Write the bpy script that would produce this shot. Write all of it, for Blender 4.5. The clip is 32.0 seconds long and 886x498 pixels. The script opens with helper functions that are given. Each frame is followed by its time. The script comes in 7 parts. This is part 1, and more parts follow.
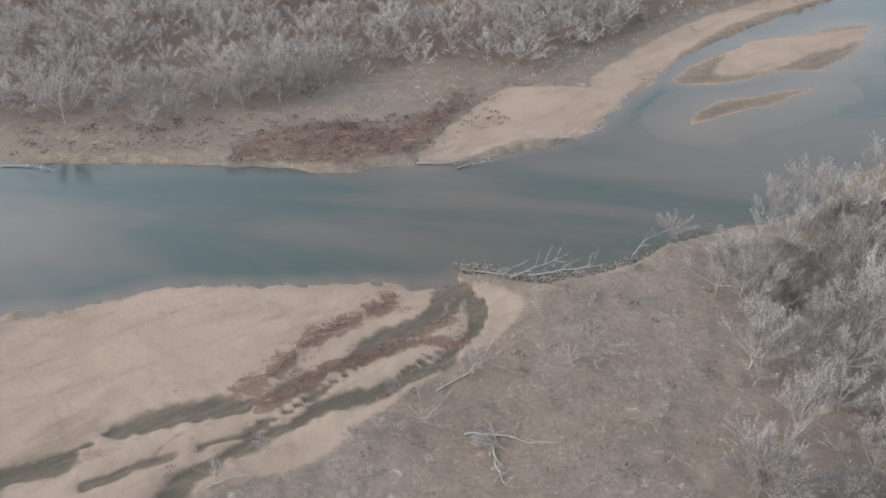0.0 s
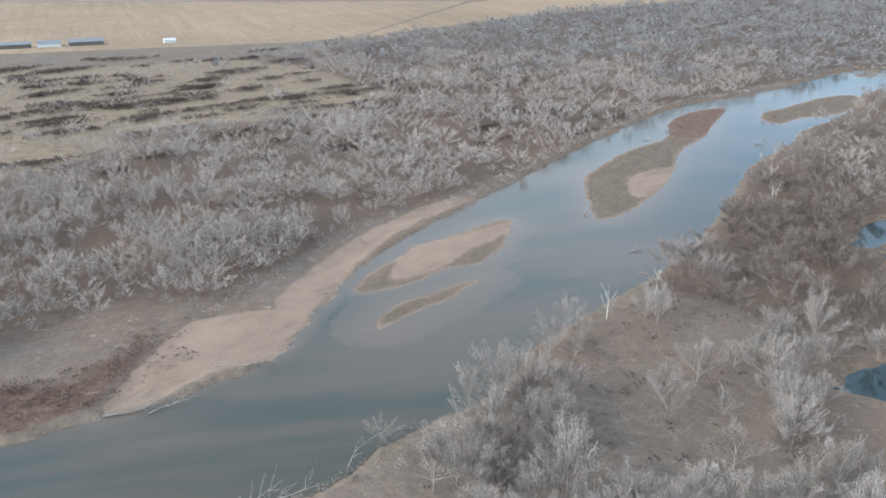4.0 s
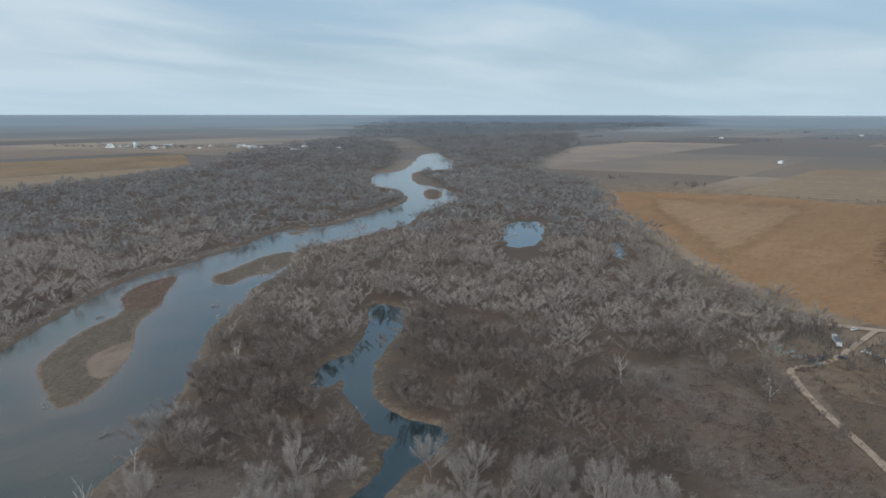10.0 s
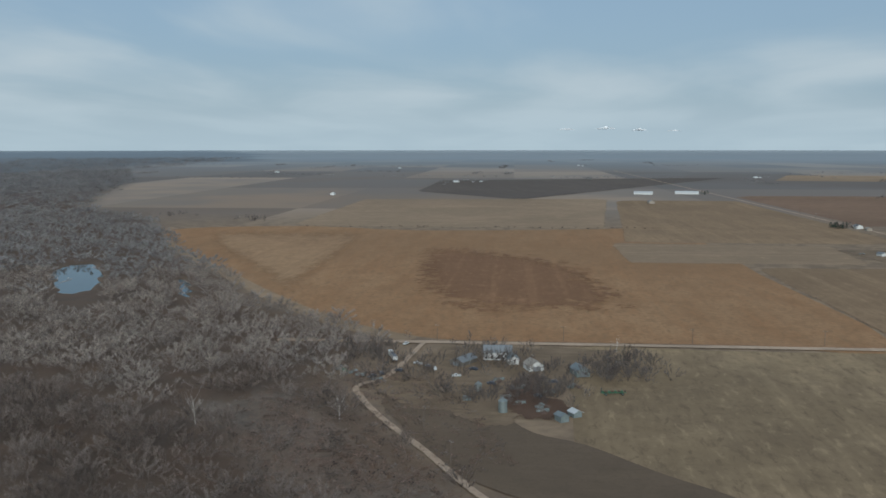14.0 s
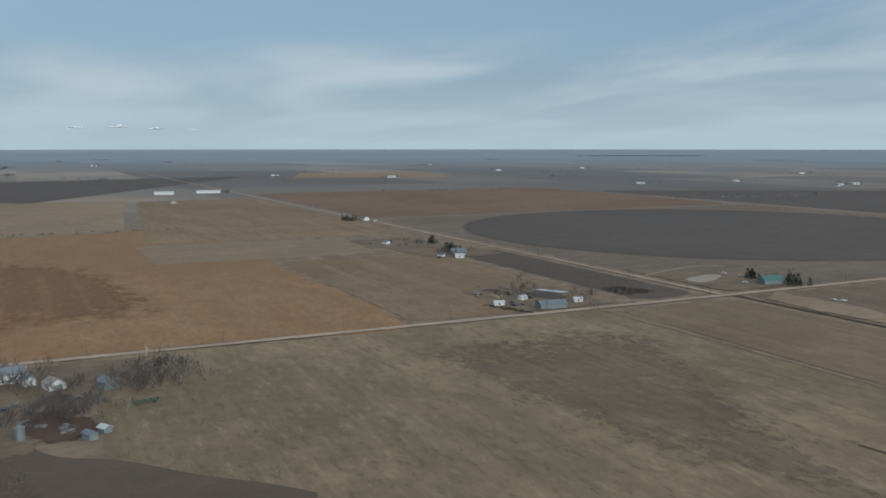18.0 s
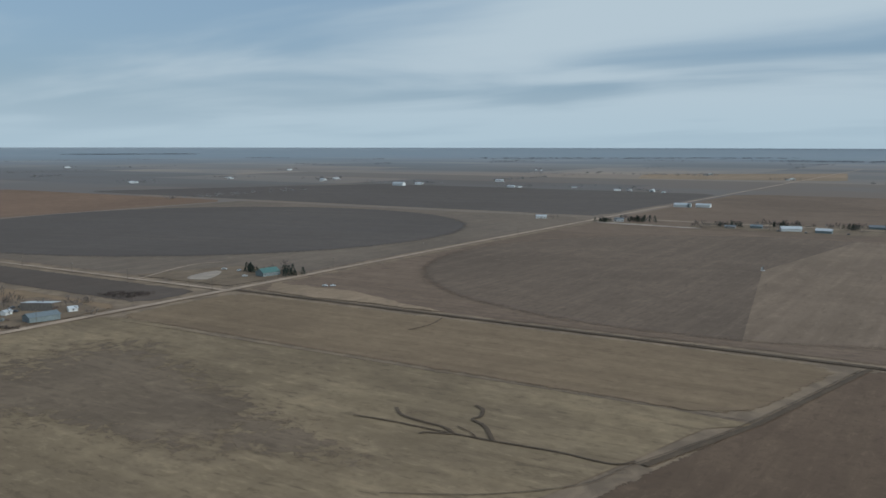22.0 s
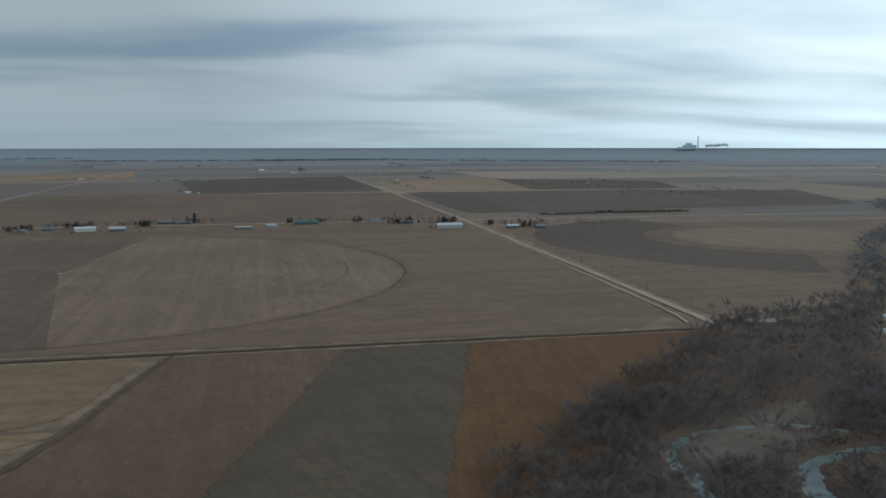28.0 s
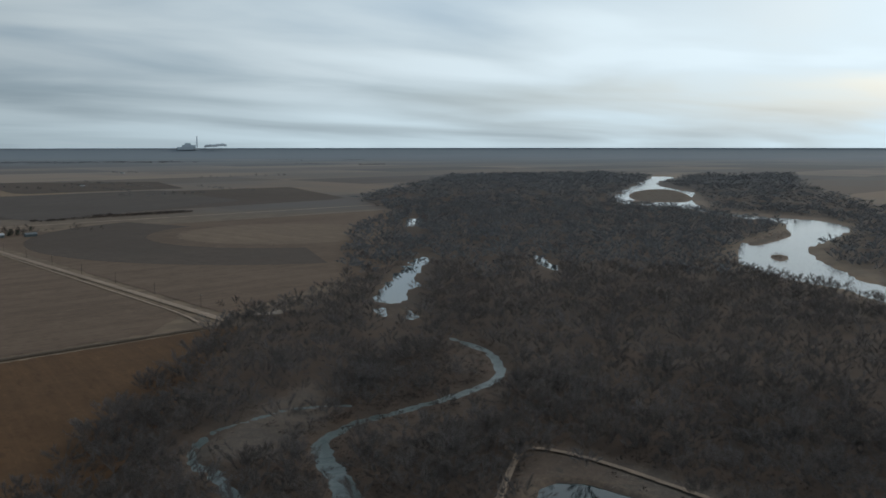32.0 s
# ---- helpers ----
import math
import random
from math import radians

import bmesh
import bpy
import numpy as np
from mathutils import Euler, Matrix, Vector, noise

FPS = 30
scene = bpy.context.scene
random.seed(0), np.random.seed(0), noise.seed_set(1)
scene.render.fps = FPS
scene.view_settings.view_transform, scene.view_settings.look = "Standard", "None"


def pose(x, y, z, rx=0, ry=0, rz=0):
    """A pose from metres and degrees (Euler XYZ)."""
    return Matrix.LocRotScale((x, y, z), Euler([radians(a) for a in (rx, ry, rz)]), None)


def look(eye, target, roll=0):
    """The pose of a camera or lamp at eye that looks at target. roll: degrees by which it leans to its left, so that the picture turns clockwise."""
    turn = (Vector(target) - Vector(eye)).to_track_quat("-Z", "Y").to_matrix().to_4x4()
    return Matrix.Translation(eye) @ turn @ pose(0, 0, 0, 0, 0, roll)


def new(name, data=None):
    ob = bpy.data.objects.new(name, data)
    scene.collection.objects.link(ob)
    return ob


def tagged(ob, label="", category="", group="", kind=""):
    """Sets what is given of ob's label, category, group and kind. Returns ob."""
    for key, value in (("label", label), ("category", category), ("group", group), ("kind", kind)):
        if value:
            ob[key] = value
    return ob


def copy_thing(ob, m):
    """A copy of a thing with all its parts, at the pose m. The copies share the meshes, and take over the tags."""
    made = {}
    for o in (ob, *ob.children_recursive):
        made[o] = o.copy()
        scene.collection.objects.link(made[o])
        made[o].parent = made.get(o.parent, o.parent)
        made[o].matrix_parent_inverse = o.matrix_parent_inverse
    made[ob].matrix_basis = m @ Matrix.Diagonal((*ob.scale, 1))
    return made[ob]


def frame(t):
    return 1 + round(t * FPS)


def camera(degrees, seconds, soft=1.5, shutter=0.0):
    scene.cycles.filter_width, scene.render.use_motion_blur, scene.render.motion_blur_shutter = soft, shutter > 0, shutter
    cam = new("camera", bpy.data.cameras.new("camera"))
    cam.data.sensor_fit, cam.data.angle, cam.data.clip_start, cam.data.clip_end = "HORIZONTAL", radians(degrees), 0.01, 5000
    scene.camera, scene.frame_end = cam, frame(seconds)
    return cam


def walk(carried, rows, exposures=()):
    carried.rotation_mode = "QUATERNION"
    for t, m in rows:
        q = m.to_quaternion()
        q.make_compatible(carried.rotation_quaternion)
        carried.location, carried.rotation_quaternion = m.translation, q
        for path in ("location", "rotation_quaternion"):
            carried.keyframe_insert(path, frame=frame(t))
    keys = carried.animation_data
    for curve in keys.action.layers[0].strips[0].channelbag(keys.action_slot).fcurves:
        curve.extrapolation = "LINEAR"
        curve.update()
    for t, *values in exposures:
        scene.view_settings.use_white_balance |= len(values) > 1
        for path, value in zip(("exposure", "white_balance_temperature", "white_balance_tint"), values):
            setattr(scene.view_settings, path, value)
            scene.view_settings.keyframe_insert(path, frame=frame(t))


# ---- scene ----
cam = camera(53.67, 32.0, soft=1.6)
EYE = 115.0
# seconds, yaw, pitch, roll: the aircraft hovers and turns on the spot
TURNS = [
    (0.0, -0.08, -34.30, -0.04),
    (0.5, -1.87, -34.32, -0.07),
    (1.0, -2.74, -34.33, -0.11),
    (1.5, -6.18, -34.31, -0.20),
    (2.0, -9.57, -33.34, -0.15),
    (2.5, -12.47, -31.49, -0.28),
    (3.0, -15.37, -28.32, -0.26),
    (3.5, -18.62, -24.04, -0.20),
    (4.0, -22.06, -19.98, -0.24),
    (4.5, -25.91, -17.27, -0.20),
    (6.5, -42.78, -10.12, -0.07),
    (7.0, -46.75, -10.15, -0.01),
    (7.5, -49.52, -10.16, -0.02),
    (8.0, -50.05, -10.18, 0.01),
    (8.5, -51.06, -10.19, 0.00),
    (9.0, -52.89, -10.21, 0.02),
    (9.5, -55.04, -9.80, 0.00),
    (10.0, -57.18, -8.95, -0.06),
    (10.5, -59.28, -8.24, -0.00),
    (11.0, -61.39, -6.62, 0.04),
    (11.5, -64.13, -6.62, 0.02),
    (12.0, -68.18, -6.63, 0.06),
    (12.5, -73.00, -6.64, 0.06),
    (13.0, -77.04, -6.66, 0.08),
    (13.5, -81.30, -6.70, 0.03),
    (14.0, -85.37, -6.68, 0.03),
    (14.5, -89.37, -6.68, 0.02),
    (16.5, -104.28, -6.67, 0.01),
    (17.0, -108.30, -6.68, 0.02),
    (17.5, -112.16, -6.73, 0.01),
    (18.0, -115.91, -6.74, -0.01),
    (18.5, -120.11, -6.77, -0.08),
    (19.0, -124.33, -6.80, -0.06),
    (19.5, -128.64, -6.81, -0.06),
    (20.0, -132.84, -6.85, -0.07),
    (20.5, -137.06, -6.86, -0.05),
    (21.0, -140.86, -6.87, -0.07),
    (21.5, -144.39, -6.87, -0.09),
    (22.0, -148.04, -6.84, -0.09),
    (22.5, -151.75, -6.82, -0.11),
    (23.0, -154.83, -6.78, -0.03),
    (23.5, -157.81, -6.79, -0.10),
    (24.0, -161.36, -6.78, -0.12),
    (24.5, -165.35, -6.76, -0.12),
    (26.5, -177.21, -6.83, -0.05),
    (27.0, -181.03, -6.83, 0.02),
    (27.5, -186.13, -6.83, 0.00),
    (28.0, -192.14, -6.82, 0.03),
    (28.5, -197.93, -6.83, 0.06),
    (29.0, -202.04, -6.82, 0.07),
    (29.5, -205.64, -6.84, 0.08),
    (30.0, -209.29, -6.85, 0.06),
    (30.5, -212.91, -6.85, 0.06),
    (31.0, -216.49, -6.85, 0.10),
    (31.5, -220.15, -6.85, 0.10),
    (32.0, -223.85, -6.83, 0.04),
]
walk(cam, [(t, pose(0, 0, EYE, 90 + pitch, 0, yaw) @ pose(0, 0, 0, 0, 0, -roll)) for t, yaw, pitch, roll in TURNS],
     exposures=[(0, 1.15, 6150, 11), (2.5, 1.2, 6050, 10), (4.5, 1.2, 5900, 8), (6.5, 0.0, 5950, 7), (8, -0.05, 5950, 7), (10, 0.05, 6000, 7), (12, -0.25, 6050, 6), (18, -0.25, 5950, 6), (24, -0.28, 5850, 5), (28, -0.65, 5950, 4), (32, -1.15, 6200, 7)])

# ---- light ----
SUN_AZ, SUN_EL = 98.0, 24.0      # degrees left of the first view, degrees up


def sky_world():
    w = bpy.data.worlds.new("winter_sky")
    scene.world = w
    w.use_nodes = True
    nt = w.node_tree
    nt.nodes.clear()
    N = nt.nodes.new
    L = nt.links.new
    out, bg = N("ShaderNodeOutputWorld"), N("ShaderNodeBackground")
    sky = N("ShaderNodeTexSky")
    sky.sky_type, sky.sun_disc = "NISHITA", False
    sky.sun_elevation, sky.sun_rotation = radians(SUN_EL), radians(-SUN_AZ)
    sky.air_density, sky.dust_density = 1.0, 1.5
    tc, sep = N("ShaderNodeTexCoord"), N("ShaderNodeSeparateXYZ")
    L(tc.outputs["Generated"], sep.inputs[0])
    # cloud deck: directions projected on a flat layer
    zz = N("ShaderNodeMath"); zz.operation = "MAXIMUM"; zz.inputs[1].default_value = 0.0
    L(sep.outputs["Z"], zz.inputs[0])
    za = N("ShaderNodeMath"); za.operation = "ADD"; za.inputs[1].default_value = 0.085
    L(zz.outputs[0], za.inputs[0])
    dx, dy = N("ShaderNodeMath"), N("ShaderNodeMath")
    dx.operation = dy.operation = "DIVIDE"
    L(sep.outputs["X"], dx.inputs[0]); L(za.outputs[0], dx.inputs[1])
    L(sep.outputs["Y"], dy.inputs[0]); L(za.outputs[0], dy.inputs[1])
    com = N("ShaderNodeCombineXYZ")
    L(dx.outputs[0], com.inputs[0]); L(dy.outputs[0], com.inputs[1])
    mp = N("ShaderNodeMapping")
    mp.inputs["Rotation"].default_value = (0, 0, radians(70))
    mp.inputs["Scale"].default_value = (0.55, 1.0, 1)
    L(com.outputs[0], mp.inputs[0])
    n1, n2 = N("ShaderNodeTexNoise"), N("ShaderNodeTexNoise")
    n1.inputs["Scale"].default_value, n1.inputs["Detail"].default_value, n1.inputs["Roughness"].default_value = 0.72, 6, 0.45
    n1.inputs["Distortion"].default_value = 0.35
    n2.inputs["Scale"].default_value, n2.inputs["Detail"].default_value = 0.17, 3
    L(mp.outputs[0], n1.inputs[0]); L(mp.outputs[0], n2.inputs[0])
    add = N("ShaderNodeMath"); add.operation = "ADD"
    L(n1.outputs[0], add.inputs[0]); L(n2.outputs[0], add.inputs[1])
    cov = N("ShaderNodeMapRange")
    cov.inputs[1].default_value, cov.inputs[2].default_value = 0.83, 1.2
    cov.interpolation_type = "SMOOTHSTEP"
    L(add.outputs[0], cov.inputs[0])
    # brighter towards the veiled sun
    dot = N("ShaderNodeVectorMath"); dot.operation = "DOT_PRODUCT"
    a, e = radians(SUN_AZ), radians(SUN_EL)
    dot.inputs[1].default_value = (-math.sin(a) * math.cos(e), math.cos(a) * math.cos(e), math.sin(e))
    L(tc.outputs["Generated"], dot.inputs[0])
    glow = N("ShaderNodeMapRange")
    glow.inputs[1].default_value, glow.inputs[2].default_value = 0.1, 1.0
    glow.inputs[3].default_value, glow.inputs[4].default_value = 0.0, 1.0
    L(dot.outputs["Value"], glow.inputs[0])
    gp = N("ShaderNodeMath"); gp.operation = "POWER"; gp.inputs[1].default_value = 1.1
    L(glow.outputs[0], gp.inputs[0])
    blue = N("ShaderNodeMix"); blue.data_type = "RGBA"
    blue.inputs["Factor"].default_value = 0.7
    blue.inputs["B"].default_value = (3.45, 4.65, 5.95, 1)
    L(sky.outputs[0], blue.inputs["A"])
    mix = N("ShaderNodeMix"); mix.data_type = "RGBA"
    L(cov.outputs[0], mix.inputs["Factor"]); L(blue.outputs["Result"], mix.inputs["A"])
    mix.inputs["B"].default_value = (5.95, 6.65, 7.0, 1)
    # pale band of mist along the horizon
    hz = N("ShaderNodeMapRange")
    hz.inputs[1].default_value, hz.inputs[2].default_value = 0.0, 0.085
    hz.inputs[3].default_value, hz.inputs[4].default_value = 0.85, 0.0
    hz.interpolation_type = "SMOOTHSTEP"
    L(zz.outputs[0], hz.inputs[0])
    hm = N("ShaderNodeMix"); hm.data_type = "RGBA"
    hm.inputs["B"].default_value = (5.4, 6.4, 6.9, 1)
    L(hz.outputs[0], hm.inputs["Factor"]); L(mix.outputs["Result"], hm.inputs["A"])
    # the veiled sun lights the whole deck around it
    amp = N("ShaderNodeMath"); amp.operation = "MULTIPLY_ADD"
    amp.inputs[1].default_value, amp.inputs[2].default_value = 1.85, 1.0
    # thick cloud glows most where the sun stands behind it
    lump = N("ShaderNodeMapRange")
    lump.inputs[1].default_value, lump.inputs[2].default_value = 0.75, 1.25
    lump.inputs[3].default_value, lump.inputs[4].default_value = 0.5, 1.25
    L(add.outputs[0], lump.inputs[0])
    gl = N("ShaderNodeMath"); gl.operation = "MULTIPLY"
    L(gp.outputs[0], gl.inputs[0]); L(lump.outputs[0], gl.inputs[1])
    L(gl.outputs[0], amp.inputs[0])
    lit = N("ShaderNodeVectorMath"); lit.operation = "SCALE"
    L(hm.outputs["Result"], lit.inputs[0]); L(amp.outputs[0], lit.inputs["Scale"])
    L(lit.outputs[0], bg.inputs[0])
    bg.inputs[1].default_value = 0.1
    L(bg.outputs[0], out.inputs[0])


sky_world()
sun = new("sun", bpy.data.lights.new("sun", "SUN"))
sun.data.energy, sun.data.angle, sun.data.color = 1.6, radians(18), (1.0, 0.91, 0.78)
_a, _e = radians(SUN_AZ), radians(SUN_EL)
sun.matrix_world = look((-math.sin(_a) * math.cos(_e) * 500, math.cos(_a) * math.cos(_e) * 500, math.sin(_e) * 500), (0, 0, 0))

# ---- plan: metres, the camera hangs over the origin ----
FLAT = 1500.0      # past this the plain is drawn in along camera sightlines, rising to the horizon
DRAW = 3400.0


def far(x, y, z=0.0):
    """Place on the plain drawn in to fit the camera's view, and the scale there, of a place on the flat plan."""
    r = math.hypot(x, y)
    if r <= FLAT:
        return Vector((x, y, z)), 1.0
    q = FLAT + DRAW * (1 - math.exp(-(r - FLAT) / DRAW))
    k = q / r
    return Vector((x * k, y * k, EYE * (1 - k) + z * k)), k


def far_np(x, y, z):
    r = np.maximum(np.hypot(x, y), 1e-6)
    q = np.where(r > FLAT, FLAT + DRAW * (1 - np.exp(-np.maximum(r - FLAT, 0) / DRAW)), r)
    k = q / r
    return x * k, y * k, EYE * (1 - k) + z * k


def smooth(pts, closed=True, step=4):
    """A rounded line through control points."""
    p = np.array(pts, float)
    n = len(p)
    out = []
    for i in range(n if closed else n - 1):
        a, b, c, d = (p[(i + j) % n] if closed else p[min(max(i + j, 0), n - 1)] for j in (-1, 0, 1, 2))
        for s in range(step):
            t = s / step
            out.append(0.5 * ((2 * b) + (c - a) * t + (2 * a - 5 * b + 4 * c - d) * t * t + (3 * b - a - 3 * c + d) * t ** 3))
    if not closed:
        out.append(p[-1])
    return np.array(out)


def inside(P, x, y):
    r = np.zeros(x.shape, bool)
    lo, hi = P.min(0), P.max(0)
    m = (x >= lo[0]) & (x <= hi[0]) & (y >= lo[1]) & (y <= hi[1])
    xs, ys = x[m], y[m]
    c = np.zeros(xs.shape, bool)
    for (ax, ay), (bx, by) in zip(P, np.roll(P, -1, 0)):
        if ay != by:
            c ^= ((ay > ys) != (by > ys)) & (xs < (bx - ax) * (ys - ay) / (by - ay) + ax)
    r[m] = c
    return r


def dist(P, x, y, closed=True, reach=60.0):
    """Distance to a line, no further than reach."""
    d = np.full(x.shape, float(reach))
    lo, hi = P.min(0) - reach, P.max(0) + reach
    m = (x >= lo[0]) & (x <= hi[0]) & (y >= lo[1]) & (y <= hi[1])
    xs, ys = x[m], y[m]
    best = np.full(xs.shape, float(reach) ** 2)
    Q = np.roll(P, -1, 0) if closed else P[1:]
    for (ax, ay), (bx, by) in zip(P, Q):
        dx, dy = bx - ax, by - ay
        t = np.clip(((xs - ax) * dx + (ys - ay) * dy) / max(dx * dx + dy * dy, 1e-9), 0, 1)
        best = np.minimum(best, (xs - ax - t * dx) ** 2 + (ys - ay - t * dy) ** 2)
    d[m] = np.sqrt(best)
    return d


def signed(P, x, y, reach=60.0):
    """Metres inside (plus) or outside (minus) an outline."""
    d = dist(P, x, y, True, reach)
    return np.where(inside(P, x, y), d, -d)


def wave(x, y, s, seed=0):
    """Cheap smooth noise, -1 to 1, with waves about s metres long."""
    rng = np.random.RandomState(seed)
    v = np.zeros(np.shape(x))
    for k in range(7):
        a, f, ph = rng.uniform(0, 6.28), rng.uniform(0.6, 2.0) * 6.28 / s, rng.uniform(0, 6.28)
        v = v + np.sin((x * math.cos(a) + y * math.sin(a)) * f + ph + 1.3 * np.sin((y * math.cos(a) - x * math.sin(a)) * f * 0.6 + ph * 2))
    return v / 4.5


NORTH_BANK = [(-121, 212), (-98, 212), (-74, 211), (-59, 210), (-43, 209), (-28, 206), (-13, 210), (1, 212), (19, 217), (39, 227), (51, 242), (60, 256), (81, 284), (99, 303), (141, 338), (183, 368), (239, 411), (305, 457), (383, 507), (446, 524), (523, 549), (627, 593), (688, 579), (780, 606), (923, 653), (1050, 754), (1104, 842), (1308, 992), (1436, 1018), (1949, 1329)]
SOUTH_BANK = [(-93, 145), (-80, 148), (-70, 152), (-60, 156), (-45, 156), (-33, 156), (-18, 157), (-10, 156), (2, 156), (4, 162), (15, 159), (22, 157), (34, 161), (44, 165), (53, 172), (62, 176), (74, 181), (90, 186), (109, 204), (121, 212), (138, 221), (163, 234), (189, 247), (222, 271), (267, 309), (320, 356), (378, 390), (411, 415), (493, 454), (549, 499), (624, 504), (733, 518), (833, 566), (1031, 637), (1130, 739), (1177, 812), (1397, 965), (1570, 979), (2087, 1367)]
WEST_OUTER = [(-2800, -1690), (-2220, -1418), (-1915, -1120), (-1630, -940), (-1392, -784), (-1335, -625), (-1342, -574), (-1264, -492), (-1140, -450), (-1022, -429), (-958, -414), (-854, -352), (-811, -313), (-752, -260), (-640, 10), (-470, 150), (-270, 208)]
WEST_INNER = [(-2733, -1756), (-2194, -1457), (-1669, -1165), (-1450, -1000), (-1440, -926), (-1421, -833), (-1305, -684), (-1266, -592), (-1162, -534), (-1035, -505), (-956, -493), (-834, -433), (-766, -383), (-727, -317), (-710, -273), (-675, -233), (-570, -60), (-420, 70), (-240, 130)]
RIVER = np.vstack([smooth(WEST_OUTER + NORTH_BANK, False, 3), smooth(WEST_INNER + SOUTH_BANK, False, 3)[::-1]])
WEST_ISLE = smooth([(-1490, -1010), (-1470, -960), (-1660, -1010), (-1860, -1120), (-1700, -1090)])
BAR_A = smooth([(-7, 211), (-2, 225), (8, 243), (21, 260), (40, 262), (60, 257), (51, 241), (39, 227), (26, 226), (11, 218), (1, 212)])
BAR_B = smooth([(49, 269), (69, 294), (89, 316), (115, 337), (143, 355), (160, 353), (132, 336), (112, 322), (92, 301), (76, 279), (63, 257), (52, 257)])
ISLE_1 = smooth([(76, 267), (84, 280), (99, 292), (112, 303), (138, 313), (159, 321), (155, 309), (143, 291), (127, 277), (115, 276), (100, 269), (88, 265)])
ISLE_1C = smooth([(92, 273), (99, 288), (112, 302), (136, 309), (157, 316), (152, 306), (128, 290), (107, 276)])
SHOAL = smooth([(73, 236), (83, 250), (95, 255), (109, 260), (121, 263), (105, 251), (90, 244)])
ISLE_2 = smooth([(215, 350), (230, 372), (276, 407), (319, 429), (347, 466), (384, 489), (411, 490), (372, 453), (339, 421), (304, 396), (274, 361), (245, 333), (214, 311), (196, 306), (203, 325)])
ISLE_2R = smooth([(319, 429), (348, 466), (384, 489), (410, 488), (372, 453), (341, 424)])
ISLE_2S = smooth([(235, 342), (250, 359), (279, 368), (248, 337), (231, 328)])
ISLE_3 = smooth([(424, 466), (448, 476), (478, 489), (517, 502), (539, 496), (503, 463), (466, 446), (435, 445), (409, 435)])
ISLE_4 = smooth([(1047, 709), (1106, 734), (1061, 686), (984, 641), (967, 648)])
ISLE_5 = smooth([(413, 457), (432, 472), (428, 456), (414, 443), (406, 442)])
ISLE_6 = smooth([(619, 577), (649, 579), (637, 567), (611, 565)])
WEST_ISLE_2 = smooth([(-1720, -1166), (-1920, -1256), (-1968, -1208), (-1754, -1028), (-1575, -931), (-1531, -974), (-1552, -1038)])
WEST_SPIT = smooth([(-982, -495), (-1085, -519), (-1149, -526), (-1081, -490), (-1003, -475), (-941, -470)])
WEST_ISLET = smooth([(-880, -419), (-896, -417), (-878, -399), (-843, -388), (-846, -400)])
BEACH = smooth([(-93, 144), (-80, 147), (-70, 151), (-60, 155), (-45, 155), (-18, 157), (2, 156), (6, 157), (15, 153), (17, 146), (12, 138), (5, 132), (0, 127), (-9, 119), (-16, 111), (-22, 103), (-33, 100), (-45, 96), (-73, 96)])
CHAN_1 = smooth([(-74, 100), (-66, 104), (-59, 111), (-50, 114), (-40, 117), (-32, 120), (-20, 129), (-9, 138), (-3, 146), (2, 155)], False)
CHAN_2 = smooth([(-44, 97), (-43, 101), (-36, 107), (-29, 112), (-20, 118), (-10, 123), (1, 131), (6, 140), (7, 149), (4, 156)], False)
CHAN_3 = smooth([(-38, 110), (-28, 117), (-22, 123), (-14, 131), (-6, 138), (1, 144), (4, 152)], False)
CHAN_4 = smooth([(-60, 99), (-50, 104), (-40, 109), (-32, 113)], False)
CHAN_5 = smooth([(-14, 121), (-6, 128), (3, 136), (9, 143), (9, 151)], False)
BRUSH_N = smooth([(-59, 211), (-56, 227), (-37, 236), (-14, 236), (1, 252), (10, 258), (8, 246), (-2, 227), (-8, 215), (-28, 208), (-43, 210)])
BRUSH_1 = smooth([(-37, 123), (-31, 129), (-26, 137), (-19, 144), (-10, 151)], False)
BRUSH_2 = smooth([(-33, 117), (-24, 126), (-16, 131), (-7, 135), (4, 136)], False)
BRUSH_3 = smooth([(-33, 120), (-27, 124), (-20, 129), (-14, 132), (-5, 138), (2, 144)], False)
LAGOON = smooth([(177, 157), (179, 154), (189, 158), (199, 160), (218, 164), (229, 171), (242, 175), (244, 180), (245, 190), (258, 206), (274, 225), (296, 243), (314, 256), (330, 264), (370, 286), (413, 317)] + [(190, 138), (189, 142), (199, 150), (208, 154), (226, 157), (251, 160), (261, 170), (262, 186), (272, 206), (288, 222), (325, 247), (371, 266), (413, 297)][::-1])
SIDE_POOL = smooth([(274, 242), (296, 257), (317, 260), (302, 247), (284, 238), (274, 236)])
POND = smooth([(737, 406), (798, 436), (832, 419), (761, 374), (692, 347), (660, 349), (695, 382)])
POND_2 = smooth([(728, 287), (742, 288), (670, 257), (653, 256)])
CREEK = smooth([(-170, -221), (-177, -236), (-184, -252), (-193, -269), (-206, -278), (-223, -282), (-242, -281), (-261, -281), (-284, -282), (-308, -286), (-325, -296), (-349, -324), (-357, -345), (-361, -368)], False)
CREEK_2 = smooth([(-142, -245), (-146, -263), (-150, -277), (-147, -280), (-152, -295), (-163, -307), (-175, -314), (-195, -316), (-215, -316), (-234, -303)], False)
POOL = smooth([(-408, -495), (-457, -546), (-505, -587), (-566, -633), (-617, -676), (-601, -641), (-559, -612), (-507, -562), (-477, -527), (-442, -504), (-418, -483)])
POOL_2 = smooth([(-389, -473), (-398, -479), (-388, -459), (-373, -445), (-374, -453)])
POOL_3 = smooth([(-404, -458), (-392, -433), (-385, -428), (-392, -441)])
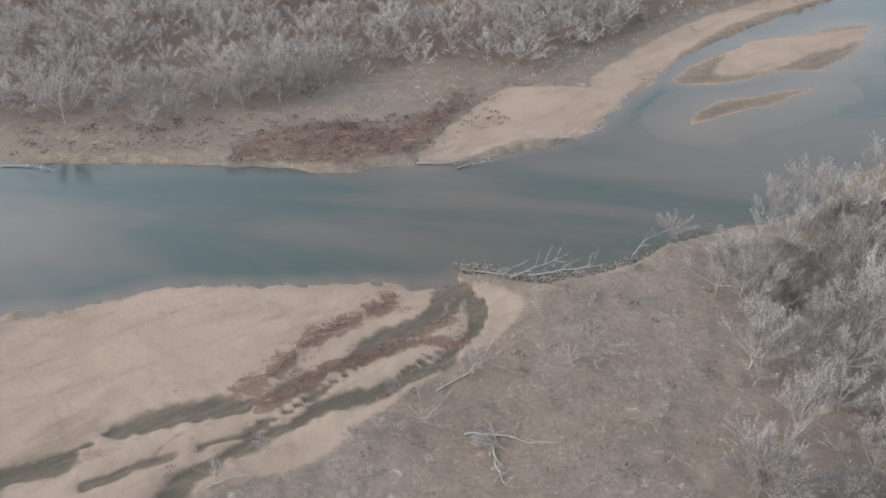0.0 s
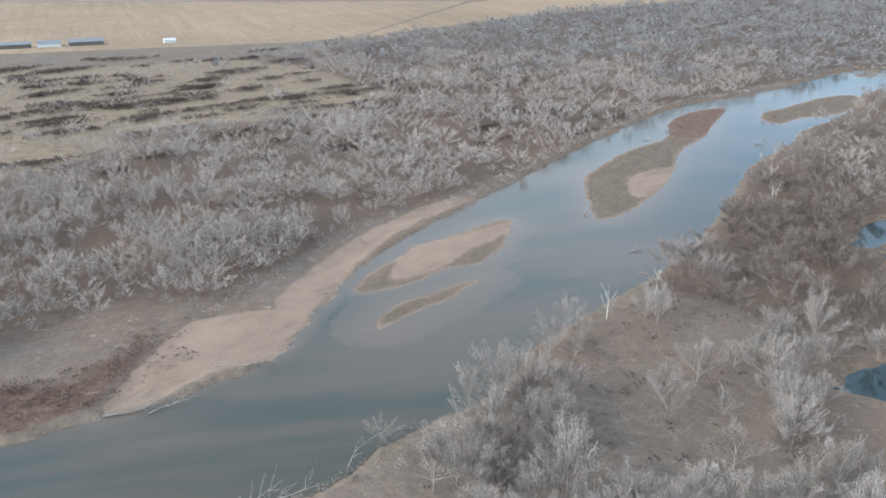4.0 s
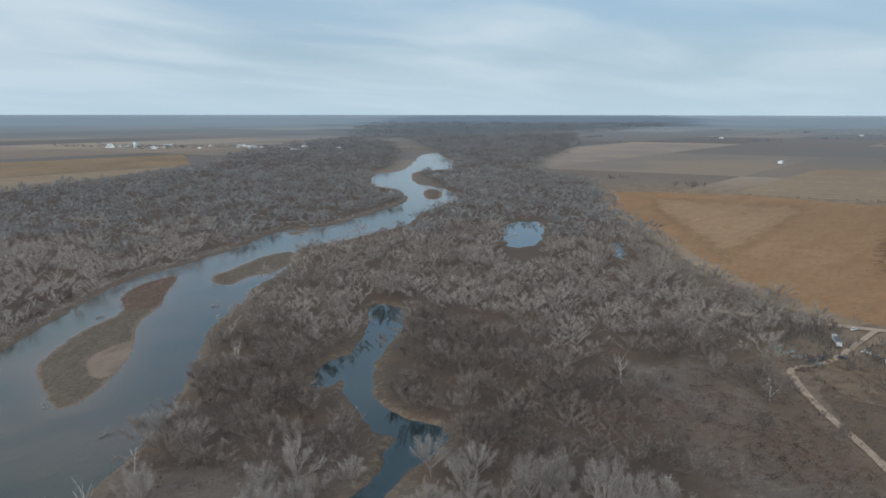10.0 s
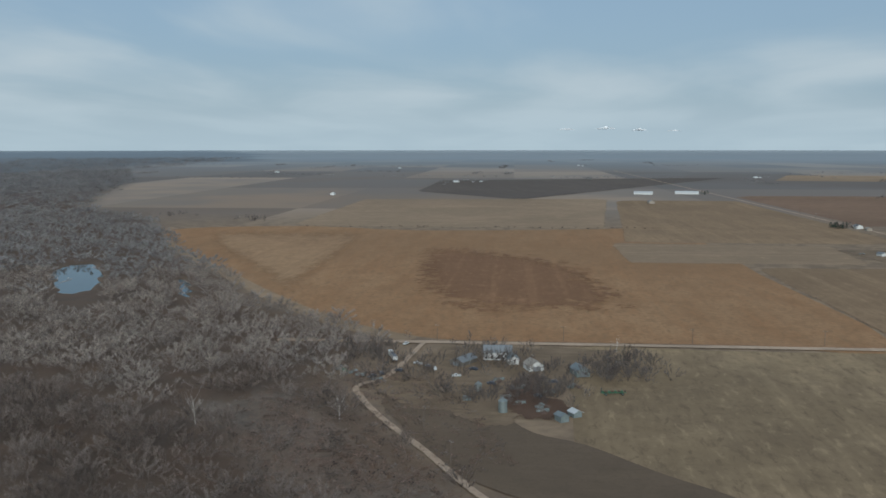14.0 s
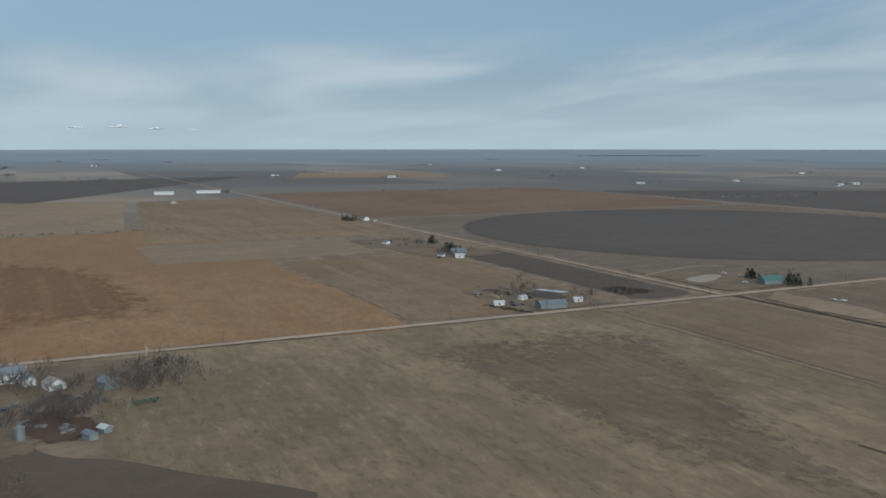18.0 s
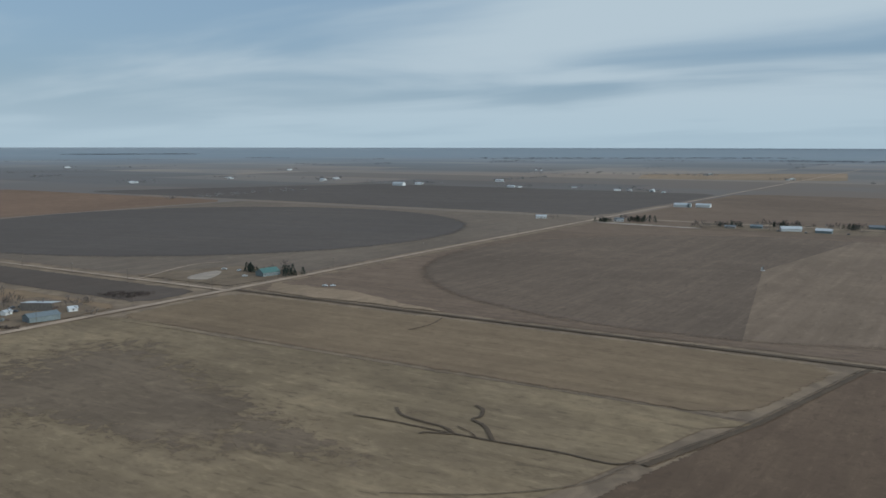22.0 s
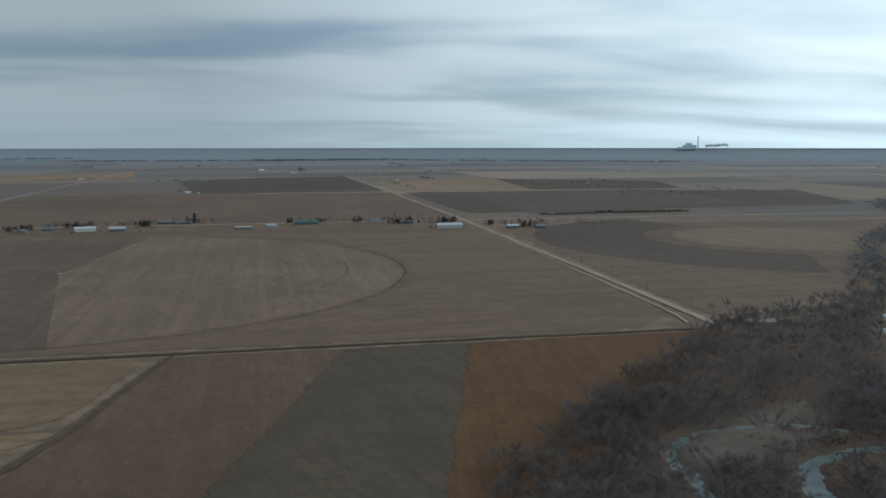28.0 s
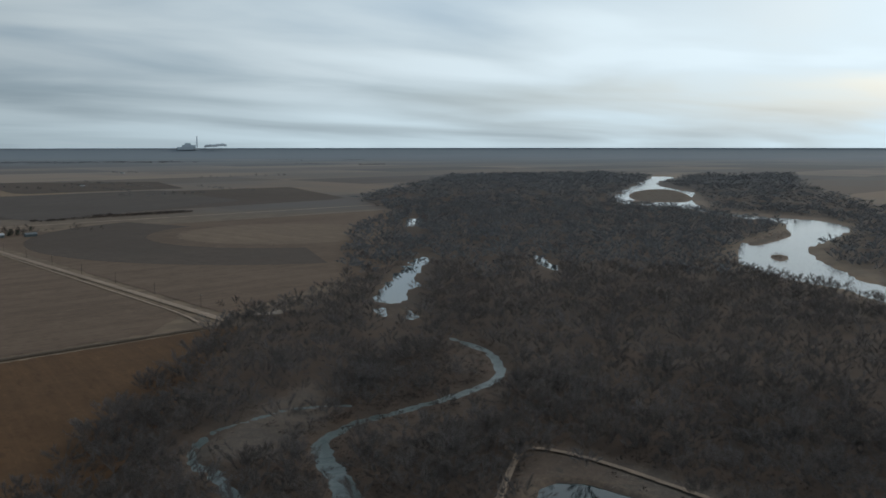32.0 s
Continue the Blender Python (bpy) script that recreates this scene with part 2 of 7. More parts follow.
POOL_4 = smooth([(-846, -963), (-919, -1032), (-906, -1001), (-840, -932), (-821, -926)])
POOL_5 = smooth([(-686, -577), (-701, -581), (-645, -517), (-630, -511)])
POOL_6 = smooth([(-217, -180), (-227, -183), (-233, -177), (-235, -168), (-237, -154), (-224, -146), (-201, -167)])
STILL = [LAGOON, SIDE_POOL, POND, POND_2, POOL, POOL_2, POOL_3, POOL_4, POOL_5, POOL_6]
CREEK_W = 2.7

# ---- materials ----
def nodes(name):
    m = bpy.data.materials.new(name)
    m.use_nodes = True
    nt = m.node_tree
    return m, nt, nt.nodes["Principled BSDF"]


def rgba(c):
    return (c[0], c[1], c[2], 1.0)


class Graph:
    """Short hand for building node trees."""

    def __init__(self, nt):
        self.nt = nt

    def n(self, kind, **props):
        node = self.nt.nodes.new(kind)
        for k, v in props.items():
            if k == "operation":
                node.operation = v
            elif k == "data_type":
                node.data_type = v
            elif k == "interpolation_type":
                node.interpolation_type = v
            elif k == "attribute_name":
                node.attribute_name = v
            elif k == "noise_dimensions":
                node.noise_dimensions = v
        return node

    def link(self, a, b):
        self.nt.links.new(a, b)

    def coords(self, stretch=(1, 1, 1), turn=0.0, source="Object"):
        tc, mp, tn = self.n("ShaderNodeTexCoord"), self.n("ShaderNodeMapping"), self.n("ShaderNodeMapping")
        tn.inputs["Rotation"].default_value = (0, 0, radians(turn))
        mp.inputs["Scale"].default_value = stretch
        self.link(tc.outputs[source], tn.inputs[0])
        self.link(tn.outputs[0], mp.inputs[0])
        return mp.outputs[0]

    def noise(self, vec, scale, detail=4.0, rough=0.55, distort=0.0):
        t = self.n("ShaderNodeTexNoise")
        t.inputs["Scale"].default_value, t.inputs["Detail"].default_value = scale, detail
        t.inputs["Roughness"].default_value, t.inputs["Distortion"].default_value = rough, distort
        self.link(vec, t.inputs["Vector"])
        return t.outputs[0]

    def ramp(self, val, lo, hi, a=0.0, b=1.0):
        r = self.n("ShaderNodeMapRange", interpolation_type="SMOOTHSTEP")
        for i, v in enumerate((lo, hi, a, b)):
            r.inputs[i + 1].default_value = v
        self.link(val, r.inputs[0])
        return r.outputs[0]

    def math(self, op, a, b):
        m = self.n("ShaderNodeMath", operation=op)
        for i, v in enumerate((a, b)):
            if isinstance(v, (int, float)):
                m.inputs[i].default_value = v
            else:
                self.link(v, m.inputs[i])
        return m.outputs[0]

    def mix(self, fac, a, b):
        m = self.n("ShaderNodeMix", data_type="RGBA")
        for key, v in (("Factor", fac), ("A", a), ("B", b)):
            if isinstance(v, tuple):
                m.inputs[key].default_value = rgba(v)
            elif isinstance(v, (int, float)):
                m.inputs[key].default_value = v
            else:
                self.link(v, m.inputs[key])
        return m.outputs["Result"]

    def bump(self, val, strength, dist_m, bsdf):
        b = self.n("ShaderNodeBump")
        b.inputs["Strength"].default_value, b.inputs["Distance"].default_value = strength, dist_m
        self.link(val, b.inputs["Height"])
        self.link(b.outputs[0], bsdf.inputs["Normal"])


def soil(name, a, b, c, rows=0.0, turn=0.0, patch=0.012, grain=0.25, contrast=1.0, streak=8.0, feather=7.0, bands=0.2):
    """Field or bare ground: broad patches of a and b, flecks of c, rows if wanted."""
    a, b, c = ((q[0] * 1.13, q[1] * 1.10, q[2] * 1.09) for q in (a, b, c))
    m, nt, p = nodes(name)
    g = Graph(nt)
    v = g.coords()
    vs = g.coords((1.0, 1.0 / streak, 1.0), turn)
    big = g.ramp(g.noise(vs if streak > 12 else v, patch * (3 if streak > 12 else 1), 5, 0.6, 0.6), 0.36, 0.64)
    stk = g.ramp(g.noise(vs, patch * 10, 6, 0.65), 0.35, 0.7)
    fine = g.ramp(g.noise(v, grain, 6, 0.7), 0.45, 0.75)
    col = g.mix(big, a, b)
    col = g.mix(g.math("MULTIPLY", stk, 0.55 * contrast), col, c)
    col = g.mix(g.math("MULTIPLY", fine, 0.6 * contrast), col, tuple(x * 0.55 for x in a))
    huge = g.noise(v, patch * 0.35, 4, 0.55, 0.8)
    mott = g.noise(v, 0.045, 6, 0.7)
    col = g.mix(g.ramp(huge, 0.42, 0.66, 0.0, 0.5), col, tuple(x * 0.62 for x in b))
    col = g.mix(g.ramp(mott, 0.45, 0.68, 0.0, 0.6), col, tuple(x * 0.72 for x in a))
    col = g.mix(g.ramp(mott, 0.25, 0.46, 0.55, 0.0), col, tuple(x * 1.18 for x in c))
    # passes of the plough or mower, and drifts across them
    long = g.noise(g.coords((1.0, 0.03, 1.0), turn), 0.07, 5, 0.6, 0.3)
    col = g.mix(g.ramp(long, 0.50, 0.64, 0.0, bands), col, tuple(x * 0.70 for x in b))
    col = g.mix(g.ramp(long, 0.36, 0.48, bands, 0.0), col, tuple(x * 1.12 for x in c))
    speck = g.noise(g.coords((1.0, 0.3, 1.0), turn), 0.22, 7, 0.72, 0.4)
    col = g.mix(g.ramp(speck, 0.53, 0.66, 0.0, 0.55 * contrast), col, tuple(x * 0.62 for x in b))
    col = g.mix(g.ramp(speck, 0.34, 0.45, 0.4 * contrast, 0.0), col, tuple(x * 1.15 for x in c))
    if rows:
        vr = g.coords((1.0, 0.02, 1.0), turn)
        rw = g.ramp(g.noise(vr, rows, 3, 0.6), 0.42, 0.6)
        col = g.mix(g.math("MULTIPLY", rw, 0.22), col, tuple(x * 0.7 for x in b))
    g.link(col, p.inputs["Base Color"])
    p.inputs["Roughness"].default_value = 0.95
    p.inputs["Specular IOR Level"].default_value = 0.15
    g.bump(g.noise(v, 1.2, 5, 0.7), 0.25, 0.12, p)
    # ragged weedy borders
    ed = g.n("ShaderNodeAttribute", attribute_name="edge")
    wide = feather > 10
    rag = g.math("MULTIPLY", g.math("SUBTRACT", g.noise(v, (3.0 if wide else 0.9) / feather, 9, 0.8, 0.5), 0.5), 4.5 if wide else 2.0)
    cut = 1.0 if wide else 0.5
    g.link(g.ramp(g.math("ADD", g.math("DIVIDE", ed.outputs["Fac"], feather), rag), cut, cut + 0.1), p.inputs["Alpha"])
    return m


def edge_width(ob, values):
    """Metres from the border of a field or road, for its ragged edge."""
    at = ob.data.attributes.new("edge", "FLOAT", "POINT")
    at.data.foreach_set("value", np.asarray(values, np.float32))


def plain(name, col, rough=0.7, metal=0.0, vary=0.25, scale=0.8, other=None):
    m, nt, p = nodes(name)
    g = Graph(nt)
    v = g.coords()
    n = g.ramp(g.noise(v, scale, 5, 0.65), 0.35, 0.7)
    dark = other or tuple(x * (1 - vary * 1.6) for x in col)
    c = g.mix(n, col, dark)
    f = g.ramp(g.noise(v, scale * 9, 3, 0.6), 0.5, 0.75)
    c = g.mix(g.math("MULTIPLY", f, vary), c, tuple(x * 0.6 for x in col))
    g.link(c, p.inputs["Base Color"])
    p.inputs["Roughness"].default_value, p.inputs["Metallic"].default_value = rough, metal
    return m


def bark(name, pale, dark, warm, spray=0.0, fine=5.0):
    """Bare twigs: each twig and each tree its own tone, stands of trees in drifts of colour."""
    m, nt, p = nodes(name)
    g = Graph(nt)
    geo = g.n("ShaderNodeNewGeometry")
    v = g.coords(source="Object")
    tone = g.n("ShaderNodeAttribute", attribute_name="tone")
    own = g.n("ShaderNodeObjectInfo")
    t = g.math("FRACT", g.math("ADD", tone.outputs["Fac"], own.outputs["Random"]), 0.0)
    drift = g.ramp(g.noise(v, 0.03, 3, 0.6), 0.38, 0.62)
    col = g.mix(g.ramp(geo.outputs["Random Per Island"], -0.3, 1.3), pale, dark)
    col = g.mix(g.math("MULTIPLY", drift, 0.4), col, warm)
    col = g.mix(g.ramp(t, 0.0, 0.45, 0.7, 0.0), col, dark)
    col = g.mix(g.ramp(t, 0.6, 1.0, 0.0, 0.6), col, pale)
    if not spray:
        g.link(col, p.inputs["Base Color"])
        p.inputs["Roughness"].default_value = 0.9
        p.inputs["Specular IOR Level"].default_value = 0.2
        return m
    # a spray of fine upright twigs with gaps between them, lit from both sides
    front, back, both = g.n("ShaderNodeBsdfDiffuse"), g.n("ShaderNodeBsdfTranslucent"), g.n("ShaderNodeMixShader")
    g.link(col, front.inputs["Color"])
    g.link(col, back.inputs["Color"])
    both.inputs[0].default_value = 0.3
    g.link(front.outputs[0], both.inputs[1])
    g.link(back.outputs[0], both.inputs[2])
    c = 0.5 + (0.5 - spray) * 0.4
    strands = g.ramp(g.noise(g.coords((fine, fine, fine * 0.13)), 1.0, 2, 0.6), c - 0.09, c + 0.09)
    gap, cut = g.n("ShaderNodeBsdfTransparent"), g.n("ShaderNodeMixShader")
    g.link(strands, cut.inputs[0])
    g.link(gap.outputs[0], cut.inputs[1])
    g.link(both.outputs[0], cut.inputs[2])
    g.link(cut.outputs[0], nt.nodes["Material Output"].inputs["Surface"])
    nt.nodes.remove(p)
    return m


def ground_material():
    m, nt, p = nodes("river_plain")
    g = Graph(nt)
    v = g.coords()
    # woodland floor and rank winter grass
    n1 = g.ramp(g.noise(v, 0.03, 6, 0.62, 0.8), 0.36, 0.64)
    n2 = g.ramp(g.noise(v, 0.16, 6, 0.68, 0.5), 0.38, 0.68)
    n3 = g.ramp(g.noise(v, 0.9, 5, 0.7), 0.4, 0.72)
    col = g.mix(n1, (0.140, 0.107, 0.088), (0.103, 0.083, 0.069))
    col = g.mix(g.math("MULTIPLY", n2, 0.6), col, (0.180, 0.139, 0.104))
    n4 = g.ramp(g.noise(v, 0.3, 8, 0.78, 0.4), 0.56, 0.68)
    n5 = g.ramp(g.noise(v, 0.1, 7, 0.7, 0.9), 0.56, 0.66)
    n0 = g.ramp(g.noise(v, 0.011, 5, 0.6, 0.5), 0.4, 0.6)
    col = g.mix(g.math("MULTIPLY", n0, 0.35), col, (0.15, 0.088, 0.055))
    col = g.mix(g.math("MULTIPLY", n3, 0.5), col, (0.075, 0.056, 0.041))
    col = g.mix(g.math("MULTIPLY", n5, 0.7), col, (0.080, 0.068, 0.056))
    col = g.mix(g.math("MULTIPLY", n4, 0.75), col, (0.255, 0.21, 0.168))
    n6 = g.noise(v, 1.6, 5, 0.72, 0.3)
    col = g.mix(g.ramp(n6, 0.52, 0.68, 0.0, 0.6), col, (0.078, 0.058, 0.045))
    col = g.mix(g.ramp(n6, 0.30, 0.44, 0.5, 0.0), col, (0.225, 0.180, 0.142))
    # leaf litter and mould, darkened to paint in shade under the trees
    zone0 = g.n("ShaderNodeAttribute", attribute_name="zone")
    lit = g.ramp(g.math("ADD", zone0.outputs["Alpha"], g.math("MULTIPLY", g.math("SUBTRACT", n2, 0.5), 0.5)), 0.3, 0.9)
    col = g.mix(g.math("MULTIPLY", lit, 0.8), col, g.mix(n1, (0.066, 0.047, 0.036), (0.092, 0.059, 0.041)))
    # distant farmland in square fields
    pl = g.n("ShaderNodeAttribute", attribute_name="plan")
    sc = g.n("ShaderNodeVectorMath", operation="MULTIPLY")
    sc.inputs[1].default_value = (1 / 805.0, 1 / 402.0, 0)
    g.link(pl.outputs["Vector"], sc.inputs[0])
    fl = g.n("ShaderNodeVectorMath", operation="FLOOR")
    g.link(sc.outputs[0], fl.inputs[0])
    wn = g.n("ShaderNodeTexWhiteNoise", noise_dimensions="2D")
    g.link(fl.outputs[0], wn.inputs["Vector"])
    cr = g.n("ShaderNodeValToRGB")
    cr.color_ramp.interpolation = "CONSTANT"
    stops = [(0.0, (0.192, 0.140, 0.106)), (0.25, (0.120, 0.094, 0.079)), (0.45, (0.225, 0.163, 0.119)), (0.62, (0.150, 0.113, 0.090)), (0.86, (0.27, 0.20, 0.147))]
    for i, (pos, c) in enumerate(stops):
        e = cr.color_ramp.elements[i] if i < 2 else cr.color_ramp.elements.new(pos)
        e.position, e.color = pos, rgba(c)
    g.link(wn.outputs["Value"], cr.inputs[0])
    zone = g.n("ShaderNodeAttribute", attribute_name="zone")
    sep = g.n("ShaderNodeSeparateColor")
    g.link(zone.outputs["Color"], sep.inputs[0])
    z2 = g.n("ShaderNodeAttribute", attribute_name="zone_b")
    sep2 = g.n("ShaderNodeSeparateColor")
    g.link(z2.outputs["Color"], sep2.inputs[0])
    verge = g.mix(g.ramp(g.noise(v, 0.05, 6, 0.65, 0.5), 0.38, 0.62), (0.225, 0.158, 0.105), (0.150, 0.106, 0.073))
    # far shelter belts in grey drifts, and the distance for painted haze
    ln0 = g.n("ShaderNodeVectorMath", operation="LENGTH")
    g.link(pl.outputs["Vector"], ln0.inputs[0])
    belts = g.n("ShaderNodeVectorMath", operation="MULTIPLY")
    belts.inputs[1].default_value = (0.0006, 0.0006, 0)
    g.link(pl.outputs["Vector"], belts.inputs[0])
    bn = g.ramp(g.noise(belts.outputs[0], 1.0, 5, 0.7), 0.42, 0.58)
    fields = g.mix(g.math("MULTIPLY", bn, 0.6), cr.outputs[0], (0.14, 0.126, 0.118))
    # aerial haze painted into field and wood-floor colour, bluer with distance
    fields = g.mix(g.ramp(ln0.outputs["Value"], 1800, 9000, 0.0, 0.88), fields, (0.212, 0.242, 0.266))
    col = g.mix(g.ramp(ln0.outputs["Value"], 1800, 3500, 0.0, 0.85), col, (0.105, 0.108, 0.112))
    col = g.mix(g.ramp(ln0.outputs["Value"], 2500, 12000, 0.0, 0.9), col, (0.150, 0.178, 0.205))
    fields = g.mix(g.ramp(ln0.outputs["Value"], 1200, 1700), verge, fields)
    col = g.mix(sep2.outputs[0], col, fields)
    # tawny meadow
    col = g.mix(g.ramp(g.math("ADD", sep2.outputs[2], g.math("MULTIPLY", g.math("SUBTRACT", g.noise(v, 0.05, 5, 0.65), 0.5), 0.8)), 0.35, 0.75), col, g.mix(n2, (0.185, 0.138, 0.094), (0.128, 0.094, 0.066)))
    # tan grass margin, sand, wet sand, red brush
    col = g.mix(g.math("MULTIPLY", sep2.outputs[1], g.ramp(g.noise(v, 0.35, 5, 0.7), 0.42, 0.72)), col, (0.225, 0.160, 0.104))
    # sand with bands laid down by the current
    flow = g.coords((1.0, 0.16, 1.0), 54)
    flow2 = g.coords((1.0, 0.3, 1.0), 68)
    s1 = g.ramp(g.noise(v, 0.06, 6, 0.6, 0.7), 0.35, 0.68)
    s2 = g.ramp(g.noise(v, 0.7, 6, 0.72), 0.5, 0.78)
    s3 = g.ramp(g.noise(flow, 0.22, 7, 0.66, 0.4), 0.5, 0.72)
    s4 = g.ramp(g.noise(flow2, 0.09, 6, 0.65, 0.6), 0.55, 0.68)
    s5 = g.ramp(g.noise(v, 0.12, 7, 0.75, 0.8), 0.6, 0.7)
    sand = g.mix(s1, (0.222, 0.157, 0.117), (0.190, 0.133, 0.099))
    sand = g.mix(g.math("MULTIPLY", s2, 0.16), sand, (0.132, 0.098, 0.070))
    sand = g.mix(g.math("MULTIPLY", s3, 0.5), sand, (0.120, 0.090, 0.065))
    sand = g.mix(g.math("MULTIPLY", s4, 0.55), sand, (0.132, 0.094, 0.067))
    sand = g.mix(g.math("MULTIPLY", s5, 0.6), sand, (0.084, 0.057, 0.038))
    edge = g.noise(v, 0.5, 5, 0.7)
    sandf = g.ramp(g.math("ADD", sep.outputs[0], g.math("MULTIPLY", g.math("SUBTRACT", edge, 0.5), 0.45)), 0.34, 0.66)
    col = g.mix(sandf, col, sand)
    wetf = g.ramp(g.math("ADD", sep.outputs[1], g.math("MULTIPLY", g.math("SUBTRACT", edge, 0.5), 0.6)), 0.25, 0.85)
    col = g.mix(g.math("MULTIPLY", wetf, 0.92), col, g.mix(g.ramp(g.noise(flow, 0.5, 6, 0.7), 0.4, 0.65), (0.052, 0.044, 0.031), (0.090, 0.067, 0.048)))
    redf = g.ramp(g.math("ADD", sep.outputs[2], g.math("MULTIPLY", g.math("SUBTRACT", g.noise(v, 0.45, 6, 0.75), 0.5), 1.5)), 0.35, 0.7)
    col = g.mix(g.math("MULTIPLY", redf, 0.8), col, g.mix(n3, (0.120, 0.070, 0.050), (0.078, 0.048, 0.037)))
    col = g.mix(g.math("MULTIPLY", g.math("MULTIPLY", redf, g.ramp(g.noise(flow2, 0.6, 6, 0.7), 0.54, 0.66)), 0.8), col, (0.215, 0.165, 0.125))
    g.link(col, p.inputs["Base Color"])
    p.inputs["Roughness"].default_value = 0.93
    p.inputs["Specular IOR Level"].default_value = 0.15
    ln = g.n("ShaderNodeVectorMath", operation="LENGTH")
    g.link(pl.outputs["Vector"], ln.inputs[0])
    bp = g.n("ShaderNodeBump")
    bp.inputs["Distance"].default_value = 0.4
    g.link(g.ramp(ln.outputs["Value"], 150, 900, 0.6, 0.0), bp.inputs["Strength"])
    g.link(g.noise(v, 0.8, 6, 0.72), bp.inputs["Height"])
    g.link(bp.outputs[0], p.inputs["Normal"])
    return m


def water_material(name, deep, silt, amount, rough=0.06, ripple=0.10, turn=30.0, size=0.034):
    m, nt, p = nodes(name)
    g = Graph(nt)
    v = g.coords((0.25, 1.0, 1.0), turn)
    drift = g.ramp(g.noise(v, size, 6, 0.55, 0.9), 0.34, 0.68)
    fine = g.noise(v, 0.25, 4, 0.6)
    col = g.mix(g.math("MULTIPLY", drift, amount), deep, silt)
    sh = g.n("ShaderNodeAttribute", attribute_name="shallow")
    col = g.mix(g.math("MULTIPLY", sh.outputs["Fac"], 0.85), col, tuple(x * 1.25 for x in silt))
    col = g.mix(g.math("MULTIPLY", fine, 0.25), col, tuple(x * 0.8 for x in deep))
    g.link(col, p.inputs["Base Color"])
    p.inputs["Roughness"].default_value = rough
    p.inputs["IOR"].default_value = 1.333
    g.bump(g.noise(g.coords((0.6, 1, 1), turn), 0.9, 4, 0.6), ripple, 0.12, p)
    return m


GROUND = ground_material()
RIVER_WATER = water_material("river_water", (0.020, 0.031, 0.026), (0.082, 0.057, 0.044), 0.9, 0.12, 0.25, turn=10.0, size=0.02)
POOL_WATER = water_material("still_water", (0.014, 0.024, 0.025), (0.032, 0.044, 0.042), 0.5, 0.03, 0.05)
CREEK_WATER = water_material("creek_water", (0.018, 0.036, 0.032), (0.08, 0.10, 0.09), 1.0, 0.3, 1.0, size=0.16)
ROAD_DIRT = soil("dirt_road", (0.330, 0.245, 0.178), (0.290, 0.216, 0.158), (0.37, 0.282, 0.208), patch=0.05, grain=0.6, feather=1.2)
TRACK_DIRT = soil("rutted_farm_track", (0.12, 0.088, 0.060), (0.095, 0.071, 0.049), (0.145, 0.108, 0.076), patch=0.05, grain=0.6, feather=0.6)
DITCH_GRASS = soil("ditch_grass", (0.086, 0.060, 0.040), (0.110, 0.079, 0.053), (0.062, 0.046, 0.033), patch=0.06, grain=0.8, feather=0.9)
BARK_NEAR = bark("cottonwood_bark", (0.340, 0.300, 0.270), (0.195, 0.165, 0.145), (0.270, 0.222, 0.190))
SPRAY_NEAR = bark("cottonwood_twigs", (0.395, 0.346, 0.312), (0.235, 0.200, 0.178), (0.312, 0.257, 0.224), 0.34, 9.0)
BARK_WOOD = bark("winter_twigs", (0.275, 0.228, 0.200), (0.112, 0.089, 0.077), (0.182, 0.136, 0.112), 0.42, 7.0)
# mid-distance copy of the winter twigs, paled to paint in haze
BARK_MID = bark("hazed_mid_twigs", (0.375, 0.322, 0.286), (0.182, 0.152, 0.134), (0.268, 0.212, 0.178), 0.42)
BARK_PALE = bark("pale_winter_twigs", (0.420, 0.368, 0.334), (0.270, 0.230, 0.206), (0.345, 0.280, 0.240), 0.36, 6.0)
# far woods: twigs paled and blued, distance haze painted into their colour
WEST_FAR = bark("hazed_west_twigs", (0.255, 0.255, 0.262), (0.150, 0.150, 0.156), (0.205, 0.195, 0.192), 0.5)
BARK_FAR = bark("hazed_far_twigs", (0.310, 0.292, 0.286), (0.170, 0.158, 0.154), (0.235, 0.206, 0.190), 0.5, 4.0)
# same trees in the west, darkened to paint in their backlit side
BARK_WEST = bark("backlit_winter_twigs", (0.235, 0.212, 0.200), (0.122, 0.107, 0.100), (0.182, 0.150, 0.130), 0.40, 9.0)
YARD_BARK = bark("yard_tree_twigs", (0.20, 0.170, 0.154), (0.110, 0.092, 0.084), (0.154, 0.120, 0.102), 0.36, 8.0)
BRUSH = bark("red_brush", (0.30, 0.205, 0.162), (0.155, 0.103, 0.083), (0.215, 0.142, 0.112), 0.42, 8.0)
THICKET = bark("dark_thicket", (0.135, 0.106, 0.092), (0.075, 0.060, 0.054), (0.102, 0.075, 0.064), 0.48, 8.0)
DRIFT_HEAP = plain("brown_driftwood", (0.215, 0.165, 0.130), 0.9, vary=0.35, scale=0.8)
DEAD_WOOD = plain("bleached_wood", (0.27, 0.24, 0.208), 0.9, vary=0.25, scale=1.5)

# ---- ground: one sheet on rings round the camera's foot ----
WATER_Z = -1.2


